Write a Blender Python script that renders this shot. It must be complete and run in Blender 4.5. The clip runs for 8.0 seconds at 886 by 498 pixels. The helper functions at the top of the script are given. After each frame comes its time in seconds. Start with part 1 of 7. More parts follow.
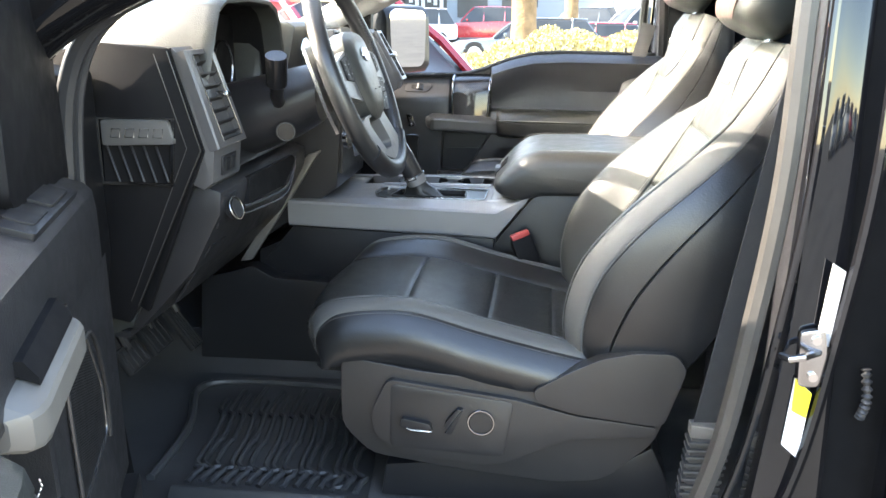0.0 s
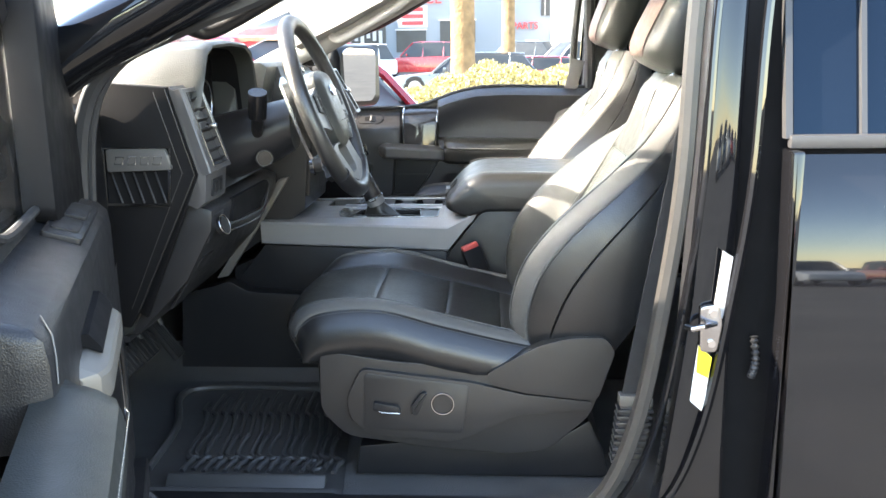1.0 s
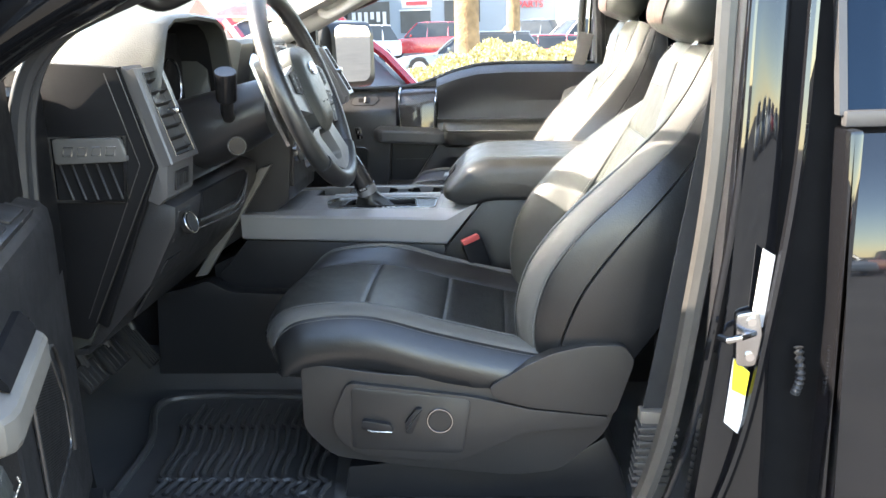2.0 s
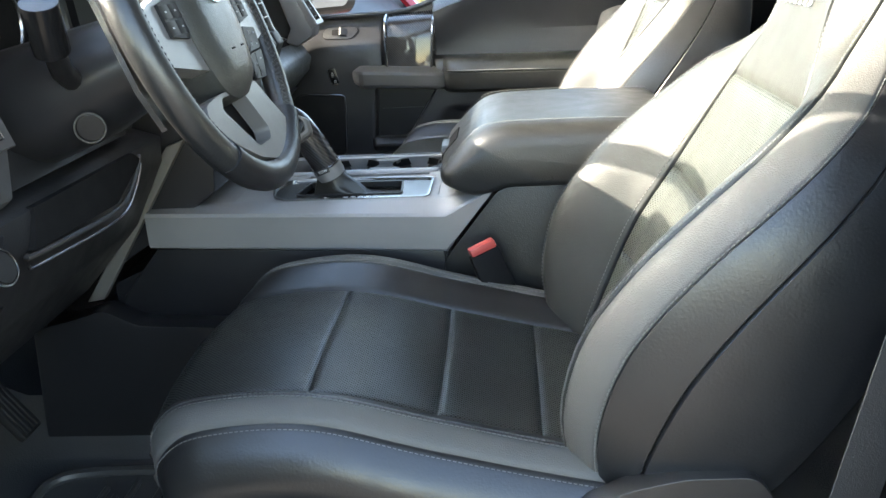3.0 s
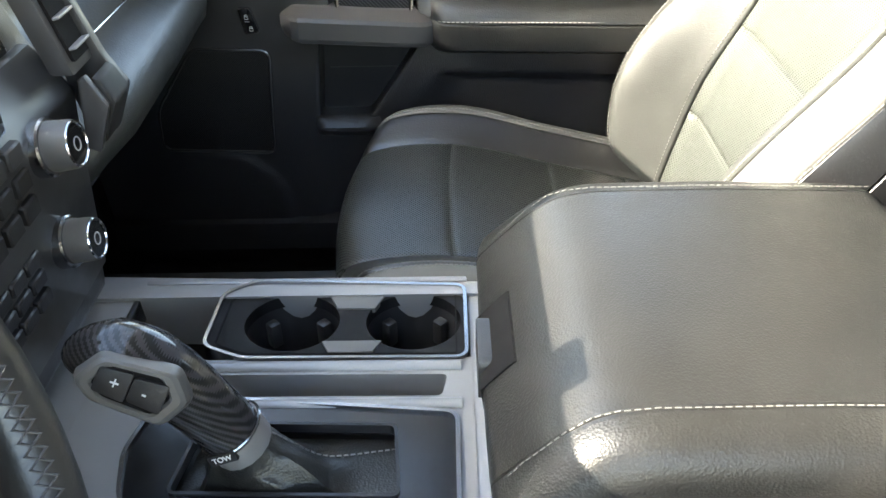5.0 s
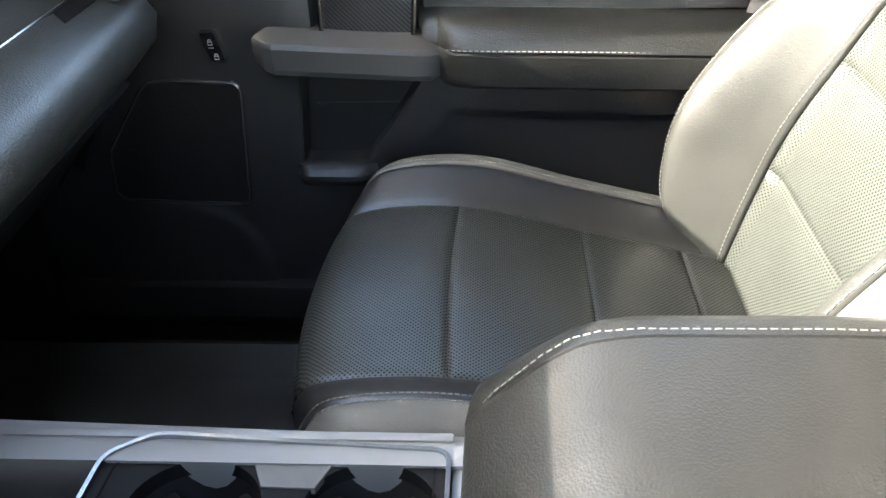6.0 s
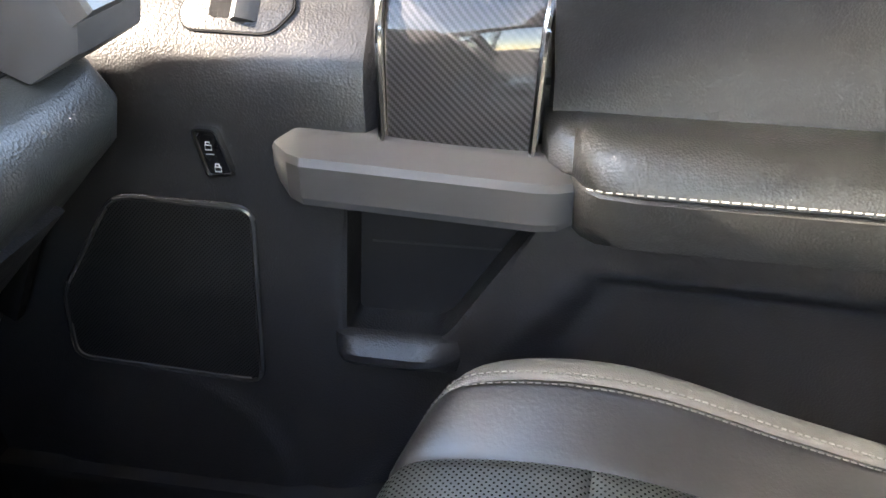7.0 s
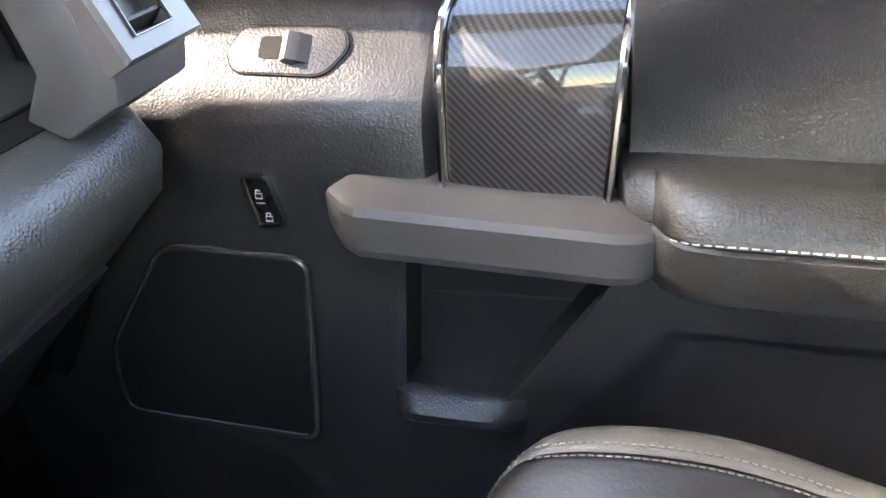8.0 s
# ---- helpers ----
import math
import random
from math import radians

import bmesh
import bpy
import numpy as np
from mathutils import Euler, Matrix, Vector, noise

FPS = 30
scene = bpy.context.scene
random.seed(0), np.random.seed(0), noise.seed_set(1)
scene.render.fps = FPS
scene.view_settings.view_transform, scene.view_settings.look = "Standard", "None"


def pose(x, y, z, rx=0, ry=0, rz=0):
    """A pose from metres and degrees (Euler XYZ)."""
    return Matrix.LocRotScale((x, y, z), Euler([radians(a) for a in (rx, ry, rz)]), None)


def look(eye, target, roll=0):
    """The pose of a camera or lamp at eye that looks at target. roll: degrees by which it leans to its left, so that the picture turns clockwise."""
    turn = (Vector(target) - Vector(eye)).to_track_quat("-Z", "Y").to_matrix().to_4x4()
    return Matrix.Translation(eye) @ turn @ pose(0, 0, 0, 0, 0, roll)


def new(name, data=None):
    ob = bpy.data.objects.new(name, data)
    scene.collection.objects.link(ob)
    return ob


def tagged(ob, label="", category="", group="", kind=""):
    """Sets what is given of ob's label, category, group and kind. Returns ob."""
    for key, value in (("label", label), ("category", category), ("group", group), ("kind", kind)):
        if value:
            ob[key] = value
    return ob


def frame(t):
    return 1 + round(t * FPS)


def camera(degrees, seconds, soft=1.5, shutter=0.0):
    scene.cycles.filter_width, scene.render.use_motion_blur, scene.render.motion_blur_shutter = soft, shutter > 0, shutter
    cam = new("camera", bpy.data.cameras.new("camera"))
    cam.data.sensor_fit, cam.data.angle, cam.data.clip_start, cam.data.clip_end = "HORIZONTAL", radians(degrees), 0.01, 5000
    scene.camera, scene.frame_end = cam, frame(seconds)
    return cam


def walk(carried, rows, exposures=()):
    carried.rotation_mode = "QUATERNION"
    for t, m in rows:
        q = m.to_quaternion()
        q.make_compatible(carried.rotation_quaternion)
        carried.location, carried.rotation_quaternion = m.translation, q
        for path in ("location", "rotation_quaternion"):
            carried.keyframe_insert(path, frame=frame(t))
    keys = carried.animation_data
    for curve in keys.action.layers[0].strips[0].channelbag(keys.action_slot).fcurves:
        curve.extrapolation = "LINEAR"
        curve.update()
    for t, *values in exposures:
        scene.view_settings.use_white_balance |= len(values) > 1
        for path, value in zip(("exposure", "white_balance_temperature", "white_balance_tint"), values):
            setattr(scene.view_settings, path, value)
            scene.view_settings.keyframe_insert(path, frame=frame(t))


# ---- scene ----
cam = camera(54.7, 8.0)
PATH = [
    (0, (0.25, 0.063, 1.485), (0.015, 1.977, 0.955), -0.2),
    (0.5, (0.246, -0.122, 1.503), (0.117, 1.819, 1.037), -0.8),
    (1, (0.243, -0.182, 1.497), (0.136, 1.763, 1.04), -0.8),
    (1.5, (0.247, -0.158, 1.489), (0.142, 1.788, 1.038), -1.1),
    (1.7, (0.256, -0.108, 1.483), (0.144, 1.836, 1.027), -1.2),
    (2.8, (0.241, 0.516, 1.464), (0.085, 2.399, 0.81), -3.3),
    (3, (0.237, 0.664, 1.448), (0.082, 2.544, 0.781), -3.3),
    (3.5, (0.247, 0.981, 1.439), (0.083, 2.833, 0.702), -3.7),
    (4, (0.192, 1.244, 1.467), (0.03, 3.067, 0.66), -3.5),
    (4.5, (0.108, 1.448, 1.557), (0.038, 3.2, 0.595), -1.9),
    (4.7, (0.101, 1.498, 1.58), (0.087, 3.187, 0.509), -1.1),
    (5.8, (0.145, 1.750, 1.543), (0.109, 3.403, 0.419), -0.9),
    (6, (0.149, 1.834, 1.511), (0.038, 3.507, 0.422), -1.9),
    (6.5, (0.115, 2.079, 1.447), (-0.145, 3.753, 0.384), -0.6),
    (7, (0.098, 2.27, 1.414), (-0.231, 3.977, 0.424), -1.1),
    (7.5, (0.081, 2.321, 1.407), (-0.32, 4.034, 0.456), -2.0),
    (8, (0.084, 2.326, 1.412), (-0.387, 4.022, 0.462), -3.9),
]
walk(cam, [(t, look(eye, target, roll)) for t, eye, target, roll in PATH], exposures=[(0.0, 3.62, 7900, 12), (1.0, 3.46, 7900, 12), (1.7, 3.46, 7900, 12), (3.0, 3.45, 7750, 8), (3.5, 3.45, 7850, 5), (4.5, 3.55, 8000, 8), (6.0, 3.5, 7700, 11), (6.5, 4.4, 8100, 14), (8.0, 4.4, 8200, 16)])

# ---- light ----
SUN_EL, SUN_AZ = 32.0, 6.0          # elevation; degrees by which it stands to the driver's side of straight ahead
world = bpy.data.worlds.new("sky")
scene.world = world
world.use_nodes = True
wn = world.node_tree
sky = wn.nodes.new("ShaderNodeTexSky")
sky.sky_type = "NISHITA"
sky.sun_disc = False
sky.altitude, sky.dust_density, sky.ozone_density = 800.0, 0.05, 1.0
sky.sun_elevation = radians(SUN_EL)
sky.sun_rotation = radians(270 - SUN_AZ)
wn.links.new(sky.outputs[0], wn.nodes["Background"].inputs[0])
wn.nodes["Background"].inputs[1].default_value = 0.15
sun_data = bpy.data.lights.new("sun", "SUN")
sun_data.energy, sun_data.angle, sun_data.color = 3.3, radians(0.5), (1.0, 0.985, 0.95)
sun = new("sun", sun_data)
sun.matrix_world = look((-20 * math.cos(radians(SUN_AZ)), -20 * math.sin(radians(SUN_AZ)), 20 * math.tan(radians(SUN_EL))), (0, 0, 0))

# ---- materials ----
def material(name, colour, rough=0.5, metal=0.0, grain=0.0, size=0.0025, vary=0.15, patch=0.12, coat=0.0, spec=0.5, kind="voronoi", depth=0.0006, sheen=0.0):
    """Base colour with broad and fine variation, and a fine relief of the given grain size in metres."""
    m = bpy.data.materials.new(name)
    m.use_nodes = True
    nt = m.node_tree
    b = nt.nodes["Principled BSDF"]
    tc = nt.nodes.new("ShaderNodeTexCoord")
    big = nt.nodes.new("ShaderNodeTexNoise")
    big.inputs["Scale"].default_value = 1.0 / patch
    big.inputs["Detail"].default_value = 5.0
    nt.links.new(tc.outputs["Object"], big.inputs["Vector"])
    ramp = nt.nodes.new("ShaderNodeMapRange")
    ramp.inputs[1].default_value, ramp.inputs[2].default_value = 0.3, 0.7
    ramp.inputs[3].default_value, ramp.inputs[4].default_value = 1.0 - vary, 1.0 + vary
    nt.links.new(big.outputs[0], ramp.inputs[0])
    mul = nt.nodes.new("ShaderNodeMix")
    mul.data_type, mul.blend_type = "RGBA", "MULTIPLY"
    mul.inputs["Factor"].default_value = 1.0
    mul.inputs[6].default_value = (*colour, 1)
    nt.links.new(ramp.outputs[0], mul.inputs[7])
    nt.links.new(mul.outputs[2], b.inputs["Base Color"])
    rr = nt.nodes.new("ShaderNodeMapRange")
    rr.inputs[1].default_value, rr.inputs[2].default_value = 0.3, 0.7
    rr.inputs[3].default_value, rr.inputs[4].default_value = max(0.02, rough * 0.85), min(1.0, rough * 1.15)
    fine = nt.nodes.new("ShaderNodeTexNoise")
    fine.inputs["Scale"].default_value = 4.0 / patch
    fine.inputs["Detail"].default_value = 6.0
    nt.links.new(tc.outputs["Object"], fine.inputs["Vector"])
    nt.links.new(fine.outputs[0], rr.inputs[0])
    nt.links.new(rr.outputs[0], b.inputs["Roughness"])
    b.inputs["Metallic"].default_value = metal
    b.inputs["Coat Weight"].default_value = coat
    b.inputs["Coat Roughness"].default_value = 0.05
    b.inputs["Specular IOR Level"].default_value = spec
    b.inputs["Sheen Weight"].default_value = sheen
    if grain:
        if kind == "voronoi":
            t = nt.nodes.new("ShaderNodeTexVoronoi")
            t.inputs["Scale"].default_value = 1.0 / size
            t.inputs["Randomness"].default_value = 1.0
        else:
            t = nt.nodes.new("ShaderNodeTexNoise")
            t.inputs["Scale"].default_value = 1.0 / size
            t.inputs["Detail"].default_value = 3.0
        nt.links.new(tc.outputs["Object"], t.inputs["Vector"])
        bump = nt.nodes.new("ShaderNodeBump")
        bump.inputs["Strength"].default_value = grain
        bump.inputs["Distance"].default_value = depth
        nt.links.new(t.outputs[0], bump.inputs["Height"])
        nt.links.new(bump.outputs[0], b.inputs["Normal"])
    return m


def math_node(nt, op, a, b=None):
    n = nt.nodes.new("ShaderNodeMath")
    n.operation = op
    for k, v in ((0, a), (1, b)):
        if v is None:
            continue
        if isinstance(v, (int, float)):
            n.inputs[k].default_value = v
        else:
            nt.links.new(v, n.inputs[k])
    return n.outputs[0]


def perforated(name, colour, axes, pitch=0.0050, rough=0.4, spec=0.5):
    """Leather with rows of small punched holes, staggered; axes: the two of the mesh that span the surface."""
    m = material(name, colour, rough, grain=0.25, size=0.002, vary=0.12, spec=spec)
    nt = m.node_tree
    b = nt.nodes["Principled BSDF"]
    tc = nt.nodes.new("ShaderNodeTexCoord")
    sep = nt.nodes.new("ShaderNodeSeparateXYZ")
    nt.links.new(tc.outputs["Object"], sep.inputs[0])
    k = 2 * math.pi / pitch
    s = [math_node(nt, "SINE", math_node(nt, "MULTIPLY", sep.outputs[a], k)) for a in axes]
    hole = math_node(nt, "GREATER_THAN", math_node(nt, "MULTIPLY", s[0], s[1]), 0.50)
    nt.links.new(math_node(nt, "MULTIPLY", math_node(nt, "SUBTRACT", 1.0, hole), spec), b.inputs["Specular IOR Level"])
    mix = nt.nodes.new("ShaderNodeMix")
    mix.data_type = "RGBA"
    old = b.inputs["Base Color"].links[0].from_socket
    nt.links.new(hole, mix.inputs[0])
    nt.links.new(old, mix.inputs[6])
    mix.inputs[7].default_value = tuple(0.16 * c for c in colour) + (1,)
    nt.links.new(mix.outputs[2], b.inputs["Base Color"])
    bump = nt.nodes.new("ShaderNodeBump")
    bump.inputs["Strength"].default_value = 1.0
    bump.inputs["Distance"].default_value = 0.0014
    nt.links.new(math_node(nt, "SUBTRACT", 1.0, hole), bump.inputs["Height"])
    nt.links.new(b.inputs["Normal"].links[0].from_socket, bump.inputs["Normal"])
    nt.links.new(bump.outputs[0], b.inputs["Normal"])
    return m


def woven(name, axes, cell=0.0015):
    """Twill-woven carbon cloth under clear lacquer."""
    m = material(name, (0.02, 0.02, 0.022), 0.55, coat=1.0, spec=0.2)
    nt = m.node_tree
    b = nt.nodes["Principled BSDF"]
    tc = nt.nodes.new("ShaderNodeTexCoord")
    sep = nt.nodes.new("ShaderNodeSeparateXYZ")
    nt.links.new(tc.outputs["Object"], sep.inputs[0])
    i, j = [math_node(nt, "FLOOR", math_node(nt, "DIVIDE", sep.outputs[a], cell)) for a in axes]
    twill = math_node(nt, "LESS_THAN", math_node(nt, "FLOORED_MODULO", math_node(nt, "ADD", i, j), 4.0), 2.0)
    mix = nt.nodes.new("ShaderNodeMix")
    mix.data_type = "RGBA"
    nt.links.new(twill, mix.inputs[0])
    mix.inputs[6].default_value = (0.004, 0.004, 0.0045, 1)
    mix.inputs[7].default_value = (0.030, 0.028, 0.031, 1)
    nt.links.new(mix.outputs[2], b.inputs["Base Color"])
    return m


def clear(name, colour=(1, 1, 1), rough=0.0):
    m = bpy.data.materials.new(name)
    m.use_nodes = True
    b = m.node_tree.nodes["Principled BSDF"]
    b.inputs["Base Color"].default_value = (*colour, 1)
    b.inputs["Transmission Weight"].default_value = 1.0
    b.inputs["Roughness"].default_value = rough
    b.inputs["IOR"].default_value = 1.45
    return m


def glowing(name, colour, strength):
    m = bpy.data.materials.new(name)
    m.use_nodes = True
    b = m.node_tree.nodes["Principled BSDF"]
    b.inputs["Base Color"].default_value = (0.01, 0.01, 0.01, 1)
    b.inputs["Emission Color"].default_value = (*colour, 1)
    b.inputs["Emission Strength"].default_value = strength
    return m


# lighter copy of the seat leather, for the sunlit backrests
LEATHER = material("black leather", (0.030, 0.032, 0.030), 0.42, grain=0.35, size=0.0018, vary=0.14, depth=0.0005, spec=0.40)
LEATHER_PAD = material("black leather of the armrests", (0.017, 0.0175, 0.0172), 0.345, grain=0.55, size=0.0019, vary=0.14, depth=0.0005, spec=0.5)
# same leather, its colour darkened for the shaded cushion
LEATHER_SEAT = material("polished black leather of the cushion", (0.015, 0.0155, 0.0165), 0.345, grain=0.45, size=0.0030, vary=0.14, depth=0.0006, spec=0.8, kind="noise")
LEATHER_GREY = material("dark grey leather", (0.095, 0.094, 0.090), 0.46, grain=0.4, size=0.0014, vary=0.1, spec=0.3)
# perforated pair likewise: cushion coloured for shade, backrest for sun
PERF_SEAT = perforated("perforated leather of the shaded cushion", (0.026, 0.0285, 0.027), (0, 1), rough=0.345, spec=0.8)
PERF_BACK = perforated("perforated leather of the sunlit backrest", (0.040, 0.045, 0.041), (1, 2), rough=0.44, spec=0.35)
LEATHER_BROWN_SHEEN = material("black leather coloured with a brown sheen", (0.080, 0.056, 0.048), 0.5, grain=0.4, size=0.0014, vary=0.12)
THREAD = material("pale sewing thread", (0.50, 0.50, 0.48), 0.7)
THREAD_MID = material("beige grey sewing thread", (0.30, 0.29, 0.26), 0.7)
THREAD_DARK = material("grey sewing thread", (0.15, 0.15, 0.146), 0.7)
LACE = material("grey lacing", (0.075, 0.075, 0.079), 0.6)
TRIM = material("black grained plastic", (0.019, 0.019, 0.021), 0.36, grain=0.42, size=0.0019, vary=0.10, depth=0.0007, spec=0.5)
TRIM_SOFT = material("black soft dashboard skin", (0.036, 0.038, 0.036), 0.345, grain=0.4, size=0.0020, vary=0.10, depth=0.0007, spec=0.6)
PLASTIC = material("smooth black plastic", (0.017, 0.017, 0.019), 0.36, grain=0.15, size=0.001, vary=0.1, spec=0.4)
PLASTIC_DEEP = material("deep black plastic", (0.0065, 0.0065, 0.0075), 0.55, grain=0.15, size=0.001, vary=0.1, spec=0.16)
SHIELD = material("dark grey seat plastic", (0.022, 0.021, 0.0215), 0.345, grain=0.3, size=0.0012, vary=0.12, spec=0.75)
SILVER = material("satin grey paint", (0.25, 0.248, 0.255), 0.38, metal=0.3, grain=0.1, size=0.0008, vary=0.06)
POD_GREY = material("satin grey vent paint", (0.088, 0.086, 0.088), 0.38, metal=0.2, grain=0.1, size=0.0008, vary=0.06)
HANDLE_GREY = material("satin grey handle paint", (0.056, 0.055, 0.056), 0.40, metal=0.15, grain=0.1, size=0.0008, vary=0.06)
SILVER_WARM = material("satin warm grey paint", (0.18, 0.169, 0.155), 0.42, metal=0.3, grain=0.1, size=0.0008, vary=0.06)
STACK_GREY = material("dark satin panel", (0.045, 0.044, 0.044), 0.36, metal=0.2, vary=0.08)
SPOKE_GREY = material("satin grey spoke paint", (0.19, 0.188, 0.19), 0.36, metal=0.3, grain=0.1, size=0.0008, vary=0.06)
RIM_GREY = material("satin dark rim", (0.10, 0.10, 0.104), 0.22, metal=0.7, vary=0.05)
SILVER_DARK = material("dark satin grey paint", (0.11, 0.107, 0.104), 0.45, metal=0.2, vary=0.06)
CHROME = material("bright chrome", (0.75, 0.75, 0.76), 0.12, metal=1.0, vary=0.04)
SATIN = material("satin chrome", (0.42, 0.42, 0.43), 0.22, metal=1.0, vary=0.05)
CARBON = woven("woven carbon", (0, 2))
GLOSS = material("gloss black", (0.008, 0.008, 0.009), 0.08, coat=1.0, vary=0.1)
SATIN_BLACK = material("satin black plate", (0.008, 0.008, 0.009), 0.20, grain=0.05, size=0.001, vary=0.12, spec=0.5)
RUBBER = material("black rubber mat", (0.050, 0.050, 0.051), 0.40, grain=0.4, size=0.003, vary=0.25, patch=0.2)
CARPET = material("black carpet", (0.085, 0.084, 0.083), 0.95, grain=1.0, size=0.002, vary=0.25, kind="noise", depth=0.002)
SEAL_LIT = material("grey rubber weatherstrip lightened for sun", (0.035, 0.033, 0.031), 0.40, grain=0.2, size=0.004, vary=0.15)
SEAL_DARK = material("black rubber weatherstrip", (0.025, 0.025, 0.027), 0.45, grain=0.2, size=0.004)
PAINT = material("black car paint", (0.006, 0.006, 0.007), 0.02, coat=0.3, vary=0.05, patch=0.5)
TINT = material("dark tinted glass", (0.004, 0.006, 0.01), 0.02, vary=0.0, spec=0.4)
# specular tints put the deep blue of the reflected sky into glass and paint
TINT.node_tree.nodes["Principled BSDF"].inputs["Specular Tint"].default_value = (0.45, 0.72, 1.0, 1)
PAINT.node_tree.nodes["Principled BSDF"].inputs["Specular Tint"].default_value = (0.82, 0.91, 1.0, 1)
RED = material("red plastic", (0.48, 0.07, 0.06), 0.4, vary=0.08)
WEB = material("black seat belt webbing", (0.040, 0.040, 0.041), 0.75, grain=0.9, size=0.0015, kind="noise")
HEADLINER = material("pale grey headliner", (0.34, 0.335, 0.325), 0.95, grain=0.4, size=0.002, kind="noise")
GLASS = clear("window glass", (0.96, 0.98, 0.97))
MIRROR = material("mirror glass", (0.42, 0.44, 0.45), 0.02, metal=1.0, vary=0.0)
MARK = material("white print", (0.7, 0.7, 0.7), 0.6)
# near-black that stands for shade in gaps, slots, mouths and the hood
RECESS_SHADE = material("black for shaded recesses", (0.010, 0.010, 0.011), 0.9, vary=0.1, spec=0.1)
KEY_BLACK = material("matt black keys", (0.016, 0.016, 0.017), 0.55, vary=0.1, spec=0.3)
MARK_GREY = material("grey print", (0.40, 0.40, 0.41), 0.6)

# ---- builders ----
HOME = {}


def thing(name, at=(0, 0, 0), label="", category="", group="", kind=""):
    """An Empty at the thing's base; its parts are built in world metres."""
    ob = new(name)
    ob.empty_display_size = 0.05
    ob.matrix_basis = Matrix.Translation(at)
    HOME[ob] = Matrix.Translation(at)
    return tagged(ob, label, category, group, kind)


def finish(bm, angle=38):
    bmesh.ops.recalc_face_normals(bm, faces=bm.faces)
    lim = radians(angle)
    for f in bm.faces:
        f.smooth = True
    for e in bm.edges:
        if len(e.link_faces) == 2 and e.calc_face_angle(0.0) > lim:
            e.smooth = False


def mesh_of(name, bm, mats):
    me = bpy.data.meshes.new(name)
    bm.to_mesh(me)
    bm.free()
    for m in mats if isinstance(mats, (list, tuple)) else (mats,):
        me.materials.append(m)
    return me


def part(name, bm, mats, parent, label="", angle=38):
    """Links a bmesh as one mesh object under a thing or a part."""
    finish(bm, angle)
    ob = new(name, mesh_of(name, bm, mats))
    if parent is not None:
        ob.parent = parent
        ob.matrix_parent_inverse = HOME.get(parent, Matrix()).inverted()
    HOME[ob] = Matrix()
    return tagged(ob, label)


def single(name, bm, mats, label, category, group="", kind="", angle=38):
    """A thing that is one mesh."""
    return tagged(part(name, bm, mats, None, "", angle), label, category, group, kind)


def join(*bms):
    out = bmesh.new()
    for b in bms:
        me = bpy.data.meshes.new("t")
        b.to_mesh(me)
        b.free()
        out.from_mesh(me)
        bpy.data.meshes.remove(me)
    return out


def box(lo, hi, bevel=0.0, seg=2):
    bm = bmesh.new()
    bmesh.ops.create_cube(bm, size=1)
    for v in bm.verts:
        v.co = Vector([lo[i] + (v.co[i] + 0.5) * (hi[i] - lo[i]) for i in range(3)])
    if bevel:
        bmesh.ops.bevel(bm, geom=list(bm.edges), offset=bevel, segments=seg, affect="EDGES", profile=0.6)
    return bm


def prism(pts, axis, a, b, bevel=0.0, seg=2, tops=True):
    """A polygon in the plane across axis, drawn out along it from a to b. Points: (x, z) for axis y, (y, z) for x, (x, y) for z."""
    bm = bmesh.new()

    def put(p, h):
        return {"y": (p[0], h, p[1]), "x": (h, p[0], p[1]), "z": (p[0], p[1], h)}[axis]

    lo = [bm.verts.new(put(p, a)) for p in pts]
    hi = [bm.verts.new(put(p, b)) for p in pts]
    n = len(pts)
    bm.faces.new(lo)
    bm.faces.new(hi)
    for i in range(n):
        bm.faces.new((lo[i], lo[(i + 1) % n], hi[(i + 1) % n], hi[i]))
    bmesh.ops.recalc_face_normals(bm, faces=bm.faces)
    if bevel:
        bmesh.ops.bevel(bm, geom=list(bm.edges), offset=bevel, segments=seg, affect="EDGES", profile=0.6, clamp_overlap=True)
    return bm


def loft(rings, closed=True, caps=True, loop=False):
    """Quads between rings of equal length."""
    bm = bmesh.new()
    vs = [[bm.verts.new(p) for p in r] for r in rings]
    n = len(rings[0])
    m = len(rings)
    for i in range(m if loop else m - 1):
        for j in range(n if closed else n - 1):
            bm.faces.new((vs[i][j], vs[i][(j + 1) % n], vs[(i + 1) % m][(j + 1) % n], vs[(i + 1) % m][j]))
    if caps and closed and not loop:
        bm.faces.new(vs[0])
        bm.faces.new(list(reversed(vs[-1])))
    return bm


def sheet(f, us, vs, thick=0.0, back=None):
    """A surface f(u, v) over two lists of values; thick: closed at the back along its normal."""
    pts = [[Vector(f(u, v)) for v in vs] for u in us]
    bm = bmesh.new()
    grid = [[bm.verts.new(p) for p in row] for row in pts]
    for i in range(len(us) - 1):
        for j in range(len(vs) - 1):
            bm.faces.new((grid[i][j], grid[i + 1][j], grid[i + 1][j + 1], grid[i][j + 1]))
    if thick:
        bmesh.ops.recalc_face_normals(bm, faces=bm.faces)
        bm.normal_update()
        off = back or (lambda v: -v.normal * thick)
        low = [[bm.verts.new(v.co + off(v)) for v in row] for row in grid]
        a, b = len(us), len(vs)
        for i in range(a - 1):
            for j in range(b - 1):
                bm.faces.new((low[i][j], low[i][j + 1], low[i + 1][j + 1], low[i + 1][j]))
        for i in range(a - 1):
            for j in (0, b - 1):
                bm.faces.new((grid[i][j], grid[i + 1][j], low[i + 1][j], low[i][j]))
        for j in range(b - 1):
            for i in (0, a - 1):
                bm.faces.new((grid[i][j], grid[i][j + 1], low[i][j + 1], low[i][j]))
    return bm


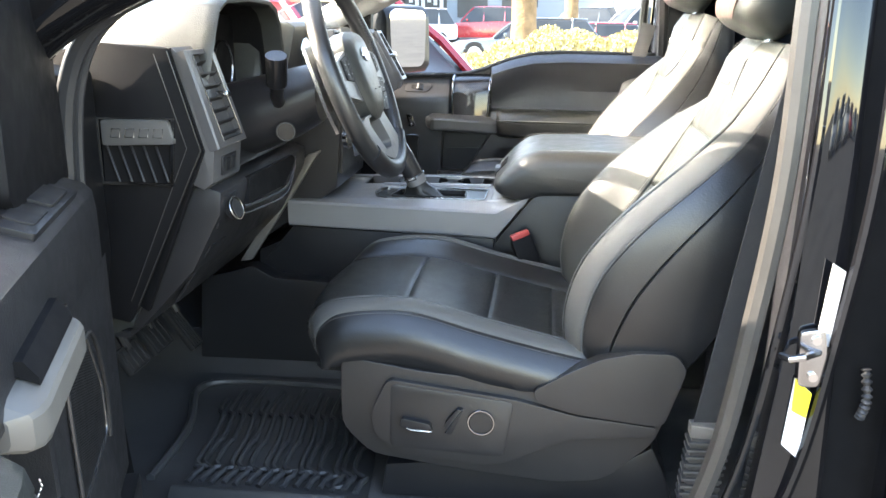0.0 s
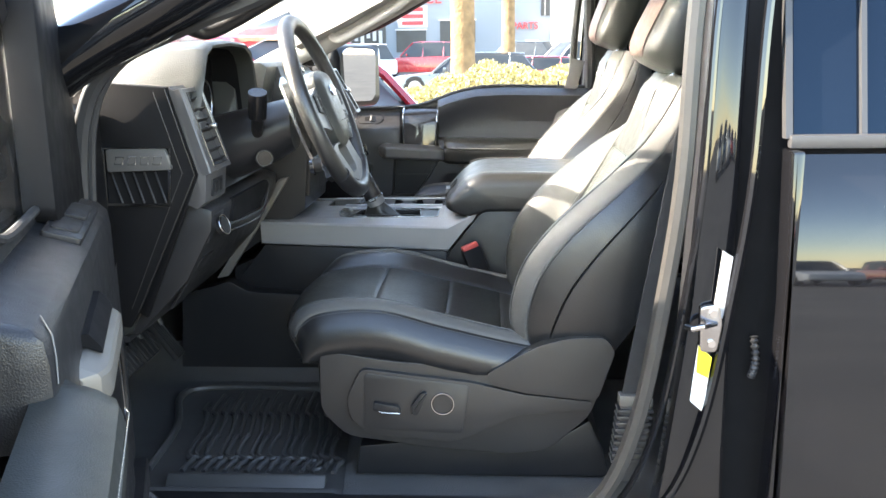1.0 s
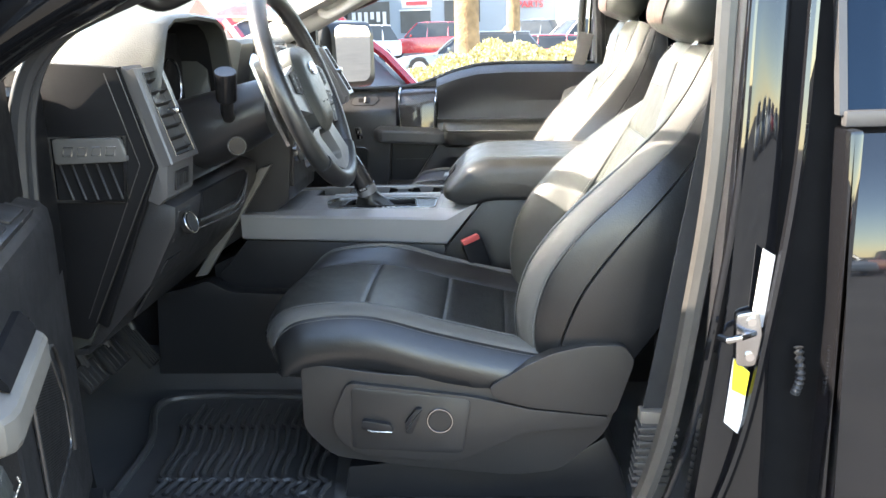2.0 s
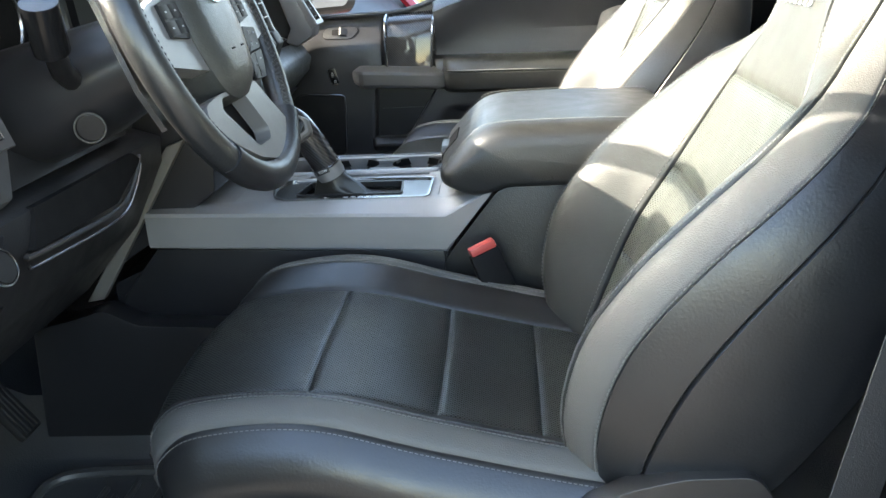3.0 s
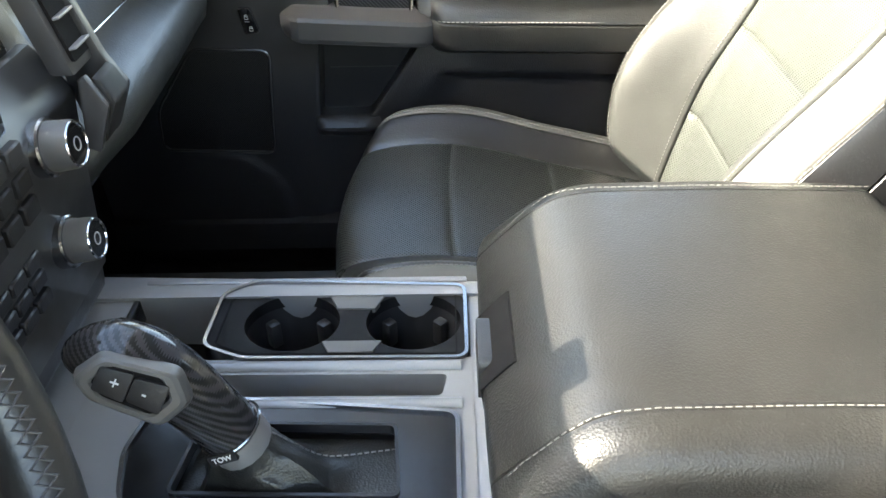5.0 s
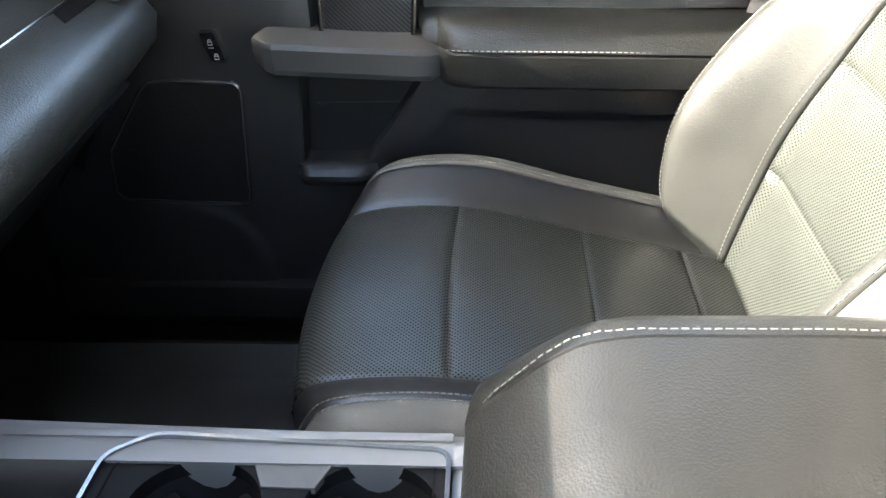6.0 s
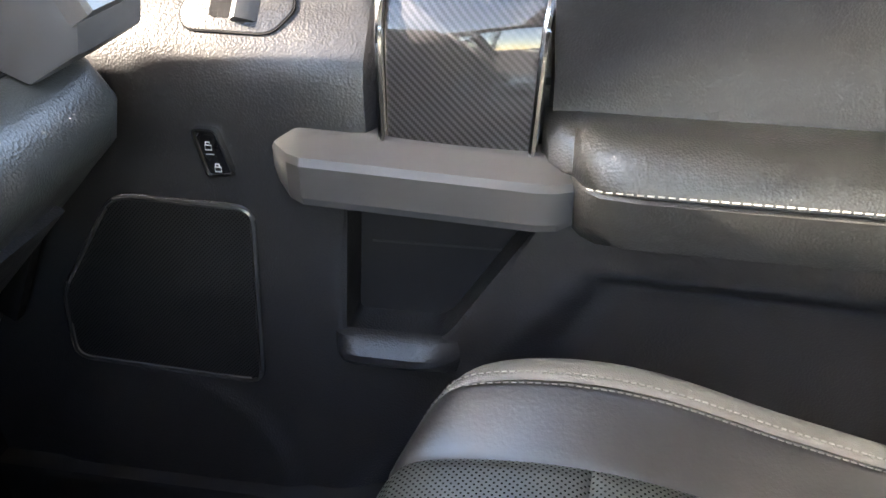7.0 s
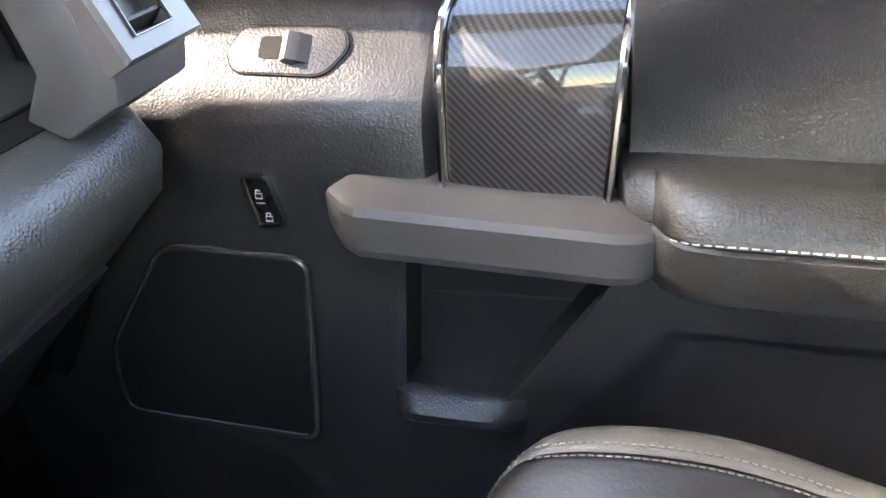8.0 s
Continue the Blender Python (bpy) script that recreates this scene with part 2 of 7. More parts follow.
def span(a, b, n):
    return [a + (b - a) * i / (n - 1) for i in range(n)]


def spans(*knots, step):
    """Values from knot to knot, no farther apart than step."""
    out = [knots[0]]
    for a, b in zip(knots, knots[1:]):
        n = max(1, math.ceil(abs(b - a) / step))
        out += [a + (b - a) * (i + 1) / n for i in range(n)]
    return out


def curve(table, s):
    """Smooth value at s from (s, value) rows."""
    if s <= table[0][0]:
        return table[0][1]
    if s >= table[-1][0]:
        return table[-1][1]
    for i in range(len(table) - 1):
        s0, v0 = table[i]
        s1, v1 = table[i + 1]
        if s0 <= s <= s1:
            m0 = (v1 - table[i - 1][1]) / (s1 - table[i - 1][0]) if i else (v1 - v0) / (s1 - s0)
            m1 = (table[i + 2][1] - v0) / (table[i + 2][0] - s0) if i + 2 < len(table) else (v1 - v0) / (s1 - s0)
            h = s1 - s0
            t = (s - s0) / h
            return (2 * t**3 - 3 * t**2 + 1) * v0 + (t**3 - 2 * t**2 + t) * h * m0 + (3 * t**2 - 2 * t**3) * v1 + (t**3 - t**2) * h * m1


def tube(path, r, n=10, loop=False, flat=1.0, up=None):
    """A round bar along points; r may be a function of the place along it from 0 to 1; flat squeezes it across up."""
    pts = [Vector(p) for p in path]
    m = len(pts)
    rings = []
    ref = Vector(up) if up else None
    for i, p in enumerate(pts):
        a = pts[(i - 1) % m] if (loop or i) else pts[i]
        b = pts[(i + 1) % m] if (loop or i < m - 1) else pts[i]
        d = (b - a).normalized()
        u = ref or (Vector((0, 0, 1)) if abs(d.z) < 0.9 else Vector((1, 0, 0)))
        s = d.cross(u).normalized()
        w = s.cross(d).normalized()
        if not up:
            ref = w
        rad = r(i / (m - 1)) if callable(r) else r
        rings.append([p + (s * math.cos(2 * math.pi * k / n) + w * flat * math.sin(2 * math.pi * k / n)) * rad for k in range(n)])
    return loft(rings, loop=loop)


def smooth_path(pts, n=8, loop=False):
    """A rounded line through points."""
    p = [Vector(q) for q in pts]
    m = len(p)
    out = []
    for i in range(m if loop else m - 1):
        a, b, c, d = (p[(i + k) % m] if loop else p[min(max(i + k, 0), m - 1)] for k in (-1, 0, 1, 2))
        for k in range(n):
            t = k / n
            out.append(0.5 * (2 * b + (c - a) * t + (2 * a - 5 * b + 4 * c - d) * t * t + (3 * b - a - 3 * c + d) * t**3))
    if not loop:
        out.append(p[-1])
    return out


def round_poly(pts, r, seg=4):
    """A polygon's corners rounded."""
    out = []
    n = len(pts)
    for i in range(n):
        p, a, b = Vector(pts[i]), Vector(pts[i - 1]), Vector(pts[(i + 1) % n])
        da, db = (a - p), (b - p)
        k = min(r, da.length * 0.45, db.length * 0.45)
        p0, p1 = p + da.normalized() * k, p + db.normalized() * k
        for s in range(seg + 1):
            t = s / seg
            out.append(tuple((1 - t) ** 2 * p0 + 2 * t * (1 - t) * p + t * t * p1))
    return out


def frame_of(outer, inner, axis, a, b, bevel=0.0):
    """A flat frame between two outlines of equally many points."""
    def put(p, h):
        return {"y": (p[0], h, p[1]), "x": (h, p[0], p[1]), "z": (p[0], p[1], h)}[axis]
    n = len(outer)
    rings = [[put(p, a) for p in outer], [put(p, b) for p in outer], [put(p, b) for p in inner], [put(p, a) for p in inner]]
    bm = bmesh.new()
    vs = [[bm.verts.new(p) for p in r] for r in rings]
    for k in range(4):
        for i in range(n):
            bm.faces.new((vs[k][i], vs[k][(i + 1) % n], vs[(k + 1) % 4][(i + 1) % n], vs[(k + 1) % 4][i]))
    if bevel:
        es = [e for e in bm.edges if e.calc_face_angle(0) > 0.9]
        bmesh.ops.recalc_face_normals(bm, faces=bm.faces)
        bmesh.ops.bevel(bm, geom=es, offset=bevel, segments=2, affect="EDGES")
    return bm


def inset(pts, d):
    """An outline moved inwards by d (points given counter-clockwise or clockwise)."""
    n = len(pts)
    area = sum(pts[i][0] * pts[(i + 1) % n][1] - pts[(i + 1) % n][0] * pts[i][1] for i in range(n))
    sg = 1 if area > 0 else -1
    out = []
    for i in range(n):
        a, p, b = Vector(pts[i - 1]), Vector(pts[i]), Vector(pts[(i + 1) % n])
        e0, e1 = (p - a).normalized(), (b - p).normalized()
        n0, n1 = Vector((-e0.y, e0.x)) * sg, Vector((-e1.y, e1.x)) * sg
        m = n0 + n1
        m = m / max(m.length_squared, 0.3) * 2 if m.length else n0
        out.append(tuple(p + m * d))
    return out


def disc(centre, normal, r, depth, n=28, bevel=0.0):
    """A short round bar, its front at centre, reaching back along the normal."""
    bm = bmesh.new()
    bmesh.ops.create_cone(bm, cap_ends=True, segments=n, radius1=r, radius2=r, depth=depth)
    if bevel:
        bmesh.ops.bevel(bm, geom=[e for e in bm.edges if e.calc_face_angle(0) > 0.8], offset=bevel, segments=2, affect="EDGES")
    nv = Vector(normal).normalized()
    m = Matrix.Translation(Vector(centre) - nv * depth / 2) @ nv.to_track_quat("Z", "Y").to_matrix().to_4x4()
    bmesh.ops.transform(bm, matrix=m, verts=bm.verts)
    return bm


def ring(centre, normal, r, w, n=32, m=8):
    nv = Vector(normal).normalized()
    q = nv.to_track_quat("Z", "Y").to_matrix()
    return tube([Vector(centre) + q @ Vector((r * math.cos(2 * math.pi * i / n), r * math.sin(2 * math.pi * i / n), 0)) for i in range(n)], w, m, loop=True, up=nv)


def stitches(path, length=0.0036, gap=0.0020, r=0.0008, lift=(0, 0, 0)):
    """A row of sewn stitches along a line."""
    pts = [Vector(p) + Vector(lift) for p in path]
    bm = bmesh.new()
    run, at = 0.0, 0.0
    for a, b in zip(pts, pts[1:]):
        d = (b - a).length
        if d < 1e-6:
            continue
        e = (b - a) / d
        while at < run + d:
            p = a + e * (at - run)
            s = e.cross(Vector((0.3, 0.2, 1))).normalized() * r
            u = e.cross(s).normalized() * r
            q = p + e * length
            ring0 = [bm.verts.new(p + k) for k in (s, u, -s, -u)]
            ring1 = [bm.verts.new(q + k) for k in (s, u, -s, -u)]
            for k in range(4):
                bm.faces.new((ring0[k], ring0[(k + 1) % 4], ring1[(k + 1) % 4], ring1[k]))
            bm.faces.new(ring0)
            bm.faces.new(list(reversed(ring1)))
            at += length + gap
        run += d
    return bm


def lettering(text, size, m, depth=0.0004):
    """Letters as a mesh, standing in the plane x, y of the pose m, centred."""
    c = bpy.data.curves.new("letters", "FONT")
    c.body, c.size, c.extrude, c.align_x, c.align_y = text, size, depth, "CENTER", "CENTER"
    ob = bpy.data.objects.new("letters", c)
    scene.collection.objects.link(ob)
    me = ob.evaluated_get(bpy.context.evaluated_depsgraph_get()).to_mesh()
    bm = bmesh.new()
    bm.from_mesh(me)
    bmesh.ops.transform(bm, matrix=m, verts=bm.verts)
    bpy.data.objects.remove(ob)
    bpy.data.curves.remove(c)
    return bm


def cast(poly, c, ang):
    """Where a ray from c at an angle leaves a polygon."""
    d = Vector((math.cos(ang), math.sin(ang)))
    best = None
    for i in range(len(poly)):
        a, b = Vector(poly[i]) - Vector(c), Vector(poly[(i + 1) % len(poly)]) - Vector(c)
        e = b - a
        den = d.x * e.y - d.y * e.x
        if abs(den) < 1e-12:
            continue
        t = (a.x * e.y - a.y * e.x) / den
        u = (a.x * d.y - a.y * d.x) / den
        if t > 0 and -1e-6 <= u <= 1 + 1e-6:
            best = t if best is None else max(best, t)
    return tuple(Vector(c) + d * (best or 0.001))


def pierced(outer, hole, c, axis, a, b, n=72, bevel=0.0):
    """A plate with one opening; both outlines seen whole from c."""
    corner = [math.atan2(p[1] - c[1], p[0] - c[0]) for p in list(outer) + list(hole)]
    angles = sorted(set([round(x, 5) for x in corner] + [round(2 * math.pi * i / n - math.pi, 5) for i in range(n)]))
    angles = [x for i, x in enumerate(angles) if i == 0 or x - angles[i - 1] > 1e-3]
    return frame_of([cast(outer, c, x) for x in angles], [cast(hole, c, x) for x in angles], axis, a, b, bevel)

# ---- the cab: shell of the truck ----
YC = 2.10            # the truck's middle line; the driver sits at lower y, the nose points to -x


def mirror_y(bm):
    bmesh.ops.transform(bm, matrix=Matrix.Translation((0, 2 * YC, 0)) @ Matrix.Diagonal((1, -1, 1, 1)), verts=bm.verts)
    return bm


floor = thing("floor", (0.2, YC, 0.6), "black carpeted cab floor of the truck", "floor", kind="structure")
part("floor_pan", box((-1.0, 1.16, 0.56), (1.95, 3.04, 0.645)), CARPET, floor)
part("toe_board", prism([(-1.02, 0.64), (-0.70, 0.645), (-0.84, 1.0), (-1.02, 1.0)], "y", 1.20, 3.0), CARPET, floor)
part("firewall", box((-1.06, 1.16, 0.60), (-1.02, 3.04, 1.40)), CARPET, floor)

roof = thing("roof", (0.7, YC, 1.8), "black cab roof with pale grey headliner", "roof", kind="structure")
part("headliner", box((0.16, 1.28, 1.83), (1.85, 2.92, 1.85), 0.006), HEADLINER, roof)
# added out of view to keep the sun off head restraints and upper backs
part("header", prism([(0.165, 1.828), (0.09, 1.752), (0.075, 1.752), (0.082, 1.778), (0.15, 1.832)], "y", 1.34, 2.86, 0.003), HEADLINER, roof, "unseen pale grey header added to shade the seat tops")
part("roof_skin", box((0.14, 1.22, 1.856), (1.95, 2.98, 1.90), 0.015), PAINT, roof)

back_wall = thing("wall_back", (1.9, YC, 0.6), "dark rear wall of the cab with window", "wall", kind="structure")
part("panel", box((1.86, 1.16, 0.645), (1.92, 3.04, 1.33)), CARPET, back_wall)
part("glass", box((1.885, 1.30, 1.33), (1.891, 2.90, 1.83)), TINT, back_wall)

# pillars and rails of both sides
for side, label in ((0, "black painted driver side door opening of the cab"), (1, "black painted passenger side door opening of the cab")):
    flip = mirror_y if side else (lambda b: b)
    frame_side = thing("door_opening", (0.0, 3.0 if side else 1.2, 0.5), label, "body side", kind="structure")
    ap = smooth_path([(-0.66, 1.13, 0.60), (-0.66, 1.13, 1.00), (-0.655, 1.14, 1.22), (-0.60, 1.16, 1.36), (-0.46, 1.18, 1.475), (-0.26, 1.21, 1.585), (-0.02, 1.24, 1.71), (0.16, 1.27, 1.80), (0.30, 1.29, 1.84)], 5)
    part("pillar_front", flip(tube(ap, lambda t: 0.062 - 0.014 * t, 12, flat=0.8)), PAINT, frame_side)
    fl = smooth_path([(-0.50, 1.185, 0.62), (-0.525, 1.19, 0.90), (-0.530, 1.195, 1.18), (-0.510, 1.20, 1.36), (-0.435, 1.205, 1.462), (-0.27, 1.225, 1.548), (-0.06, 1.25, 1.655), (0.16, 1.275, 1.775), (0.30, 1.285, 1.815)], 6)
    part("door_flange", flip(tube(fl, 0.034, 10, flat=0.75)), PAINT, frame_side)
    tr = smooth_path([(-0.66, 1.31, 1.43), (-0.46, 1.31, 1.535), (-0.26, 1.31, 1.62), (-0.04, 1.31, 1.725), (0.14, 1.31, 1.80), (0.26, 1.31, 1.84)] if not side else [(-0.62, 1.275, 1.40), (-0.46, 1.28, 1.475), (-0.26, 1.30, 1.565), (-0.04, 1.32, 1.675), (0.14, 1.32, 1.775), (0.26, 1.32, 1.83)], 5)
    part("pillar_front_trim", flip(tube(tr, 0.056, 12, flat=0.8)), HEADLINER, frame_side, "pale grey inner pillar cover")
    if side:
        part("pillar_front_cover", flip(loft([[(x, 1.345, z0), (x, 1.450, z0 + 0.01), (x, 1.458, z1 + 0.004), (x, 1.33, z1 + 0.008)] for x, z0, z1 in ((-0.41, 1.498, 1.598), (-0.26, 1.565, 1.661), (-0.04, 1.675, 1.752), (0.14, 1.775, 1.83))])), HEADLINER, frame_side, "pale grey inner pillar cover")
    gh = smooth_path([(-0.30, 1.350, 1.555), (-0.285, 1.385, 1.535), (-0.24, 1.400, 1.540), (-0.08, 1.400, 1.625), (-0.02, 1.385, 1.668), (-0.01, 1.350, 1.685)], 5)
    part("grab_bar", flip(tube(gh, 0.014, 10)), PLASTIC if not side else HEADLINER, frame_side, "pillar grab handle")
    part("roof_rail", flip(tube([(0.2, 1.28, 1.85), (0.6, 1.27, 1.88), (1.3, 1.28, 1.88), (1.9, 1.32, 1.85)], 0.045, 8)), PAINT, frame_side)
    part("rocker", flip(prism([(1.10, 0.42), (1.28, 0.42), (1.28, 0.635), (1.20, 0.65), (1.12, 0.62), (1.09, 0.55)], "x", -0.70, 2.0, 0.012)), PAINT, frame_side)
    part("sill_plate", flip(prism([(1.15, 0.636), (1.31, 0.646), (1.31, 0.66), (1.16, 0.65)], "x", -0.55, 0.42, 0.003)), PLASTIC, frame_side)
    pil = [(0.50, 0.60), (0.53, 0.80), (0.565, 1.10), (0.585, 1.45), (0.60, 1.86), (0.64, 1.86), (0.632, 1.30), (0.630, 0.85), (0.64, 0.60)]
    pm = prism(pil, "y", 1.135, 1.19, 0.012)
    for v in pm.verts:
        v.co.y += 0.06 * max(0.0, v.co.z - 1.0)
    part("pillar_middle", flip(pm), PAINT, frame_side)
    # black sheet in place of the shade between pillar and rear door
    part("gap_filler", flip(prism([(0.62, 0.60), (0.62, 1.86), (0.74, 1.86), (0.74, 0.60)], "y", 1.172, 1.196)), RECESS_SHADE, frame_side, "black filler for the shade in the door gap")
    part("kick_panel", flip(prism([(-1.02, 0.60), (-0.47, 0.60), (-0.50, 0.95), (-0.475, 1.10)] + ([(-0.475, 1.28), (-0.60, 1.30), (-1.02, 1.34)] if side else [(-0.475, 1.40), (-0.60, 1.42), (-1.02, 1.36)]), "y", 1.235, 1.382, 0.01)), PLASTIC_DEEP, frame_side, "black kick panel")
    part("pillar_trim", flip(prism([(0.55, 0.66), (0.57, 1.1), (0.60, 1.84), (0.72, 1.84), (0.74, 1.1), (0.76, 0.66)], "y", 1.20, 1.26, 0.012)), PLASTIC, frame_side)
    part("pillar_rear", flip(prism([(1.60, 0.6), (1.60, 1.3), (1.72, 1.86), (1.95, 1.86), (1.95, 0.6)], "y", 1.10, 1.20, 0.01)), PAINT, frame_side)
    sp = smooth_path([(0.585, 1.185, 1.82), (0.556, 1.17, 1.56), (0.545, 1.155, 1.30), (0.522, 1.15, 1.10), (0.490, 1.15, 0.90), (0.44, 1.155, 0.76), (0.36, 1.165, 0.69), (0.22, 1.17, 0.668), (-0.2, 1.17, 0.665), (-0.36, 1.18, 0.69), (-0.435, 1.20, 0.80), (-0.455, 1.23, 1.05), (-0.462, 1.245, 1.22), (-0.445, 1.25, 1.385), (-0.385, 1.252, 1.478), (-0.25, 1.26, 1.540), (-0.12, 1.27, 1.590), (0.06, 1.29, 1.685), (0.22, 1.30, 1.775), (0.40, 1.30, 1.81), (0.52, 1.26, 1.825)], 6, loop=False)
    cut = 7 * 6
    # one seal in two tones: sunlit run coloured lighter, shaded front run darker
    part("weatherstrip", flip(tube(sp[:cut + 1], 0.014, 8)), SEAL_LIT, frame_side, "grey rubber door seal, lightened on its sunlit run")
    part("weatherstrip", flip(tube(sp[cut:], 0.014, 8)), SEAL_DARK, frame_side, "black rubber door seal")
    for off, r in (((0.030, -0.010, 0.0), 0.0055), ((0.100, -0.022, 0.0), 0.0075)):
        part("pillar_lip", flip(tube([q + Vector(off) for q in sp[:34]], r, 8)), PAINT, frame_side, "glossy black pillar edge")
    part("weatherstrip_lip", flip(tube([q + Vector((0.012, 0.016, 0.004)) for q in sp[cut:]], 0.008, 8)), SEAL_DARK, frame_side)

# windscreen
ws = thing("windscreen", (-0.6, YC, 1.4), "clear curved windscreen above the dashboard", "windscreen", kind="structure")


def screen_at(v, u):
    x = -0.98 + 1.14 * v
    return (x - 0.10 * (1 - (2 * u - 1) ** 2), 1.24 + 1.72 * u + (0.05 - 0.10 * u) * v, 1.36 + 0.48 * v)


glass = part("glass", sheet(screen_at, span(0, 1, 8), span(0, 1, 16), 0.005), GLASS, ws)
glass.visible_shadow = False

# front body ahead of the windscreen
front = thing("front_body", (-1.6, YC, 0.4), "black painted bonnet and wings of the truck", "car body", kind="structure")


def bonnet_at(u, v):
    y = 1.16 + 1.88 * v
    return (-0.93 - 1.45 * u - 0.10 * math.sin(math.pi * v), y, 1.315 - 0.10 * u * u - 0.05 * (2 * v - 1) ** 4)


part("bonnet", sheet(bonnet_at, span(0, 1, 12), span(0, 1, 16), 0.03), PAINT, front)
part("cowl", sheet(lambda u, v: (-0.90 - 0.12 * u - 0.10 * math.sin(math.pi * v), 1.22 + 1.76 * v, 1.34 - 0.03 * u), span(0, 1, 3), span(0, 1, 12), 0.02), PLASTIC, front)
for s in (0, 1):
    flip = mirror_y if s else (lambda b: b)
    part("wing", flip(prism([(-0.66, 0.50), (-0.66, 1.28), (-0.95, 1.29), (-2.30, 1.16), (-2.42, 0.95), (-2.42, 0.55), (-2.05, 0.55), (-1.95, 0.85), (-1.70, 0.98), (-1.45, 0.97), (-1.20, 0.85), (-1.10, 0.55)], "y", 1.07, 1.17, 0.02)), PAINT, front)
part("nose", box((-2.46, 1.10, 0.50), (-2.38, 3.10, 1.18), 0.03), PAINT, front)

# ---- seats ----
def unit(v):
    return v.normalized() if v.length > 1e-9 else Vector((0, 0, 1))


def upholster(f, a_knots, b_knots, step=0.02, groove=0.004, width=0.009, outward=None, flare=0.0):
    """A stuffed panel: the surface f(a, b), drawn in along its four seams."""
    def values(k):
        a, b = k[0], k[-1]
        edge = [x * width * (1 if b > a else -1) for x in (0.0, 0.2, 0.5, 1.0)]
        inner = spans(a + edge[-1], *[x for x in k[1:-1] if min(a, b) + width * 1.2 < x < max(a, b) - width * 1.2], b - edge[-1], step=step)
        return [a + e for e in edge[:-1]] + inner + [b - e for e in reversed(edge[:-1])]

    us, vs = values(a_knots), values(b_knots)

    def g(a, b):
        p = Vector(f(a, b))
        h = 0.002
        n = unit((Vector(f(a + h, b)) - Vector(f(a - h, b))).cross(Vector(f(a, b + h)) - Vector(f(a, b - h))))
        if outward and n.dot(Vector(outward)) < 0:
            n = -n
        d = min(abs(a - us[0]), abs(a - us[-1]), abs(b - vs[0]), abs(b - vs[-1]))
        k = max(0.0, 1 - d / width)
        return p - n * groove * k * k

    return sheet(g, us, vs)


CUSHION = [(0.0, (-0.120, 0.893)), (0.03, (-0.146, 0.902)), (0.06, (-0.159, 0.926)), (0.09, (-0.152, 0.953)), (0.14, (-0.112, 0.978)), (0.27, (0.015, 0.987)), (0.41, (0.150, 0.955)), (0.53, (0.268, 0.927)), (0.64, (0.375, 0.905))]
CX = [(b, p[0]) for b, p in CUSHION]
CZ = [(b, p[1]) for b, p in CUSHION]
BX = [(0.0, 0.0), (0.25, 0.25), (0.262, 0.262), (0.27, 0.267), (0.30, 0.266), (0.335, 0.243)]
BZ = [(0.0, 0.0), (0.10, 0.0), (0.145, 0.003), (0.175, 0.016), (0.205, 0.028), (0.230, 0.024), (0.250, 0.006), (0.27, -0.020), (0.30, -0.055), (0.335, -0.09)]


def cushion_full(a, b):
    """a: across, measured along the skin; b: from below the front edge to the back."""
    s, w = (-1 if a < 0 else 1), abs(a)
    y = curve(BX, w)
    k = curve([(0.0, 0.25), (0.09, 0.55), (0.16, 1.0), (0.64, 1.0)], b)
    z = curve(CZ, b) + curve(BZ, w) * (k if w < 0.25 else 1.0)
    x = curve(CX, b) + 0.035 * (y / 0.268) ** 4 * curve([(0.0, 1), (0.14, 1), (0.4, 0), (0.64, 0)], b)
    x -= 0.042 * (1 - (y / 0.268) ** 2) * curve([(0.0, 0.25), (0.06, 0.6), (0.14, 1), (0.24, 0.45), (0.34, 0), (0.64, 0)], b)
    narrow = curve([(0.0, 0.93), (0.06, 0.965), (0.14, 1.0), (0.64, 1.0)], b)
    return (x, s * y * narrow, max(z, curve([(0.0, 0.905), (0.15, 0.893), (0.35, 0.878), (0.64, 0.880)], b)))


RECLINE = 27.0
PIVOT = Vector((0.40, 0.0, 0.92))
WING = [(-0.08, 0.070), (0.0, 0.130), (0.067, 0.154), (0.13, 0.158), (0.22, 0.138), (0.335, 0.092), (0.385, 0.070), (0.42, 0.052), (0.47, 0.040), (0.56, 0.035), (0.6, 0.03)]
MIDDLE = [(-0.06, 0.045), (0.06, 0.050), (0.15, 0.056), (0.25, 0.050), (0.40, 0.052), (0.50, 0.068), (0.545, 0.066), (0.575, 0.03)]
HALF = [(-0.06, 0.225), (0.03, 0.248), (0.10, 0.258), (0.24, 0.260), (0.33, 0.246), (0.385, 0.220), (0.42, 0.180), (0.45, 0.155), (0.50, 0.142), (0.575, 0.128)]


def back_at(a, s, t=None, extra=0.0):
    """a: across as a share of the half width; s: up the back."""
    q = abs(a)
    if t is None:
        m, w = curve(MIDDLE, s), curve(WING, s)
        e = min(1.0, max(0.0, (q - 0.5) / 0.32))
        t = m + (w - m) * e * e * (3 - 2 * e)
        if q > 0.82:
            t -= 0.035 * ((q - 0.82) / 0.18) ** 2
    d = Vector((math.sin(radians(RECLINE)), 0, math.cos(radians(RECLINE))))
    n = Vector((-d.z, 0, d.x))
    p = PIVOT + d * s + n * t
    p.y = (curve(HALF, s) + extra) * a
    return p


def edge_t(s):
    return curve(WING, s) - 0.035


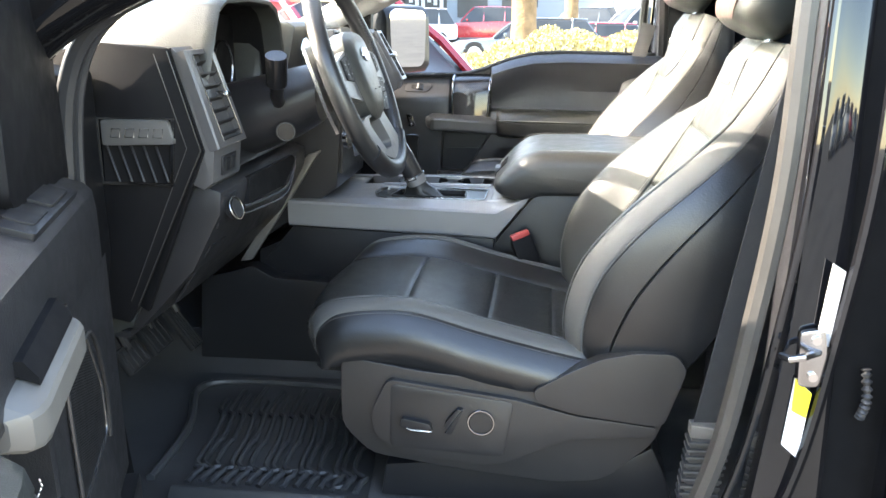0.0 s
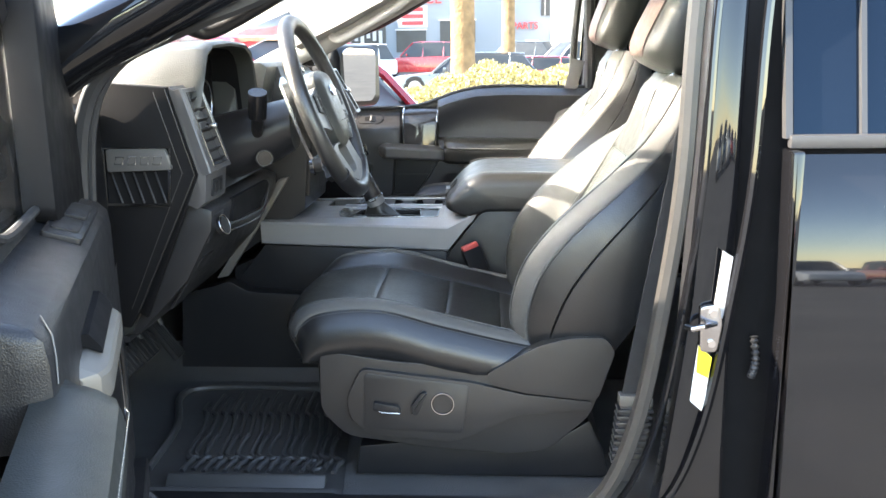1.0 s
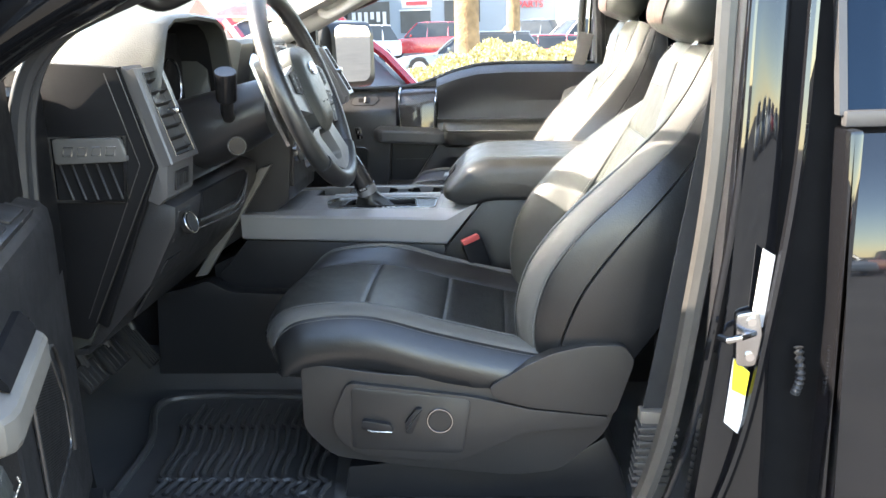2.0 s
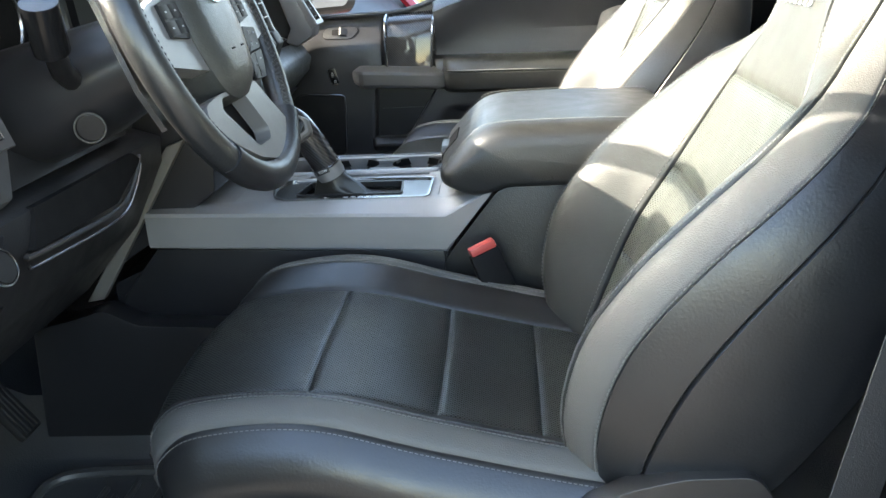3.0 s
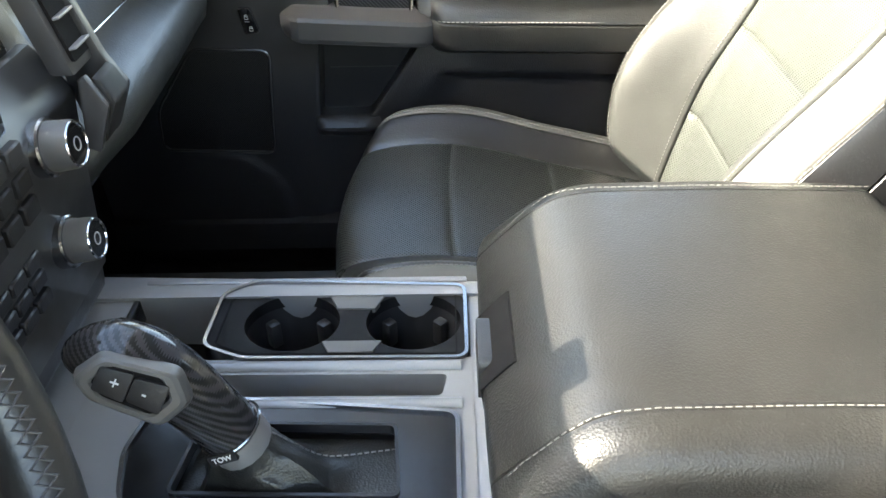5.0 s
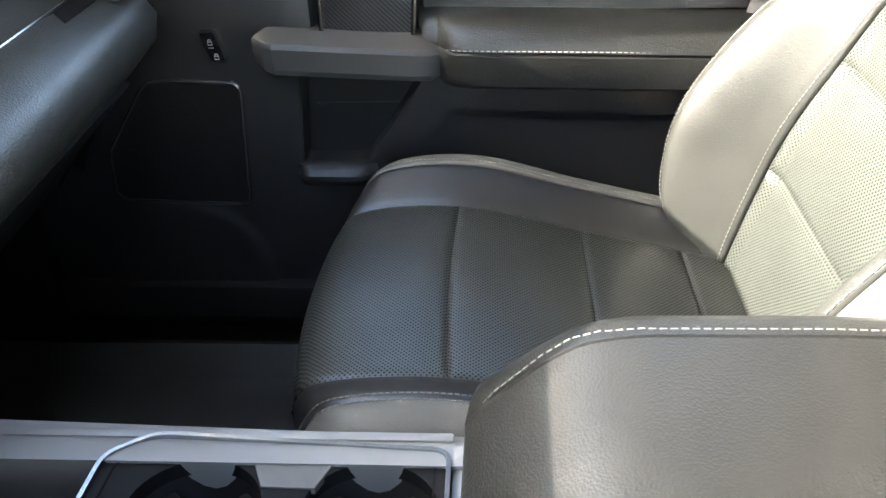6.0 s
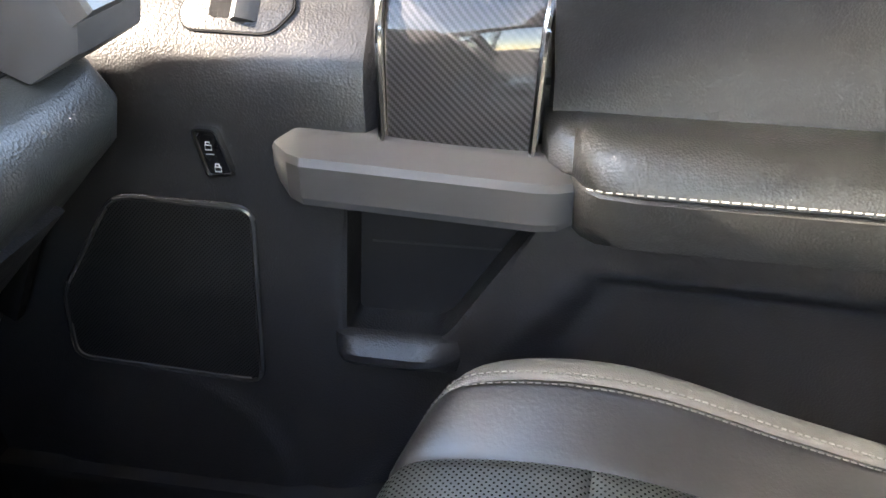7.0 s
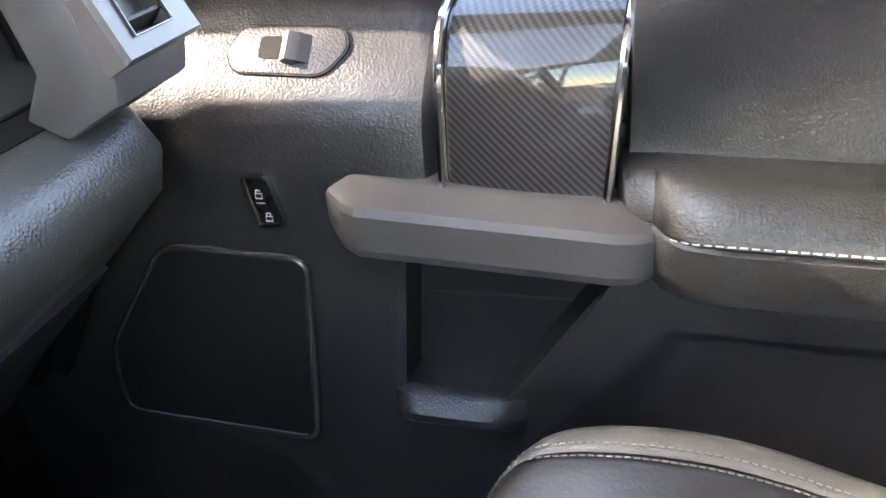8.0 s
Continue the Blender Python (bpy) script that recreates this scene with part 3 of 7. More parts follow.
def flank_at(sign):
    def f(r, s):
        """r from 0 at the front edge to 1 at the rear of the side."""
        t0, t1 = edge_t(s), curve([(-0.04, -0.055), (0.06, -0.078), (0.3, -0.092), (0.5, -0.07), (0.575, -0.04)], s)
        return back_at(sign, s, t0 + (t1 - t0) * r, 0.012 * max(0.0, math.sin(math.pi * min(1.0, max(0.0, r)))) ** 0.7)
    return f


def seat(name, at, out, recline_less, label, short=0.0):
    """out: -1 when the door is on the lower y side, 1 on the other."""
    ob = new(name)
    HOME[ob] = Matrix()
    tagged(ob, label, "car seat", "front seats")

    def cushion_at(a, b):
        p = cushion_full(a, b)
        return (p[0] + short * curve([(0.0, 1.0), (0.10, 0.9), (0.20, 0.2), (0.27, 0.0), (0.64, 0.0)], b), p[1], p[2])

    W = 0.147
    # cushion
    bs = (0.045, 0.27, 0.41, 0.53, 0.64)
    for b0, b1 in zip(bs, bs[1:]):
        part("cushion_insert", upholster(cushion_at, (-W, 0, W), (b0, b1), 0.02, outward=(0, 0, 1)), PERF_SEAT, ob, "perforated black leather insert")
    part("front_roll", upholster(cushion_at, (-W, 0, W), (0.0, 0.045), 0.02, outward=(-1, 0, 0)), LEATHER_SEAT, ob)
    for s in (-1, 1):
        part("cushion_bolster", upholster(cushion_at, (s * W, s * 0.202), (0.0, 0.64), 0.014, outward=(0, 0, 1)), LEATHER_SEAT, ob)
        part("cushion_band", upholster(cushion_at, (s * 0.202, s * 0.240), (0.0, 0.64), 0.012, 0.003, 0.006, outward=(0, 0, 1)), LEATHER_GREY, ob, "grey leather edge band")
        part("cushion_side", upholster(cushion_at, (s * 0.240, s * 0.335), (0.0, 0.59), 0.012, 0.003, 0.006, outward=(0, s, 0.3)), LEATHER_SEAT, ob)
        for a in (s * 0.197, s * 0.207, s * 0.245):
            part("stitching", stitches([Vector(cushion_at(a, b)) + Vector((0, 0, 0.0005)) for b in span(0.06, 0.60, 60)], r=0.0006), THREAD_DARK, ob, "grey stitched seam")
    part("cushion_base", box((-0.10, -0.235, 0.80), (0.36, 0.235, 0.90), 0.02), PLASTIC, ob)
    # backrest, leaning
    back = new("backrest")
    back.parent = ob
    HOME[back] = Matrix()
    C = 0.56
    bb = (-0.04, 0.10, 0.235, 0.375, 0.565)
    for k, (b0, b1) in enumerate(zip(bb, bb[1:])):
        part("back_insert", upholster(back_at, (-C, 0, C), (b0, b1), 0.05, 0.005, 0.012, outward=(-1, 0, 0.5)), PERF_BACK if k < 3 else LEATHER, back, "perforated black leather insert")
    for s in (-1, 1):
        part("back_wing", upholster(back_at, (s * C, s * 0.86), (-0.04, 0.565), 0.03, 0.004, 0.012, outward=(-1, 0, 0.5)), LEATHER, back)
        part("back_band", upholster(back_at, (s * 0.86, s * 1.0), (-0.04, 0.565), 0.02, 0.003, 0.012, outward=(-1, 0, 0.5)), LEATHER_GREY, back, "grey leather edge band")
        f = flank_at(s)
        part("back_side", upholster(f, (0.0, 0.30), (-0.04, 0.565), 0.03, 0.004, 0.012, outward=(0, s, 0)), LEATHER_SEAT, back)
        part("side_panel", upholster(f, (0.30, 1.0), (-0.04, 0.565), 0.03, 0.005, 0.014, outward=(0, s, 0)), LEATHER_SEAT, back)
        for a in (s * (C + 0.02), s * 0.845, s * 1.0):
            part("stitching", stitches([back_at(a, b) + Vector((-0.0008, 0, 0.0004)) for b in span(-0.02, 0.55, 60)], r=0.0006), THREAD_DARK, back, "grey stitched seam")
    part("back_shell", sheet(lambda a, s: flank_at(1 if a > 0 else -1)(1.0, s) * 1.0 if abs(a) == 1 else back_at(a, s, curve([(-0.04, -0.055), (0.06, -0.078), (0.3, -0.098), (0.5, -0.075), (0.575, -0.04)], s)), span(-1, 1, 9), span(-0.04, 0.565, 12)), PLASTIC, back)
    # head restraint
    d = Vector((math.sin(radians(RECLINE)), 0, math.cos(radians(RECLINE))))
    n = Vector((-d.z, 0, d.x))
    c = PIVOT + d * 0.660 + n * 0.080

    def head_at(u, v, grow=1.0):
        def se(x, e):
            return math.copysign(abs(x) ** e, x)
        ca, sa = math.cos(u), math.sin(u)
        cb, sb = math.cos(v), math.sin(v)
        y = 0.137 * se(cb, 0.45) * se(ca, 0.6)
        t = 0.060 * se(cb, 0.45) * se(sa, 0.6)
        return c + Vector((0, y, 0)) + n * (t * grow) + d * (0.105 * se(sb, 0.55))

    part("head_restraint", loft([[head_at(u, v) for u in span(0, 2 * math.pi, 33)[:-1]] for v in span(-1.55, 1.55, 18)]), LEATHER, back, "black leather head restraint with stitched sides")
    # brown in this face's colour imitates the sheen on black leather
    part("head_face", sheet(lambda u, v: head_at(u, v, 1.06), span(1.0, math.pi - 1.0, 12), span(-1.1, 1.1, 14), 0.006), LEATHER_BROWN_SHEEN, back, "leather face with a painted brown sheen")
    for s in (-1, 1):
        base = PIVOT + d * 0.55 + n * 0.05 + Vector((0, 0.07 * s, 0))
        part("post", tube([base, base + d * 0.06], 0.007, 10), CHROME, back, "chrome head restraint post")
    # emblem sewn below the head restraint
    for k in range(6):
        y = -0.04 + 0.015 * k
        p = back_at(0, 0.475)
        o = p + n * 0.002 + Vector((0, y, 0))
        part("emblem", tube([o + d * -0.006, o + d * 0.006 + Vector((0, 0.004, 0))], 0.0022, 6), THREAD, back, "embroidered pale emblem stroke")
    turn = Matrix.Translation(PIVOT) @ Matrix.Rotation(radians(-recline_less), 4, "Y") @ Matrix.Translation(-PIVOT)
    back.matrix_basis = Matrix.Translation((-0.03 if recline_less else 0.0, 0, 0)) @ turn
    # plastic shield on the door side
    y0, y1 = out * 0.215, out * 0.262
    lo, hi = min(y0, y1), max(y0, y1)
    outline = [(-0.088, 0.926), (-0.090, 0.800), (-0.040, 0.748), (0.10, 0.728), (0.282, 0.712), (0.36, 0.722), (0.44, 0.795), (0.483, 0.930), (0.462, 0.956), (0.40, 0.955), (0.33, 0.915), (0.29, 0.890), (0.20, 0.893), (0.05, 0.905)]
    sh = part("side_shield", prism(round_poly(outline, 0.022, 3), "y", lo, hi, 0.014, 4), SHIELD, ob, "dark grey plastic seat side cover")
    lobe = [(0.236, 0.884), (0.300, 0.922), (0.345, 0.945), (0.40, 0.958), (0.464, 0.959), (0.484, 0.932), (0.452, 0.835), (0.43, 0.832), (0.31, 0.846), (0.25, 0.862)]
    l0, l1 = out * 0.248, out * 0.276
    part("rear_lobe", prism(round_poly(lobe, 0.012, 3), "y", min(l0, l1), max(l0, l1), 0.009, 4), SHIELD, sh, "rounded rear lobe of the cover")
    f0, f1 = out * 0.252, out * 0.274
    panel = [(-0.006, 0.893), (-0.036, 0.83), (-0.030, 0.79), (0.005, 0.758), (0.165, 0.742), (0.20, 0.752), (0.30, 0.80), (0.436, 0.812), (0.442, 0.828), (0.31, 0.842), (0.21, 0.866)]
    part("raised_panel", prism(round_poly(panel, 0.014, 3), "y", min(f0, f1), max(f0, f1), 0.011, 4), SHIELD, sh)
    inner = [(0.0, 0.886), (-0.004, 0.770), (0.19, 0.760), (0.208, 0.862)]
    part("switch_plate", prism(round_poly(inner, 0.012, 3), "y", min(out * 0.268, out * 0.2755), max(out * 0.268, out * 0.2755), 0.002), SHIELD, sh)
    g0, g1 = out * 0.270, out * 0.287
    part("slide_switch", prism(round_poly([(0.019, 0.829), (0.016, 0.813), (0.035, 0.806), (0.072, 0.804), (0.068, 0.820)], 0.004, 2), "y", min(g0, g1), max(g0, g1), 0.003), PLASTIC, sh)
    part("slide_switch_edge", tube([(0.018, out * 0.283, 0.815), (0.035, out * 0.286, 0.808), (0.070, out * 0.285, 0.806)], 0.0025, 8), SATIN, sh, "satin metal edge")
    part("recline_switch", prism(round_poly([(0.095, 0.803), (0.105, 0.803), (0.124, 0.848), (0.113, 0.850), (0.092, 0.822)], 0.004, 2), "y", min(g0, g1), max(g0, g1), 0.003), PLASTIC, sh)
    part("recline_switch_edge", tube([(0.094, out * 0.285, 0.806), (0.108, out * 0.286, 0.830), (0.122, out * 0.285, 0.848)], 0.0022, 8), SATIN, sh, "satin metal edge")
    part("lumbar_switch", disc((0.153, out * 0.279, 0.824), (0, out, 0), 0.020, 0.012, 28, 0.002), SHIELD, sh)
    part("lumbar_ring", ring((0.153, out * 0.279, 0.824), (0, out, 0), 0.0215, 0.0016, 36, 6), SATIN, sh, "satin metal ring")
    # rails and plinth
    part("plinth", prism([(-0.03, 0.650), (-0.02, 0.712), (0.20, 0.735), (0.40, 0.745), (0.442, 0.772), (0.47, 0.712), (0.485, 0.650)], "y", -0.235, 0.235, 0.006), PLASTIC, ob, "black seat base over the floor rails")
    ob.matrix_basis = pose(*at)
    return ob


seat("driver_seat", (0, 1.645, 0), -1, 0.0, "black perforated leather driver seat with grey edge bands")
seat("passenger_seat", (0.105, 2.543, 0.025), 1, 6.0, "black perforated leather passenger seat in sunlight", 0.042)

# ---- centre console ----
con = thing("centre_console", (0.1, YC, 0.65), "black and satin grey centre console between the seats", "console")
part("core", prism([(-0.42, 0.64), (0.62, 0.64), (0.62, 1.06), (0.20, 1.06), (0.13, 0.985), (-0.34, 0.985), (-0.42, 0.95)], "y", 1.945, 2.255, 0.01), PLASTIC, con)
for s in (0, 1):
    flip = mirror_y if s else (lambda b: b)
    # side panel with a bend along it
    pf = [(-0.335, 1.018), (0.140, 0.998), (0.214, 1.093)]
    rings = []
    for x in spans(-0.335, 0.14, step=0.03):
        k = (x + 0.335) / 0.475
        zb, zm, zt = 1.018 - 0.020 * k, 1.072 - 0.015 * k, 1.0775
        rings.append([(x, 1.955, zb - 0.002), (x, 1.922, zb), (x, 1.919, zb + 0.004), (x, 1.919, zm - 0.002), (x, 1.922, zm + 0.003), (x, 1.944, zt - 0.002), (x, 1.950, zt), (x, 1.966, zt)])
    x1 = 0.212
    rings.append([(x1, 1.955, 1.086), (x1, 1.924, 1.088), (x1, 1.921, 1.090), (x1, 1.921, 1.094), (x1, 1.924, 1.096), (x1, 1.944, 1.098), (x1, 1.950, 1.099), (x1, 1.966, 1.099)])
    part("side_panel", flip(loft(rings, closed=True)), SILVER, con, "satin grey side panel", angle=25)
    pad = [(0.133, 0.98), (0.223, 1.094), (0.25, 1.098), (0.62, 1.098), (0.62, 0.66), (0.16, 0.66)]
    part("side_pad", flip(prism(round_poly(pad, 0.02, 3), "y", 1.925, 1.96, 0.008)), LEATHER_PAD, con, "black padded side")
    part("lower_side", flip(prism([(-0.42, 0.66), (-0.40, 0.93), (-0.33, 1.012), (0.135, 0.994), (0.16, 0.66)], "y", 1.934, 1.95, 0.004)), PLASTIC, con)
part("tunnel_step", prism(round_poly([(-0.54, 0.895), (-0.458, 0.914), (-0.417, 0.928), (-0.365, 0.899), (-0.06, 0.885), (-0.04, 0.66), (-0.56, 0.66)], 0.012, 2), "y", 1.885, 1.936, 0.014), PLASTIC, con, "black tunnel side step")
# top plate, in pieces round the openings
part("top_plate", box((0.124, 1.955, 1.060), (0.215, 2.245, 1.0735), 0.002), SILVER, con, "satin grey console top")
part("top_plate", box((-0.36, 1.955, 1.060), (-0.20, 2.245, 1.0725), 0.002), SILVER, con, "satin grey console top")
part("top_plate", box((-0.20, 2.258, 1.060), (0.124, 2.266, 1.0765), 0.002), SILVER, con, "satin grey console top")
# selector plate with bright rim and an open slot
sel = [(-0.118, 1.960), (0.110, 1.958), (0.110, 2.068), (-0.100, 2.088), (-0.140, 2.075), (-0.150, 2.030), (-0.140, 1.985)]
slot = [(-0.106, 1.989), (0.066, 1.984), (0.061, 2.055), (-0.096, 2.060)]
rp, rs = round_poly(sel, 0.010), round_poly(slot, 0.006)
part("selector_plate", pierced(rp, rs, (-0.02, 2.022), "z", 1.068, 1.0770), SATIN_BLACK, con, "gloss black selector plate")
part("selector_rim", frame_of(inset(rp, -0.0035), rp, "z", 1.060, 1.0800, 0.001), SATIN, con, "bright selector rim")
part("slot_rim", frame_of(inset(rs, -0.0022), inset(rs, 0.0006), "z", 1.070, 1.0790), PLASTIC, con)
part("outer_plate", pierced([(-0.205, 1.950), (0.126, 1.950), (0.126, 2.092), (-0.205, 2.092)], inset(rp, -0.003), (-0.02, 2.022), "z", 1.060, 1.0755), SILVER, con, "satin grey console top")
sl = [(-0.11, 2.0945), (0.099, 2.0925), (0.104, 2.120), (-0.11, 2.1225)]
part("tray_slot", pierced([(-0.205, 2.0922), (0.126, 2.0902), (0.126, 2.142), (-0.205, 2.142)], round_poly(sl, 0.006), (0.0, 2.107), "z", 1.040, 1.0750), SILVER, con, "satin grey plate with an open tray slot")
for a0, b0 in ((2.0775, 2.0885), (2.1255, 2.1375)):
    part("slot_rail", tube([(-0.150, a0 + 0.006, 1.074), (0.116, a0 + 0.005, 1.074)], 0.0065, 10), SILVER, con, "satin grey rail")
# cup holders: two open wells in one plate
cup = [(-0.080, 2.142), (0.120, 2.140), (0.120, 2.246), (-0.085, 2.258), (-0.115, 2.238), (-0.118, 2.160)]
rc = round_poly(cup, 0.010)
for cx, half in ((-0.043, [(0.016, 2.2525), *[p for p in rc if p[0] <= 0.016 and p[1] > 2.2], *[p for p in rc if p[0] <= 0.016 and p[1] <= 2.2], (0.016, 2.1412)]), (0.072, [(0.016, 2.1412), *[p for p in rc if p[0] > 0.016 and p[1] <= 2.2], *[p for p in rc if p[0] > 0.016 and p[1] > 2.2], (0.016, 2.2525)])):
    cc = (cx, 2.196)
    half = sorted(half, key=lambda p: math.atan2(p[1] - cc[1], p[0] - cc[0]))
    hole = [(cx + 0.0450 * math.cos(2 * math.pi * i / 48), 2.196 + 0.0425 * math.sin(2 * math.pi * i / 48)) for i in range(48)]
    part("cup_plate", pierced(half, hole, cc, "z", 1.062, 1.0745, 96), PLASTIC_DEEP, con, "black cup holder plate")
    well = [[(cx + r * math.cos(2 * math.pi * i / 36), 2.196 + r * 0.976 * math.sin(2 * math.pi * i / 36), z) for i in range(36)] for z, r in ((1.066, 0.0465), (1.062, 0.0450), (1.00, 0.040), (0.996, 0.034), (0.995, 0.001))]
    wl = part("cup_well", loft(well, caps=False), PLASTIC, con, "deep black cup well")
    for q in (0.8, 2.35, 3.9, 5.4):
        tb = box((0.030, -0.006, -0.016), (0.042, 0.006, 0.012), 0.003)
        bmesh.ops.transform(tb, matrix=Matrix.Translation((cx, 2.196, 1.042)) @ Matrix.Rotation(q, 4, "Z"), verts=tb.verts)
        part("finger", tb, SHIELD, wl, "grey rubber finger")
    part("well_ring", ring((cx, 2.196, 0.999), (0, 0, 1), 0.026, 0.0022, 32, 6), SHIELD, wl)
part("cup_bridge", prism([(-0.012, 2.166), (0.044, 2.166), (0.036, 2.150), (-0.004, 2.150)], "z", 1.070, 1.0762, 0.001), SILVER_DARK, con)
part("cup_bridge", prism([(-0.014, 2.243), (0.046, 2.241), (0.034, 2.214), (-0.002, 2.215)], "z", 1.070, 1.0762, 0.001), SILVER_DARK, con)
part("cup_rim", frame_of(inset(rc, -0.0030), inset(rc, 0.0002), "z", 1.060, 1.0795, 0.001), SATIN, con, "bright cup holder rim")
part("cup_inner_rim", frame_of(inset(rc, 0.007), inset(rc, 0.0085), "z", 1.070, 1.0752), RECESS_SHADE, con)
# front tray in woven finish
part("front_tray", box((-0.34, 2.10, 1.040), (-0.205, 2.25, 1.052), 0.003), woven("woven carbon of the tray", (0, 1), 0.0022), con, "woven carbon front tray")
part("tray_wall", box((-0.206, 1.96, 1.045), (-0.200, 2.25, 1.0735), 0.002), PLASTIC, con)
# selector lever
lev = thing("gear_selector", (-0.04, 2.02, 1.08), "woven carbon gear selector with leather boot", "gear lever")
ax = [(-0.050, 2.014, 1.104), (-0.057, 2.010, 1.122), (-0.068, 2.006, 1.146), (-0.082, 2.003, 1.170), (-0.100, 2.001, 1.191), (-0.122, 2.000, 1.203), (-0.142, 1.999, 1.203), (-0.150, 1.999, 1.199)]
rad = [0.0225, 0.0235, 0.0235, 0.0245, 0.027, 0.026, 0.018, 0.006]


def lever_part(i0, i1, grow=1.0):
    pts = smooth_path(ax[i0:i1 + 1], 4)
    rr = [rad[min(i0 + k // 4, i1)] + (rad[min(i0 + k // 4 + 1, i1)] - rad[min(i0 + k // 4, i1)]) * (k % 4) / 4 for k in range(len(pts))]
    n = len(pts) - 1
    return tube(pts, lambda t: rr[round(t * n)] * grow, 16, up=(0, 1, 0))


part("collar", lever_part(0, 1, 1.05), SILVER, lev, "satin metal collar band")
part("collar_neck", tube([(-0.045, 2.016, 1.088), (-0.050, 2.014, 1.104)], lambda t: 0.021 + 0.0015 * t, 16, up=(0, 1, 0)), PLASTIC, lev, "black neck below the band")
part("collar_ring", ring((-0.0565, 2.0105, 1.1225), (-0.45, -0.12, 1), 0.0245, 0.0013, 28, 6), SATIN, lev, "bright collar ring")
part("lever", lever_part(1, 7), woven("woven carbon of the lever", (0, 2), 0.0014), lev, "gloss woven carbon lever")
pl = Matrix.Translation((-0.102, 1.973, 1.200)) @ Matrix.Rotation(radians(28), 4, "Y") @ Matrix.Rotation(radians(72), 4, "X")
bez = round_poly([(-0.036, -0.008), (-0.022, -0.019), (0.028, -0.021), (0.039, 0.002), (0.024, 0.019), (-0.024, 0.014)], 0.005, 3)
b = loft([[(x * k, y * k, h) for x, y in bez] for h, k in ((-0.010, 1.06), (-0.002, 1.04), (0.002, 0.98), (0.004, 0.88), (0.0042, 0.74), (0.0020, 0.68))], caps=False)
bmesh.ops.transform(b, matrix=pl, verts=b.verts)
part("switch_bezel", b, SILVER_DARK, lev, "bevelled satin metal switch bezel", angle=20)
b = loft([[(x * k, y * k, h) for x, y in bez] for h, k in ((-0.004, 0.72), (0.0022, 0.70))])
bmesh.ops.transform(b, matrix=pl, verts=b.verts)
part("switch_seat", b, RECESS_SHADE, lev)
for x0, x1 in ((-0.0225, -0.0005), (0.0005, 0.0235)):
    b = prism(round_poly([(x0, -0.0095), (x1, -0.0115), (x1, 0.0105), (x0, 0.0080)], 0.0025, 3), "z", 0.0, 0.0052, 0.0010)
    bmesh.ops.transform(b, matrix=pl, verts=b.verts)
    part("shift_switch", b, PLASTIC, lev, "black shift rocker")
for txt, dx in (("+", -0.010), ("-", 0.010)):
    part("switch_sign", lettering(txt, 0.012, pl @ Matrix.Translation((dx, 0, 0.0058))), MARK, lev, "white sign " + ("plus" if txt == "+" else "minus"))
tm = Matrix.Translation((-0.058, 1.9860, 1.1165)) @ Matrix.Rotation(radians(-20), 4, "Y") @ Matrix.Rotation(radians(82), 4, "X")
b = box((-0.011, -0.0045, -0.004), (0.011, 0.0045, 0.001), 0.001)
bmesh.ops.transform(b, matrix=tm, verts=b.verts)
part("tow_button", b, PLASTIC, lev, "small black button")
part("tow_letters", lettering("TOW", 0.0062, tm @ Matrix.Translation((0, 0, 0.0013))), MARK, lev, "white letters on the button")
boot = []
for k in range(9):
    f = k / 8
    e = f ** 0.6
    rg = []
    for i in range(48):
        a0 = 2 * math.pi * i / 48
        o = cast(slot, (-0.02, 2.022), a0)
        nk = (-0.049 + 0.0205 * math.cos(a0), 2.014 + 0.0205 * math.sin(a0))
        fold = 0.004 * math.sin(a0 * 5 + f * 4) * math.sin(math.pi * f) + 0.005 * math.sin(a0 * 2 - f * 6) * math.sin(math.pi * f)
        rg.append((o[0] + (nk[0] - o[0]) * e, o[1] + (nk[1] - o[1]) * e, 1.062 + 0.046 * f ** 1.5 + fold))
    boot.append(rg)
part("boot", loft(boot, caps=False), LEATHER_PAD, lev, "black leather boot with folds")
part("boot_seam", stitches([tuple(Vector(r[2]) + Vector((0, 0, 0.001))) for r in boot]), THREAD_DARK, lev)
for txt, x in (("P", -0.053), ("R", -0.022), ("N", -0.010), ("D", 0.002), ("M", 0.015)):
    part("gear_letter", lettering(txt, 0.011, Matrix.Translation((x, 1.9705, 1.0772)) @ Matrix.Rotation(radians(90), 4, "Z")), MARK, con, "white gear letter")
# armrest lid
lid = thing("armrest_lid", (0.3, YC, 1.10), "padded black leather console armrest lid with pale stitching", "armrest")


def lid_ring(y, k, low=0.0):
    """Outline of the lid along the cab at y; k pulls it in, low lifts its underside."""
    o = [(0.132 + k * 0.6, 1.120), (0.134 + k * 0.6, 1.104 + low * 0.3), (0.170, 1.090 + low * 0.6), (0.205, 1.086 + low), (0.232, 1.098 + low), (0.50, 1.098 + low), (0.515 - k, 1.12), (0.515 - k, 1.165), (0.49 - k, 1.188 - k), (0.35, 1.193 - k), (0.234 + k * 0.3, 1.192 - k), (0.203 + k * 0.5, 1.186 - k), (0.179 + k * 0.7, 1.169 - k * 0.7), (0.152 + k * 0.7, 1.142 - k * 0.2)]
    return [(x, y, z) for x, z in round_poly(o, 0.012, 3)]


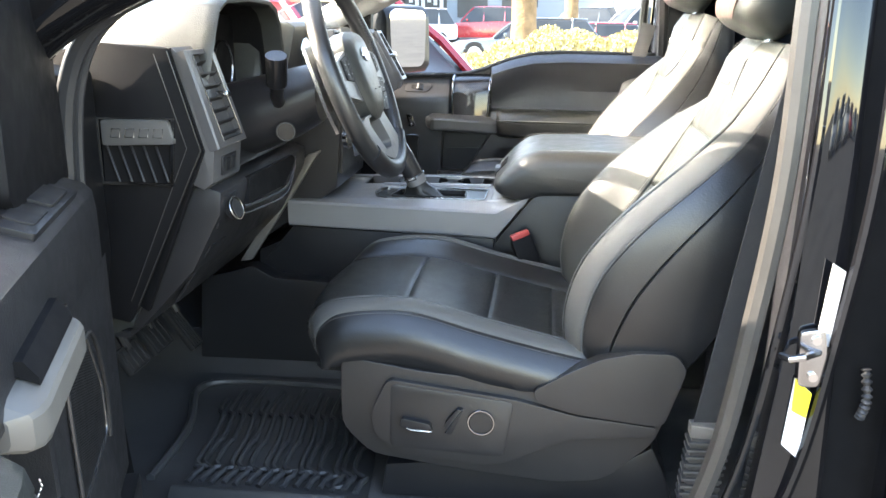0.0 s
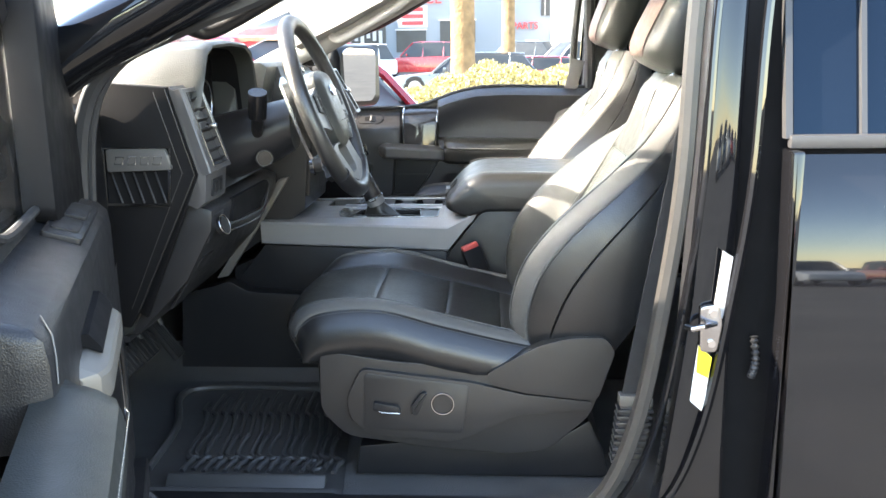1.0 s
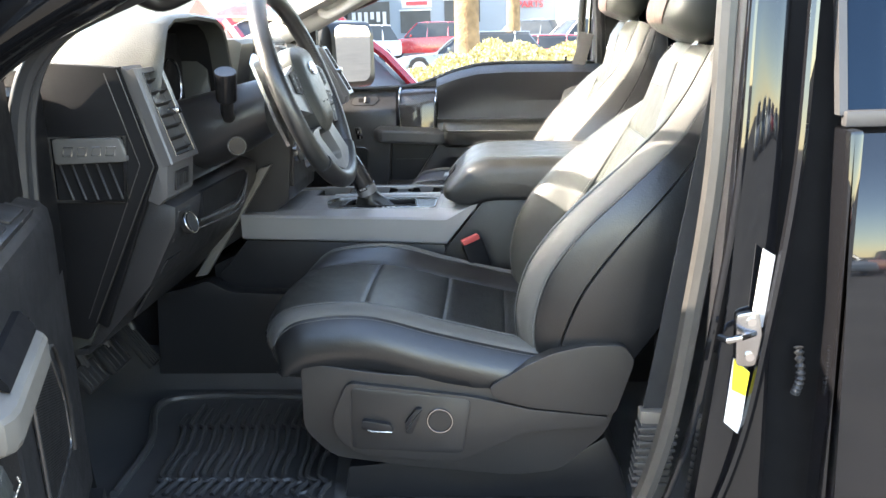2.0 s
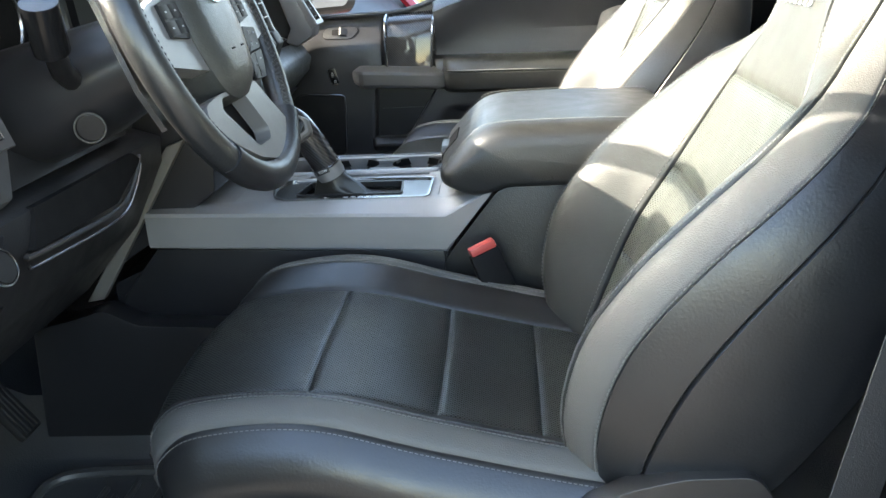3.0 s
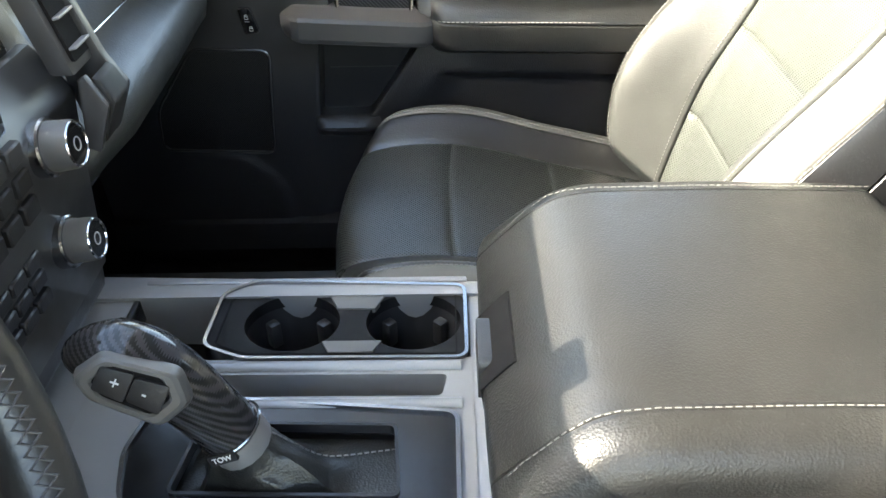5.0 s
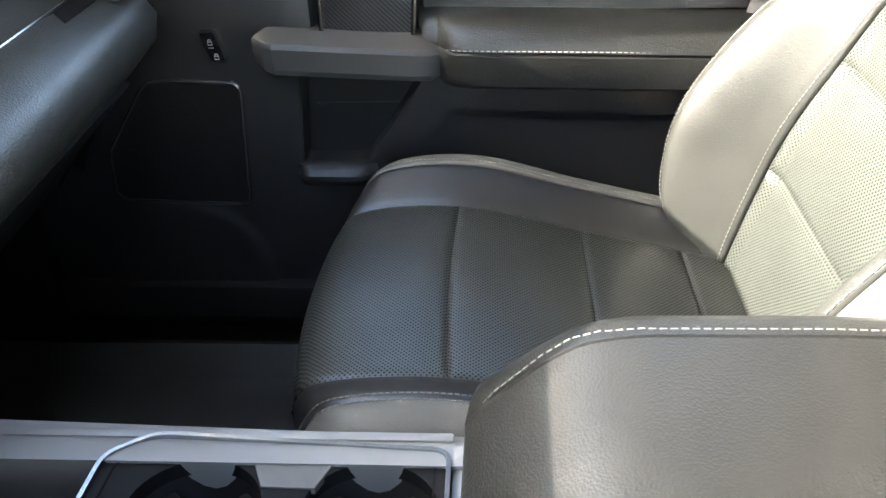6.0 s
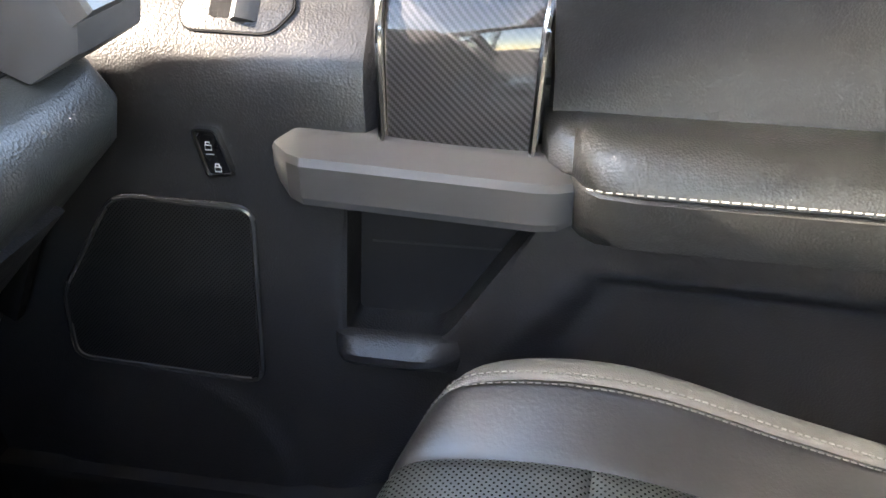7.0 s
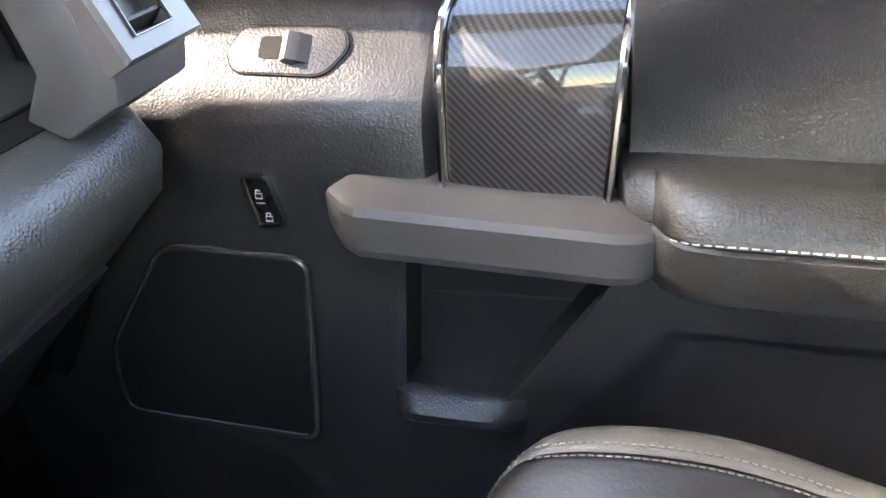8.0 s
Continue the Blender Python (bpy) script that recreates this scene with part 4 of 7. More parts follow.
part("lid_shell", loft([lid_ring(1.9165, 0.034, 0.010), lid_ring(1.9185, 0.024, 0.004), lid_ring(1.923, 0.014, 0.0), lid_ring(1.932, 0.006), lid_ring(1.944, 0.002), lid_ring(1.9545, 0.0008), lid_ring(1.956, 0.0035), lid_ring(1.9575, 0.0008), lid_ring(1.97, -0.0005), lid_ring(2.04, -0.002), lid_ring(2.15, -0.002), lid_ring(2.230, 0.0), lid_ring(2.2315, 0.003), lid_ring(2.233, 0.0), lid_ring(2.252, 0.004), lid_ring(2.264, 0.010), lid_ring(2.270, 0.020), lid_ring(2.272, 0.032, 0.01)]), LEATHER_PAD, lid)
for y, e in ((1.9525, -1), (2.2365, 1)):
    part("stitching", stitches([(0.1405, y, 1.127), (0.1525, y, 1.1435), (0.179, y, 1.1715), (0.197, y, 1.1858), (0.212, y, 1.1908), (0.236, y, 1.1935), (0.35, y, 1.1942), (0.49, y, 1.1900)], 0.0042, 0.0022, r=0.0005), THREAD_DARK, lid, "pale stitched seam")
part("latch_recess", loft([[(x, y, z) for x, z in ((0.1322, 1.100), (0.1296, 1.120), (0.1495, 1.1435), (0.155, 1.149), (0.172, 1.149), (0.146, 1.100))] for y in (2.050, 2.140)]), RECESS_SHADE, lid, "latch recess painted black for its shade")
part("latch", prism(round_poly([(2.062, 1.098), (2.132, 1.098), (2.128, 1.132), (2.070, 1.132)], 0.005, 3), "x", 0.1285, 0.150, 0.003), SHIELD, lid, "dark grey lid latch")
rc_ = thing("console_rear", (0.55, YC, 1.10), "black rear end of the console with a small tray", "console tray")
part("tray", box((0.517, 1.95, 1.06), (0.62, 2.25, 1.150), 0.012), PLASTIC, rc_)
for k in range(4):
    part("slat", box((0.545, 2.08 + 0.03 * k, 1.149), (0.60, 2.092 + 0.03 * k, 1.154), 0.0015), SILVER, rc_)
# seat belt buckle
bk = thing("belt_buckle", (0.23, 1.875, 0.90), "black seat belt buckle with red release button", "seat belt buckle")
b1 = box((-0.019, -0.011, -0.030), (0.019, 0.011, 0.085), 0.005)
up = Matrix.Translation((0.200, 1.868, 1.010)) @ Matrix.Rotation(radians(-20), 4, "Y") @ Matrix.Rotation(radians(18), 4, "Z")
bmesh.ops.transform(b1, matrix=up @ Matrix.Translation((0, 0, -0.078)) @ Matrix.Diagonal((1.25, 1.1, 1, 1)), verts=b1.verts)
part("body", b1, PLASTIC_DEEP, bk)
b2 = box((-0.017, -0.009, 0.0), (0.017, 0.009, 0.0125), 0.003)
bmesh.ops.transform(b2, matrix=up @ Matrix.Translation((0, 0, 0.006)) @ Matrix.Diagonal((1.2, 1.1, 1, 1)), verts=b2.verts)
part("release_button", b2, RED, bk, "red release button")
part("strap", tube([(0.245, 1.875, 0.93), (0.29, 1.885, 0.86), (0.32, 1.89, 0.80)], 0.018, 8, flat=0.3), WEB, bk)

# ---- dashboard ----
dash = thing("dashboard", (-0.6, YC, 1.2), "black grained dashboard with satin grey vents", "dashboard")


def dash_ring(y):
    """Section of the dashboard across the cab; the middle stands farther back, the passenger ledge bulges."""
    ledge = curve([(2.20, 0.0), (2.26, 1.0), (2.80, 1.0)], y)
    up = curve([(1.40, -0.012), (1.46, 0.0), (2.20, 0.0), (2.35, 0.014), (2.74, 0.014), (2.80, 0.004)], y)
    flat = [(-0.355, 1.262), (-0.350, 1.248), (-0.345, 1.232), (-0.340, 1.215), (-0.342, 1.19), (-0.350, 1.165), (-0.358, 1.15), (-0.41, 1.06), (-0.46, 0.96)]
    bulge = [(-0.335, 1.268), (-0.292, 1.252), (-0.254, 1.234), (-0.237, 1.208), (-0.244, 1.178), (-0.264, 1.158), (-0.276, 1.145), (-0.360, 1.06), (-0.45, 0.955)]
    well = curve([(1.476, 0.0), (1.490, 1.0), (1.810, 1.0), (1.824, 0.0)], y)
    o = [(-1.02, 0.92), (-1.02, 1.33), (-0.92, 1.395), (-0.70, 1.428 + up)]
    o += [(a[0] + (b[0] - a[0]) * well, a[1] + (b[1] - a[1]) * well) for a, b in (((-0.45, 1.438 + up), (-0.47, 1.40)), ((-0.375, 1.432 + up), (-0.44, 1.30)), ((-0.350, 1.41 + up), (-0.41, 1.275)), ((-0.345, 1.31), (-0.37, 1.27)))]
    o += [(p[0] + (q[0] - p[0]) * ledge, p[1] + (q[1] - p[1]) * ledge) for p, q in zip(flat, bulge)] + [(-0.55, 0.92)]
    return [(x, y, z) for x, z in o]


rings = [dash_ring(y) for y in (1.396, 1.42, 1.46, 1.476, 1.483, 1.490, 1.55, 1.75, 1.810, 1.817, 1.824, 1.93, 2.0, 2.2, 2.22, 2.24, 2.26, 2.4, 2.6, 2.74, 2.79)]
for y, k in ((2.804, 0.992), (2.814, 0.975), (2.821, 0.945), (2.825, 0.90)):
    rings.append([(-0.65 + (p[0] + 0.65) * k, y, 1.20 + (p[2] - 1.20) * k) for p in dash_ring(2.79)])
part("dash_body", loft(rings), TRIM_SOFT, dash, angle=62)

def slide(bm):
    bmesh.ops.transform(bm, matrix=Matrix.Translation((0.038, 0.012, 0.004)), verts=bm.verts)
    return bm


for s in (0, 1):
    flip = (lambda b: slide(mirror_y(b))) if s else (lambda b: b)
    end = [(-0.60, 1.42), (-0.46, 1.443), (-0.352, 1.434), (-0.306, 1.272), (-0.44, 1.0), (-0.46, 0.97), (-0.60, 1.0)]
    part("end_cover", flip(prism(end, "y", 1.384, 1.398, 0.003)), PLASTIC_DEEP, dash, "smooth black end cover")
    part("end_strip", flip(prism([(-0.352, 1.434), (-0.306, 1.272), (-0.44, 1.0), (-0.425, 0.99), (-0.288 if s else -0.302, 1.270), (-0.335 if s else -0.348, 1.434)], "y", 1.388, 1.402, 0.002)), PLASTIC_DEEP, dash)
    part("cover_seam", flip(tube([(-0.350, 1.3835, 1.430), (-0.307, 1.3835, 1.272), (-0.440, 1.3835, 1.002)], 0.0009, 5)), STACK_GREY, dash)
    part("cover_seam", flip(tube([(-0.372, 1.3835, 1.425), (-0.330, 1.3835, 1.275), (-0.452, 1.3835, 1.010)], 0.0007, 5)), STACK_GREY, dash)
    # vent pod, satin grey
    pod = [(-0.345, 1.436), (-0.331, 1.421), (-0.287, 1.272), (-0.293, 1.217), (-0.310, 1.204), (-0.332, 1.215), (-0.312, 1.275), (-0.352, 1.425)]
    if s:
        pod = [(-0.345, 1.436), (-0.332, 1.421), (-0.252, 1.278), (-0.256, 1.256), (-0.296, 1.234), (-0.322, 1.246), (-0.306, 1.275), (-0.352, 1.425)]
    w = 1.474 if s else 1.520
    part("vent_pod", flip(prism(pod, "y", 1.392, w, 0.004)), POD_GREY, dash, "satin grey vent surround", angle=25)
    d0, d1 = Vector((-0.322, 0, 1.430)), Vector((-0.240, 0, 1.283) if s else (-0.277, 0, 1.274))
    e = (d1 - d0).normalized()
    nrm = Vector((e.z * -1, 0, e.x))
    if nrm.x < 0:
        nrm = -nrm

    def vp(k, y, h):
        p = d0 + (d1 - d0) * k + nrm * h
        return (p.x, y, p.z)
    outer = [(-0.01, 1.390), (-0.01, w - 0.012), (0.5, w - 0.004), (1.0, w + 0.002), (1.0, 1.390), (0.5, 1.390)]
    inner = [(0.05, 1.411), (0.05, w - 0.032), (0.5, w - 0.024), (0.93, w - 0.016), (0.93, 1.417), (0.5, 1.413)]
    face = loft([[vp(k, y, h) for k, y in ln] for ln, h in ((outer, -0.018), (outer, -0.003), ([(k * 0.985 + 0.0075, y + (0.003 if y < 1.40 else -0.003)) for k, y in outer], 0.0), (inner, 0.0), (inner, -0.016))], caps=False)
    part("vent_face", flip(face), POD_GREY, dash, "satin grey vent frame", angle=25)
    part("vent_mouth", flip(loft([[vp(k, y, h) for k, y in inner] for h in (-0.0145, -0.0165)])), RECESS_SHADE, dash, "black plate for the shaded vent opening")
    part("vent_rim", flip(tube([vp(k, y, 0.0006) for k, y in inner], 0.0013, 6, loop=True)), RIM_GREY, dash, "bright vent rim")
    tab = 0.0 if s else 0.018
    for i in range(7):
        k = 0.12 + 0.125 * i
        y0, y1 = 1.412 + 0.004 * k, w - 0.033 + 0.018 * k
        sl = loft([[vp(k + a, y, h) for a, h in ((-0.006, -0.001), (0.006, -0.001), (0.040, -0.0135), (0.030, -0.0135))] for y in (y0, y1)])
        part("vent_slat", flip(sl), KEY_BLACK, dash)
    part("vent_tab", flip(box((-0.284 - tab, 1.452, 1.352), (-0.262 - tab, 1.468, 1.362), 0.003)), SATIN, dash)
    if not s:
        part("dimmer_plate", prism([(-0.292, 1.258), (-0.286, 1.256), (-0.2885, 1.224), (-0.295, 1.226)], "y", 1.425, 1.490, 0.001), PLASTIC, dash, "black dimmer switch plate")
        for y in (1.437, 1.462):
            part("dimmer_key", prism([(-0.290, 1.253), (-0.2845, 1.251), (-0.2865, 1.230), (-0.292, 1.231)], "y", y, y + 0.018, 0.001), KEY_BLACK, dash)
    # badge and side louvre in the end cover
    part("badge", flip(prism(round_poly([(-0.468, 1.322), (-0.356, 1.322), (-0.346, 1.283), (-0.468, 1.280)], 0.005, 2), "y", 1.372, 1.390, 0.005)), SILVER_DARK, dash, "satin grey badge plate")
    for i in range(4):
        part("badge_bar", flip(tube([(-0.452 + 0.024 * i + dx, 1.3716, z) for dx, z in ((0.0, 1.294), (0.003, 1.308), (0.018, 1.308), (0.015, 1.294))], 0.0009, 5, loop=True)), SATIN, dash)
    part("louvre_mouth", flip(prism([(-0.472, 1.280), (-0.350, 1.280), (-0.360, 1.218), (-0.474, 1.220)], "y", 1.381, 1.386)), RECESS_SHADE, dash, "black plate for the shaded louvre opening")
    part("louvre_rim", flip(frame_of([(-0.478, 1.325), (-0.345, 1.325), (-0.356, 1.213), (-0.480, 1.215)], [(-0.473, 1.322), (-0.351, 1.322), (-0.361, 1.218), (-0.475, 1.220)], "y", 1.378, 1.386)), SATIN, dash)
    for i in range(5):
        x = -0.455 + 0.021 * i
        part("louvre_slat", flip(prism([(x - 0.010, 1.279), (x - 0.0075, 1.279), (x + 0.009, 1.220), (x + 0.0065, 1.220)], "y", 1.377, 1.384, 0.0006, 1)), SHIELD, dash)
# instrument hood
def hood_ring(x0, w, h, f=1.0):
    o = [(1.452, 1.33), (1.458, 1.40), (1.470, 1.462), (1.492, 1.502 + h), (1.53, 1.516 + h), (1.65, 1.521 + h), (1.77, 1.516 + h), (1.808, 1.502 + h), (1.830, 1.462), (1.842, 1.40), (1.848, 1.33)]
    return [(x0 + 0.9 * min(0.0, (z - 1.43)) * (0.35 if y < 1.6 else -0.05), 1.65 + (y - 1.65) * (1 - w), 1.33 + (z - 1.33) * f) for y, z in o]


part("instrument_hood", loft([hood_ring(*r) for r in ((-0.66, 0.10, 0.0, 0.50), (-0.58, 0.06, 0.0, 0.70), (-0.50, 0.02, 0.0, 0.88), (-0.42, 0.0, 0.0, 0.97), (-0.325, 0.0, 0.0), (-0.306, 0.006, -0.002), (-0.300, 0.02, -0.007), (-0.303, 0.045, -0.013), (-0.34, 0.06, -0.016))], closed=False, caps=False), TRIM_SOFT, dash, "black instrument hood")
# lining coloured black to give the hood its inner shade
part("hood_lining", loft([hood_ring(*r) for r in ((-0.338, 0.059, -0.0158), (-0.43, 0.085, -0.02))], closed=False, caps=False), RECESS_SHADE, dash, "hood lining blackened for the shade inside")
part("instrument_face", box((-0.412, 1.492, 1.285), (-0.397, 1.808, 1.485)), PLASTIC_DEEP, dash, "dark instrument cluster")
part("lower_binnacle", prism([(-0.40, 1.30), (-0.372, 1.295), (-0.33, 1.26), (-0.30, 1.22), (-0.40, 1.20)], "y", 1.50, 1.84, 0.006), KEY_BLACK, dash, "black panel below the instruments")
part("dial_rim", ring((-0.396, 1.56, 1.385), (1, 0, 0), 0.05, 0.003, 32, 6), SATIN, dash)
part("dial_rim", ring((-0.396, 1.74, 1.385), (1, 0, 0), 0.05, 0.003, 32, 6), SATIN, dash)
# lower driver panel with light switch, cubby and trim strip
part("knee_panel", prism([(-0.33, 1.215), (-0.285, 1.20), (-0.29, 1.16), (-0.345, 1.06), (-0.45, 0.95), (-0.48, 0.95), (-0.40, 1.16)], "y", 1.404, 1.92, 0.008), TRIM, dash, "black grained knee panel")
part("switch_plate", prism([(-0.302, 1.198), (-0.284, 1.190), (-0.300, 1.135), (-0.320, 1.128)], "y", 1.415, 1.475, 0.003), PLASTIC, dash)
part("light_knob", disc((-0.274, 1.445, 1.165), (1, -0.15, 0.35), 0.019, 0.016, 24, 0.003), KEY_BLACK, dash)
part("light_knob_ring", ring((-0.276, 1.445, 1.165), (1, -0.15, 0.35), 0.0195, 0.0014, 28, 6), SATIN, dash)
# flat black slab, no real hollow: the shade is in its colour
part("cubby_mouth", prism([(1.535, 1.202), (1.80, 1.200), (1.825, 1.185), (1.73, 1.148), (1.52, 1.157)], "x", -0.300, -0.2815), RECESS_SHADE, dash, "black plate for the shaded cubby opening")
for dz, r, mt in ((0.0, 0.0035, SHIELD), (-0.012, 0.0018, SATIN)):
    part("cubby_lip", tube(smooth_path([(-0.284, 1.505, 1.156 + dz), (-0.280, 1.52, 1.153 + dz), (-0.279, 1.72, 1.142 + dz), (-0.281, 1.79, 1.164 + dz), (-0.285, 1.828, 1.190 + dz)], 5), r, 8), mt, dash)
part("under_dash", box((-0.85, 1.40, 0.935), (-0.47, 1.93, 0.948), 0.004), PLASTIC, dash, "black cover below the dashboard")
part("fuse_lid", prism([(-0.325, 1.10), (-0.319, 1.10), (-0.390, 0.995), (-0.396, 0.995)], "y", 1.43, 1.50, 0.002), PLASTIC, dash)
part("stack_strip", prism([(-0.285, 1.180), (-0.255, 1.190), (-0.430, 0.930), (-0.460, 0.925)], "y", 1.925, 1.942, 0.003), SILVER_WARM, dash, "satin warm grey trim strip")
# centre stack
part("stack_body", prism([(-0.45, 0.95), (-0.34, 1.02), (-0.225, 1.10), (-0.215, 1.20), (-0.205, 1.30), (-0.235, 1.345), (-0.275, 1.46), (-0.45, 1.46)], "y", 1.945, 2.232, 0.006), PLASTIC, dash, "black centre stack")
part("stack_hood", prism([(-0.50, 1.44), (-0.46, 1.462), (-0.40, 1.470), (-0.292, 1.470), (-0.276, 1.460), (-0.300, 1.36), (-0.36, 1.32), (-0.50, 1.32)], "y", 1.846, 2.243, 0.006), TRIM_SOFT, dash, "black grained hood over the display")
part("stack_face", prism([(-0.222, 1.135), (-0.212, 1.135), (-0.200, 1.305), (-0.225, 1.345), (-0.235, 1.345), (-0.212, 1.30)], "y", 1.948, 2.215, 0.002), STACK_GREY, dash, "satin grey control panel")
part("disc_slot", box((-0.215, 2.030, 1.322), (-0.2005, 2.100, 1.338), 0.002), GLOSS, dash, "gloss black slot")
scr = part("screen_bezel", prism([(-0.240, 1.345), (-0.232, 1.345), (-0.266, 1.455), (-0.275, 1.455)], "y", 1.995, 2.195, 0.003), GLOSS, dash, "gloss black screen bezel")
SCREEN = glowing("lit display", (0.50, 0.58, 0.52), 0.035)
part("display", prism([(-0.2325, 1.352), (-0.2315, 1.352), (-0.2635, 1.448), (-0.2645, 1.448)], "y", 2.008, 2.182), SCREEN, scr, "pale lit touch display")
def on_screen(y0, y1, k0, k1, lift=0.0006):
    return loft([[(-0.2315 - 0.032 * k + h, y, 1.352 + 0.096 * k) for y, k in ((y0, k0), (y1, k0), (y1, k1), (y0, k1))] for h in (0.0, lift)])


for k in range(5):
    part("display_icon", on_screen(2.028 + 0.032 * k, 2.036 + 0.032 * k, 0.09, 0.14, 0.0008), SHIELD, scr)
for k in range(3):
    part("display_icon", on_screen(2.10, 2.165 - 0.012 * k, 0.40 + 0.14 * k, 0.435 + 0.14 * k, 0.0008), SHIELD, scr, "grey bar of unreadable writing")
for y in (1.968, 2.214):
    part("stack_vent_frame", prism([(-0.205, 1.325), (-0.185, 1.325), (-0.221, 1.452), (-0.241, 1.452)], "y", y - 0.022, y + 0.022, 0.004), HANDLE_GREY, dash, "satin grey vent frame")
    part("stack_vent_mouth", prism([(-0.188, 1.335), (-0.1845, 1.335), (-0.217, 1.446), (-0.220, 1.446)], "y", y - 0.015, y + 0.015), RECESS_SHADE, dash, "black plate for the shaded vent opening")
    for i in range(5):
        k = i / 4
        x, z = -0.186 - 0.030 * k, 1.345 + 0.095 * k
        sl = box((-0.006, y - 0.0148, -0.0012), (0.005, y + 0.0148, 0.0012), 0.0006, 1)
        bmesh.ops.transform(sl, matrix=Matrix.Translation((x, 0, z)) @ Matrix.Rotation(radians(-15), 4, "Y"), verts=sl.verts)
        part("stack_vent_slat", sl, SILVER, dash)
part("stack_side_frame", prism([(-0.241, 1.454), (-0.221, 1.454), (-0.178, 1.325), (-0.163, 1.300), (-0.180, 1.258), (-0.206, 1.262)], "y", 2.236, 2.248, 0.003), HANDLE_GREY, dash, "satin grey side frame")
part("side_buttons", prism([(-0.176, 1.322), (-0.170, 1.320), (-0.160, 1.300), (-0.176, 1.264), (-0.184, 1.268)], "y", 2.198, 2.236, 0.003), KEY_BLACK, dash, "black button panel")
part("side_frame_low", prism([(-0.184, 1.322), (-0.178, 1.326), (-0.164, 1.300), (-0.179, 1.259), (-0.19, 1.264)], "y", 2.190, 2.198, 0.002), HANDLE_GREY, dash)
for name, y, z, r in (("volume_knob", 2.140, 1.290, 0.020), ("tuning_knob", 1.966, 1.290, 0.020), ("heat_knob", 2.140, 1.205, 0.019), ("heat_knob", 1.964, 1.212, 0.019)):
    x = -0.200 + (z - 1.28) * 0.06
    nk = Vector((1, 0, 0.12)).normalized()
    c0 = Vector((x + 0.002, y, z))

    def barrel(*prof):
        return loft([[tuple(c0 + nk * h + q * (math.cos(t) * Vector((0, 1, 0)) + math.sin(t) * nk.cross(Vector((0, 1, 0))))) for t in span(0, 2 * math.pi, 37)[:-1] for q in (rr * (1 + (0.012 if round(t / (2 * math.pi) * 36) % 2 and rib else 0)),)] for h, rr, rib in prof])
    kb = part(name, barrel((-0.006, r * 0.97, 0), (0.006, r * 0.97, 1), (0.0225, r * 0.93, 1), (0.0245, r * 0.90, 0), (0.0235, r * 0.80, 0)), SILVER_DARK, dash, "satin grey ribbed knob")
    part("knob_foot", barrel((-0.006, r * 1.15, 0), (0.0035, r * 1.15, 0), (0.0050, r * 1.08, 0), (0.0052, r * 0.9, 0)), SATIN, kb, "bright foot ring")
    part("knob_face", barrel((0.020, r * 0.82, 0), (0.0243, r * 0.80, 0), (0.0246, r * 0.5, 0)), GLOSS, kb, "dark knob face")
    part("knob_rim", ring(tuple(c0 + nk * 0.0245), tuple(nk), r * 0.84, 0.0012, 36, 6), CHROME, kb, "bright knob rim")
    part("knob_mark", ring(tuple(c0 + nk * 0.0248), tuple(nk), r * 0.26, 0.0005, 20, 5), MARK_GREY, kb)
for r in range(3):
    for c in range(4):
        z, y = 1.305 - 0.022 * r, 1.998 + 0.029 * c
        part("button", box((-0.206, y, z - 0.008), (-0.1975, y + 0.023, z + 0.008), 0.0015, 1), KEY_BLACK if r else STACK_GREY, dash)
for r in range(3):
    for c in range(4):
        z, y = 1.222 - 0.017 * r, 1.994 + 0.026 * c
        part("button", box((-0.214, y, z - 0.006), (-0.2025, y + 0.023, z + 0.006), 0.0015, 1), PLASTIC, dash)
# passenger side: glove box and bright seams
part("glove_lid", loft([[(-0.280, y, 1.142), (-0.272, y, 1.138), (-0.352, y, 1.056), (-0.400, y, 1.0), (-0.41, y, 1.0)] for y in (2.27, 2.76)]), TRIM, dash, "black glove box lid")
part("ledge_slot", loft([[(-0.291, y, 1.2530), (-0.274, y, 1.2452), (-0.276, y, 1.2400), (-0.293, y, 1.2480)] for y in (2.27, 2.77)]), RECESS_SHADE, dash, "black strip for the shaded slot along the ledge")
part("slot_edge", tube([(-0.2925, 2.27, 1.2545), (-0.2925, 2.77, 1.2545)], 0.0014, 6), SATIN, dash, "thin bright strip above the ledge")
part("glove_seam", tube([(-0.268, 2.30, 1.1485), (-0.268, 2.55, 1.1485)], 0.0018, 6), SATIN, dash, "thin bright strip on the glove box lid")
# ---- steering wheel ----
wheel = thing("steering_wheel", (-0.10, 1.65, 1.30), "black leather steering wheel with satin grey spokes", "steering wheel")
WC, WT = Vector((-0.104, 1.65, 1.378)), radians(20.4)
WM = Matrix.Translation(WC) @ Matrix.Rotation(-WT, 4, "Y")          # local x towards the driver, z up the wheel


def wp(x, y, z):
    return WM @ Vector((x, y, z))


rim_pts = [(0, 0.184 * math.sin(t), 0.186 * math.cos(t)) for t in span(0, 2 * math.pi, 61)[:-1]]
part("rim", tube([wp(*p) for p in rim_pts], 0.0165, 14, loop=True), LEATHER_SEAT, wheel, "black leather rim")
part("rim_foot", tube([wp(0.002, 0.184 * math.sin(t), 0.186 * math.cos(t)) for t in span(math.pi - 0.75, math.pi + 0.75, 24)], 0.0175, 14), PLASTIC, wheel, "smooth black lower rim")
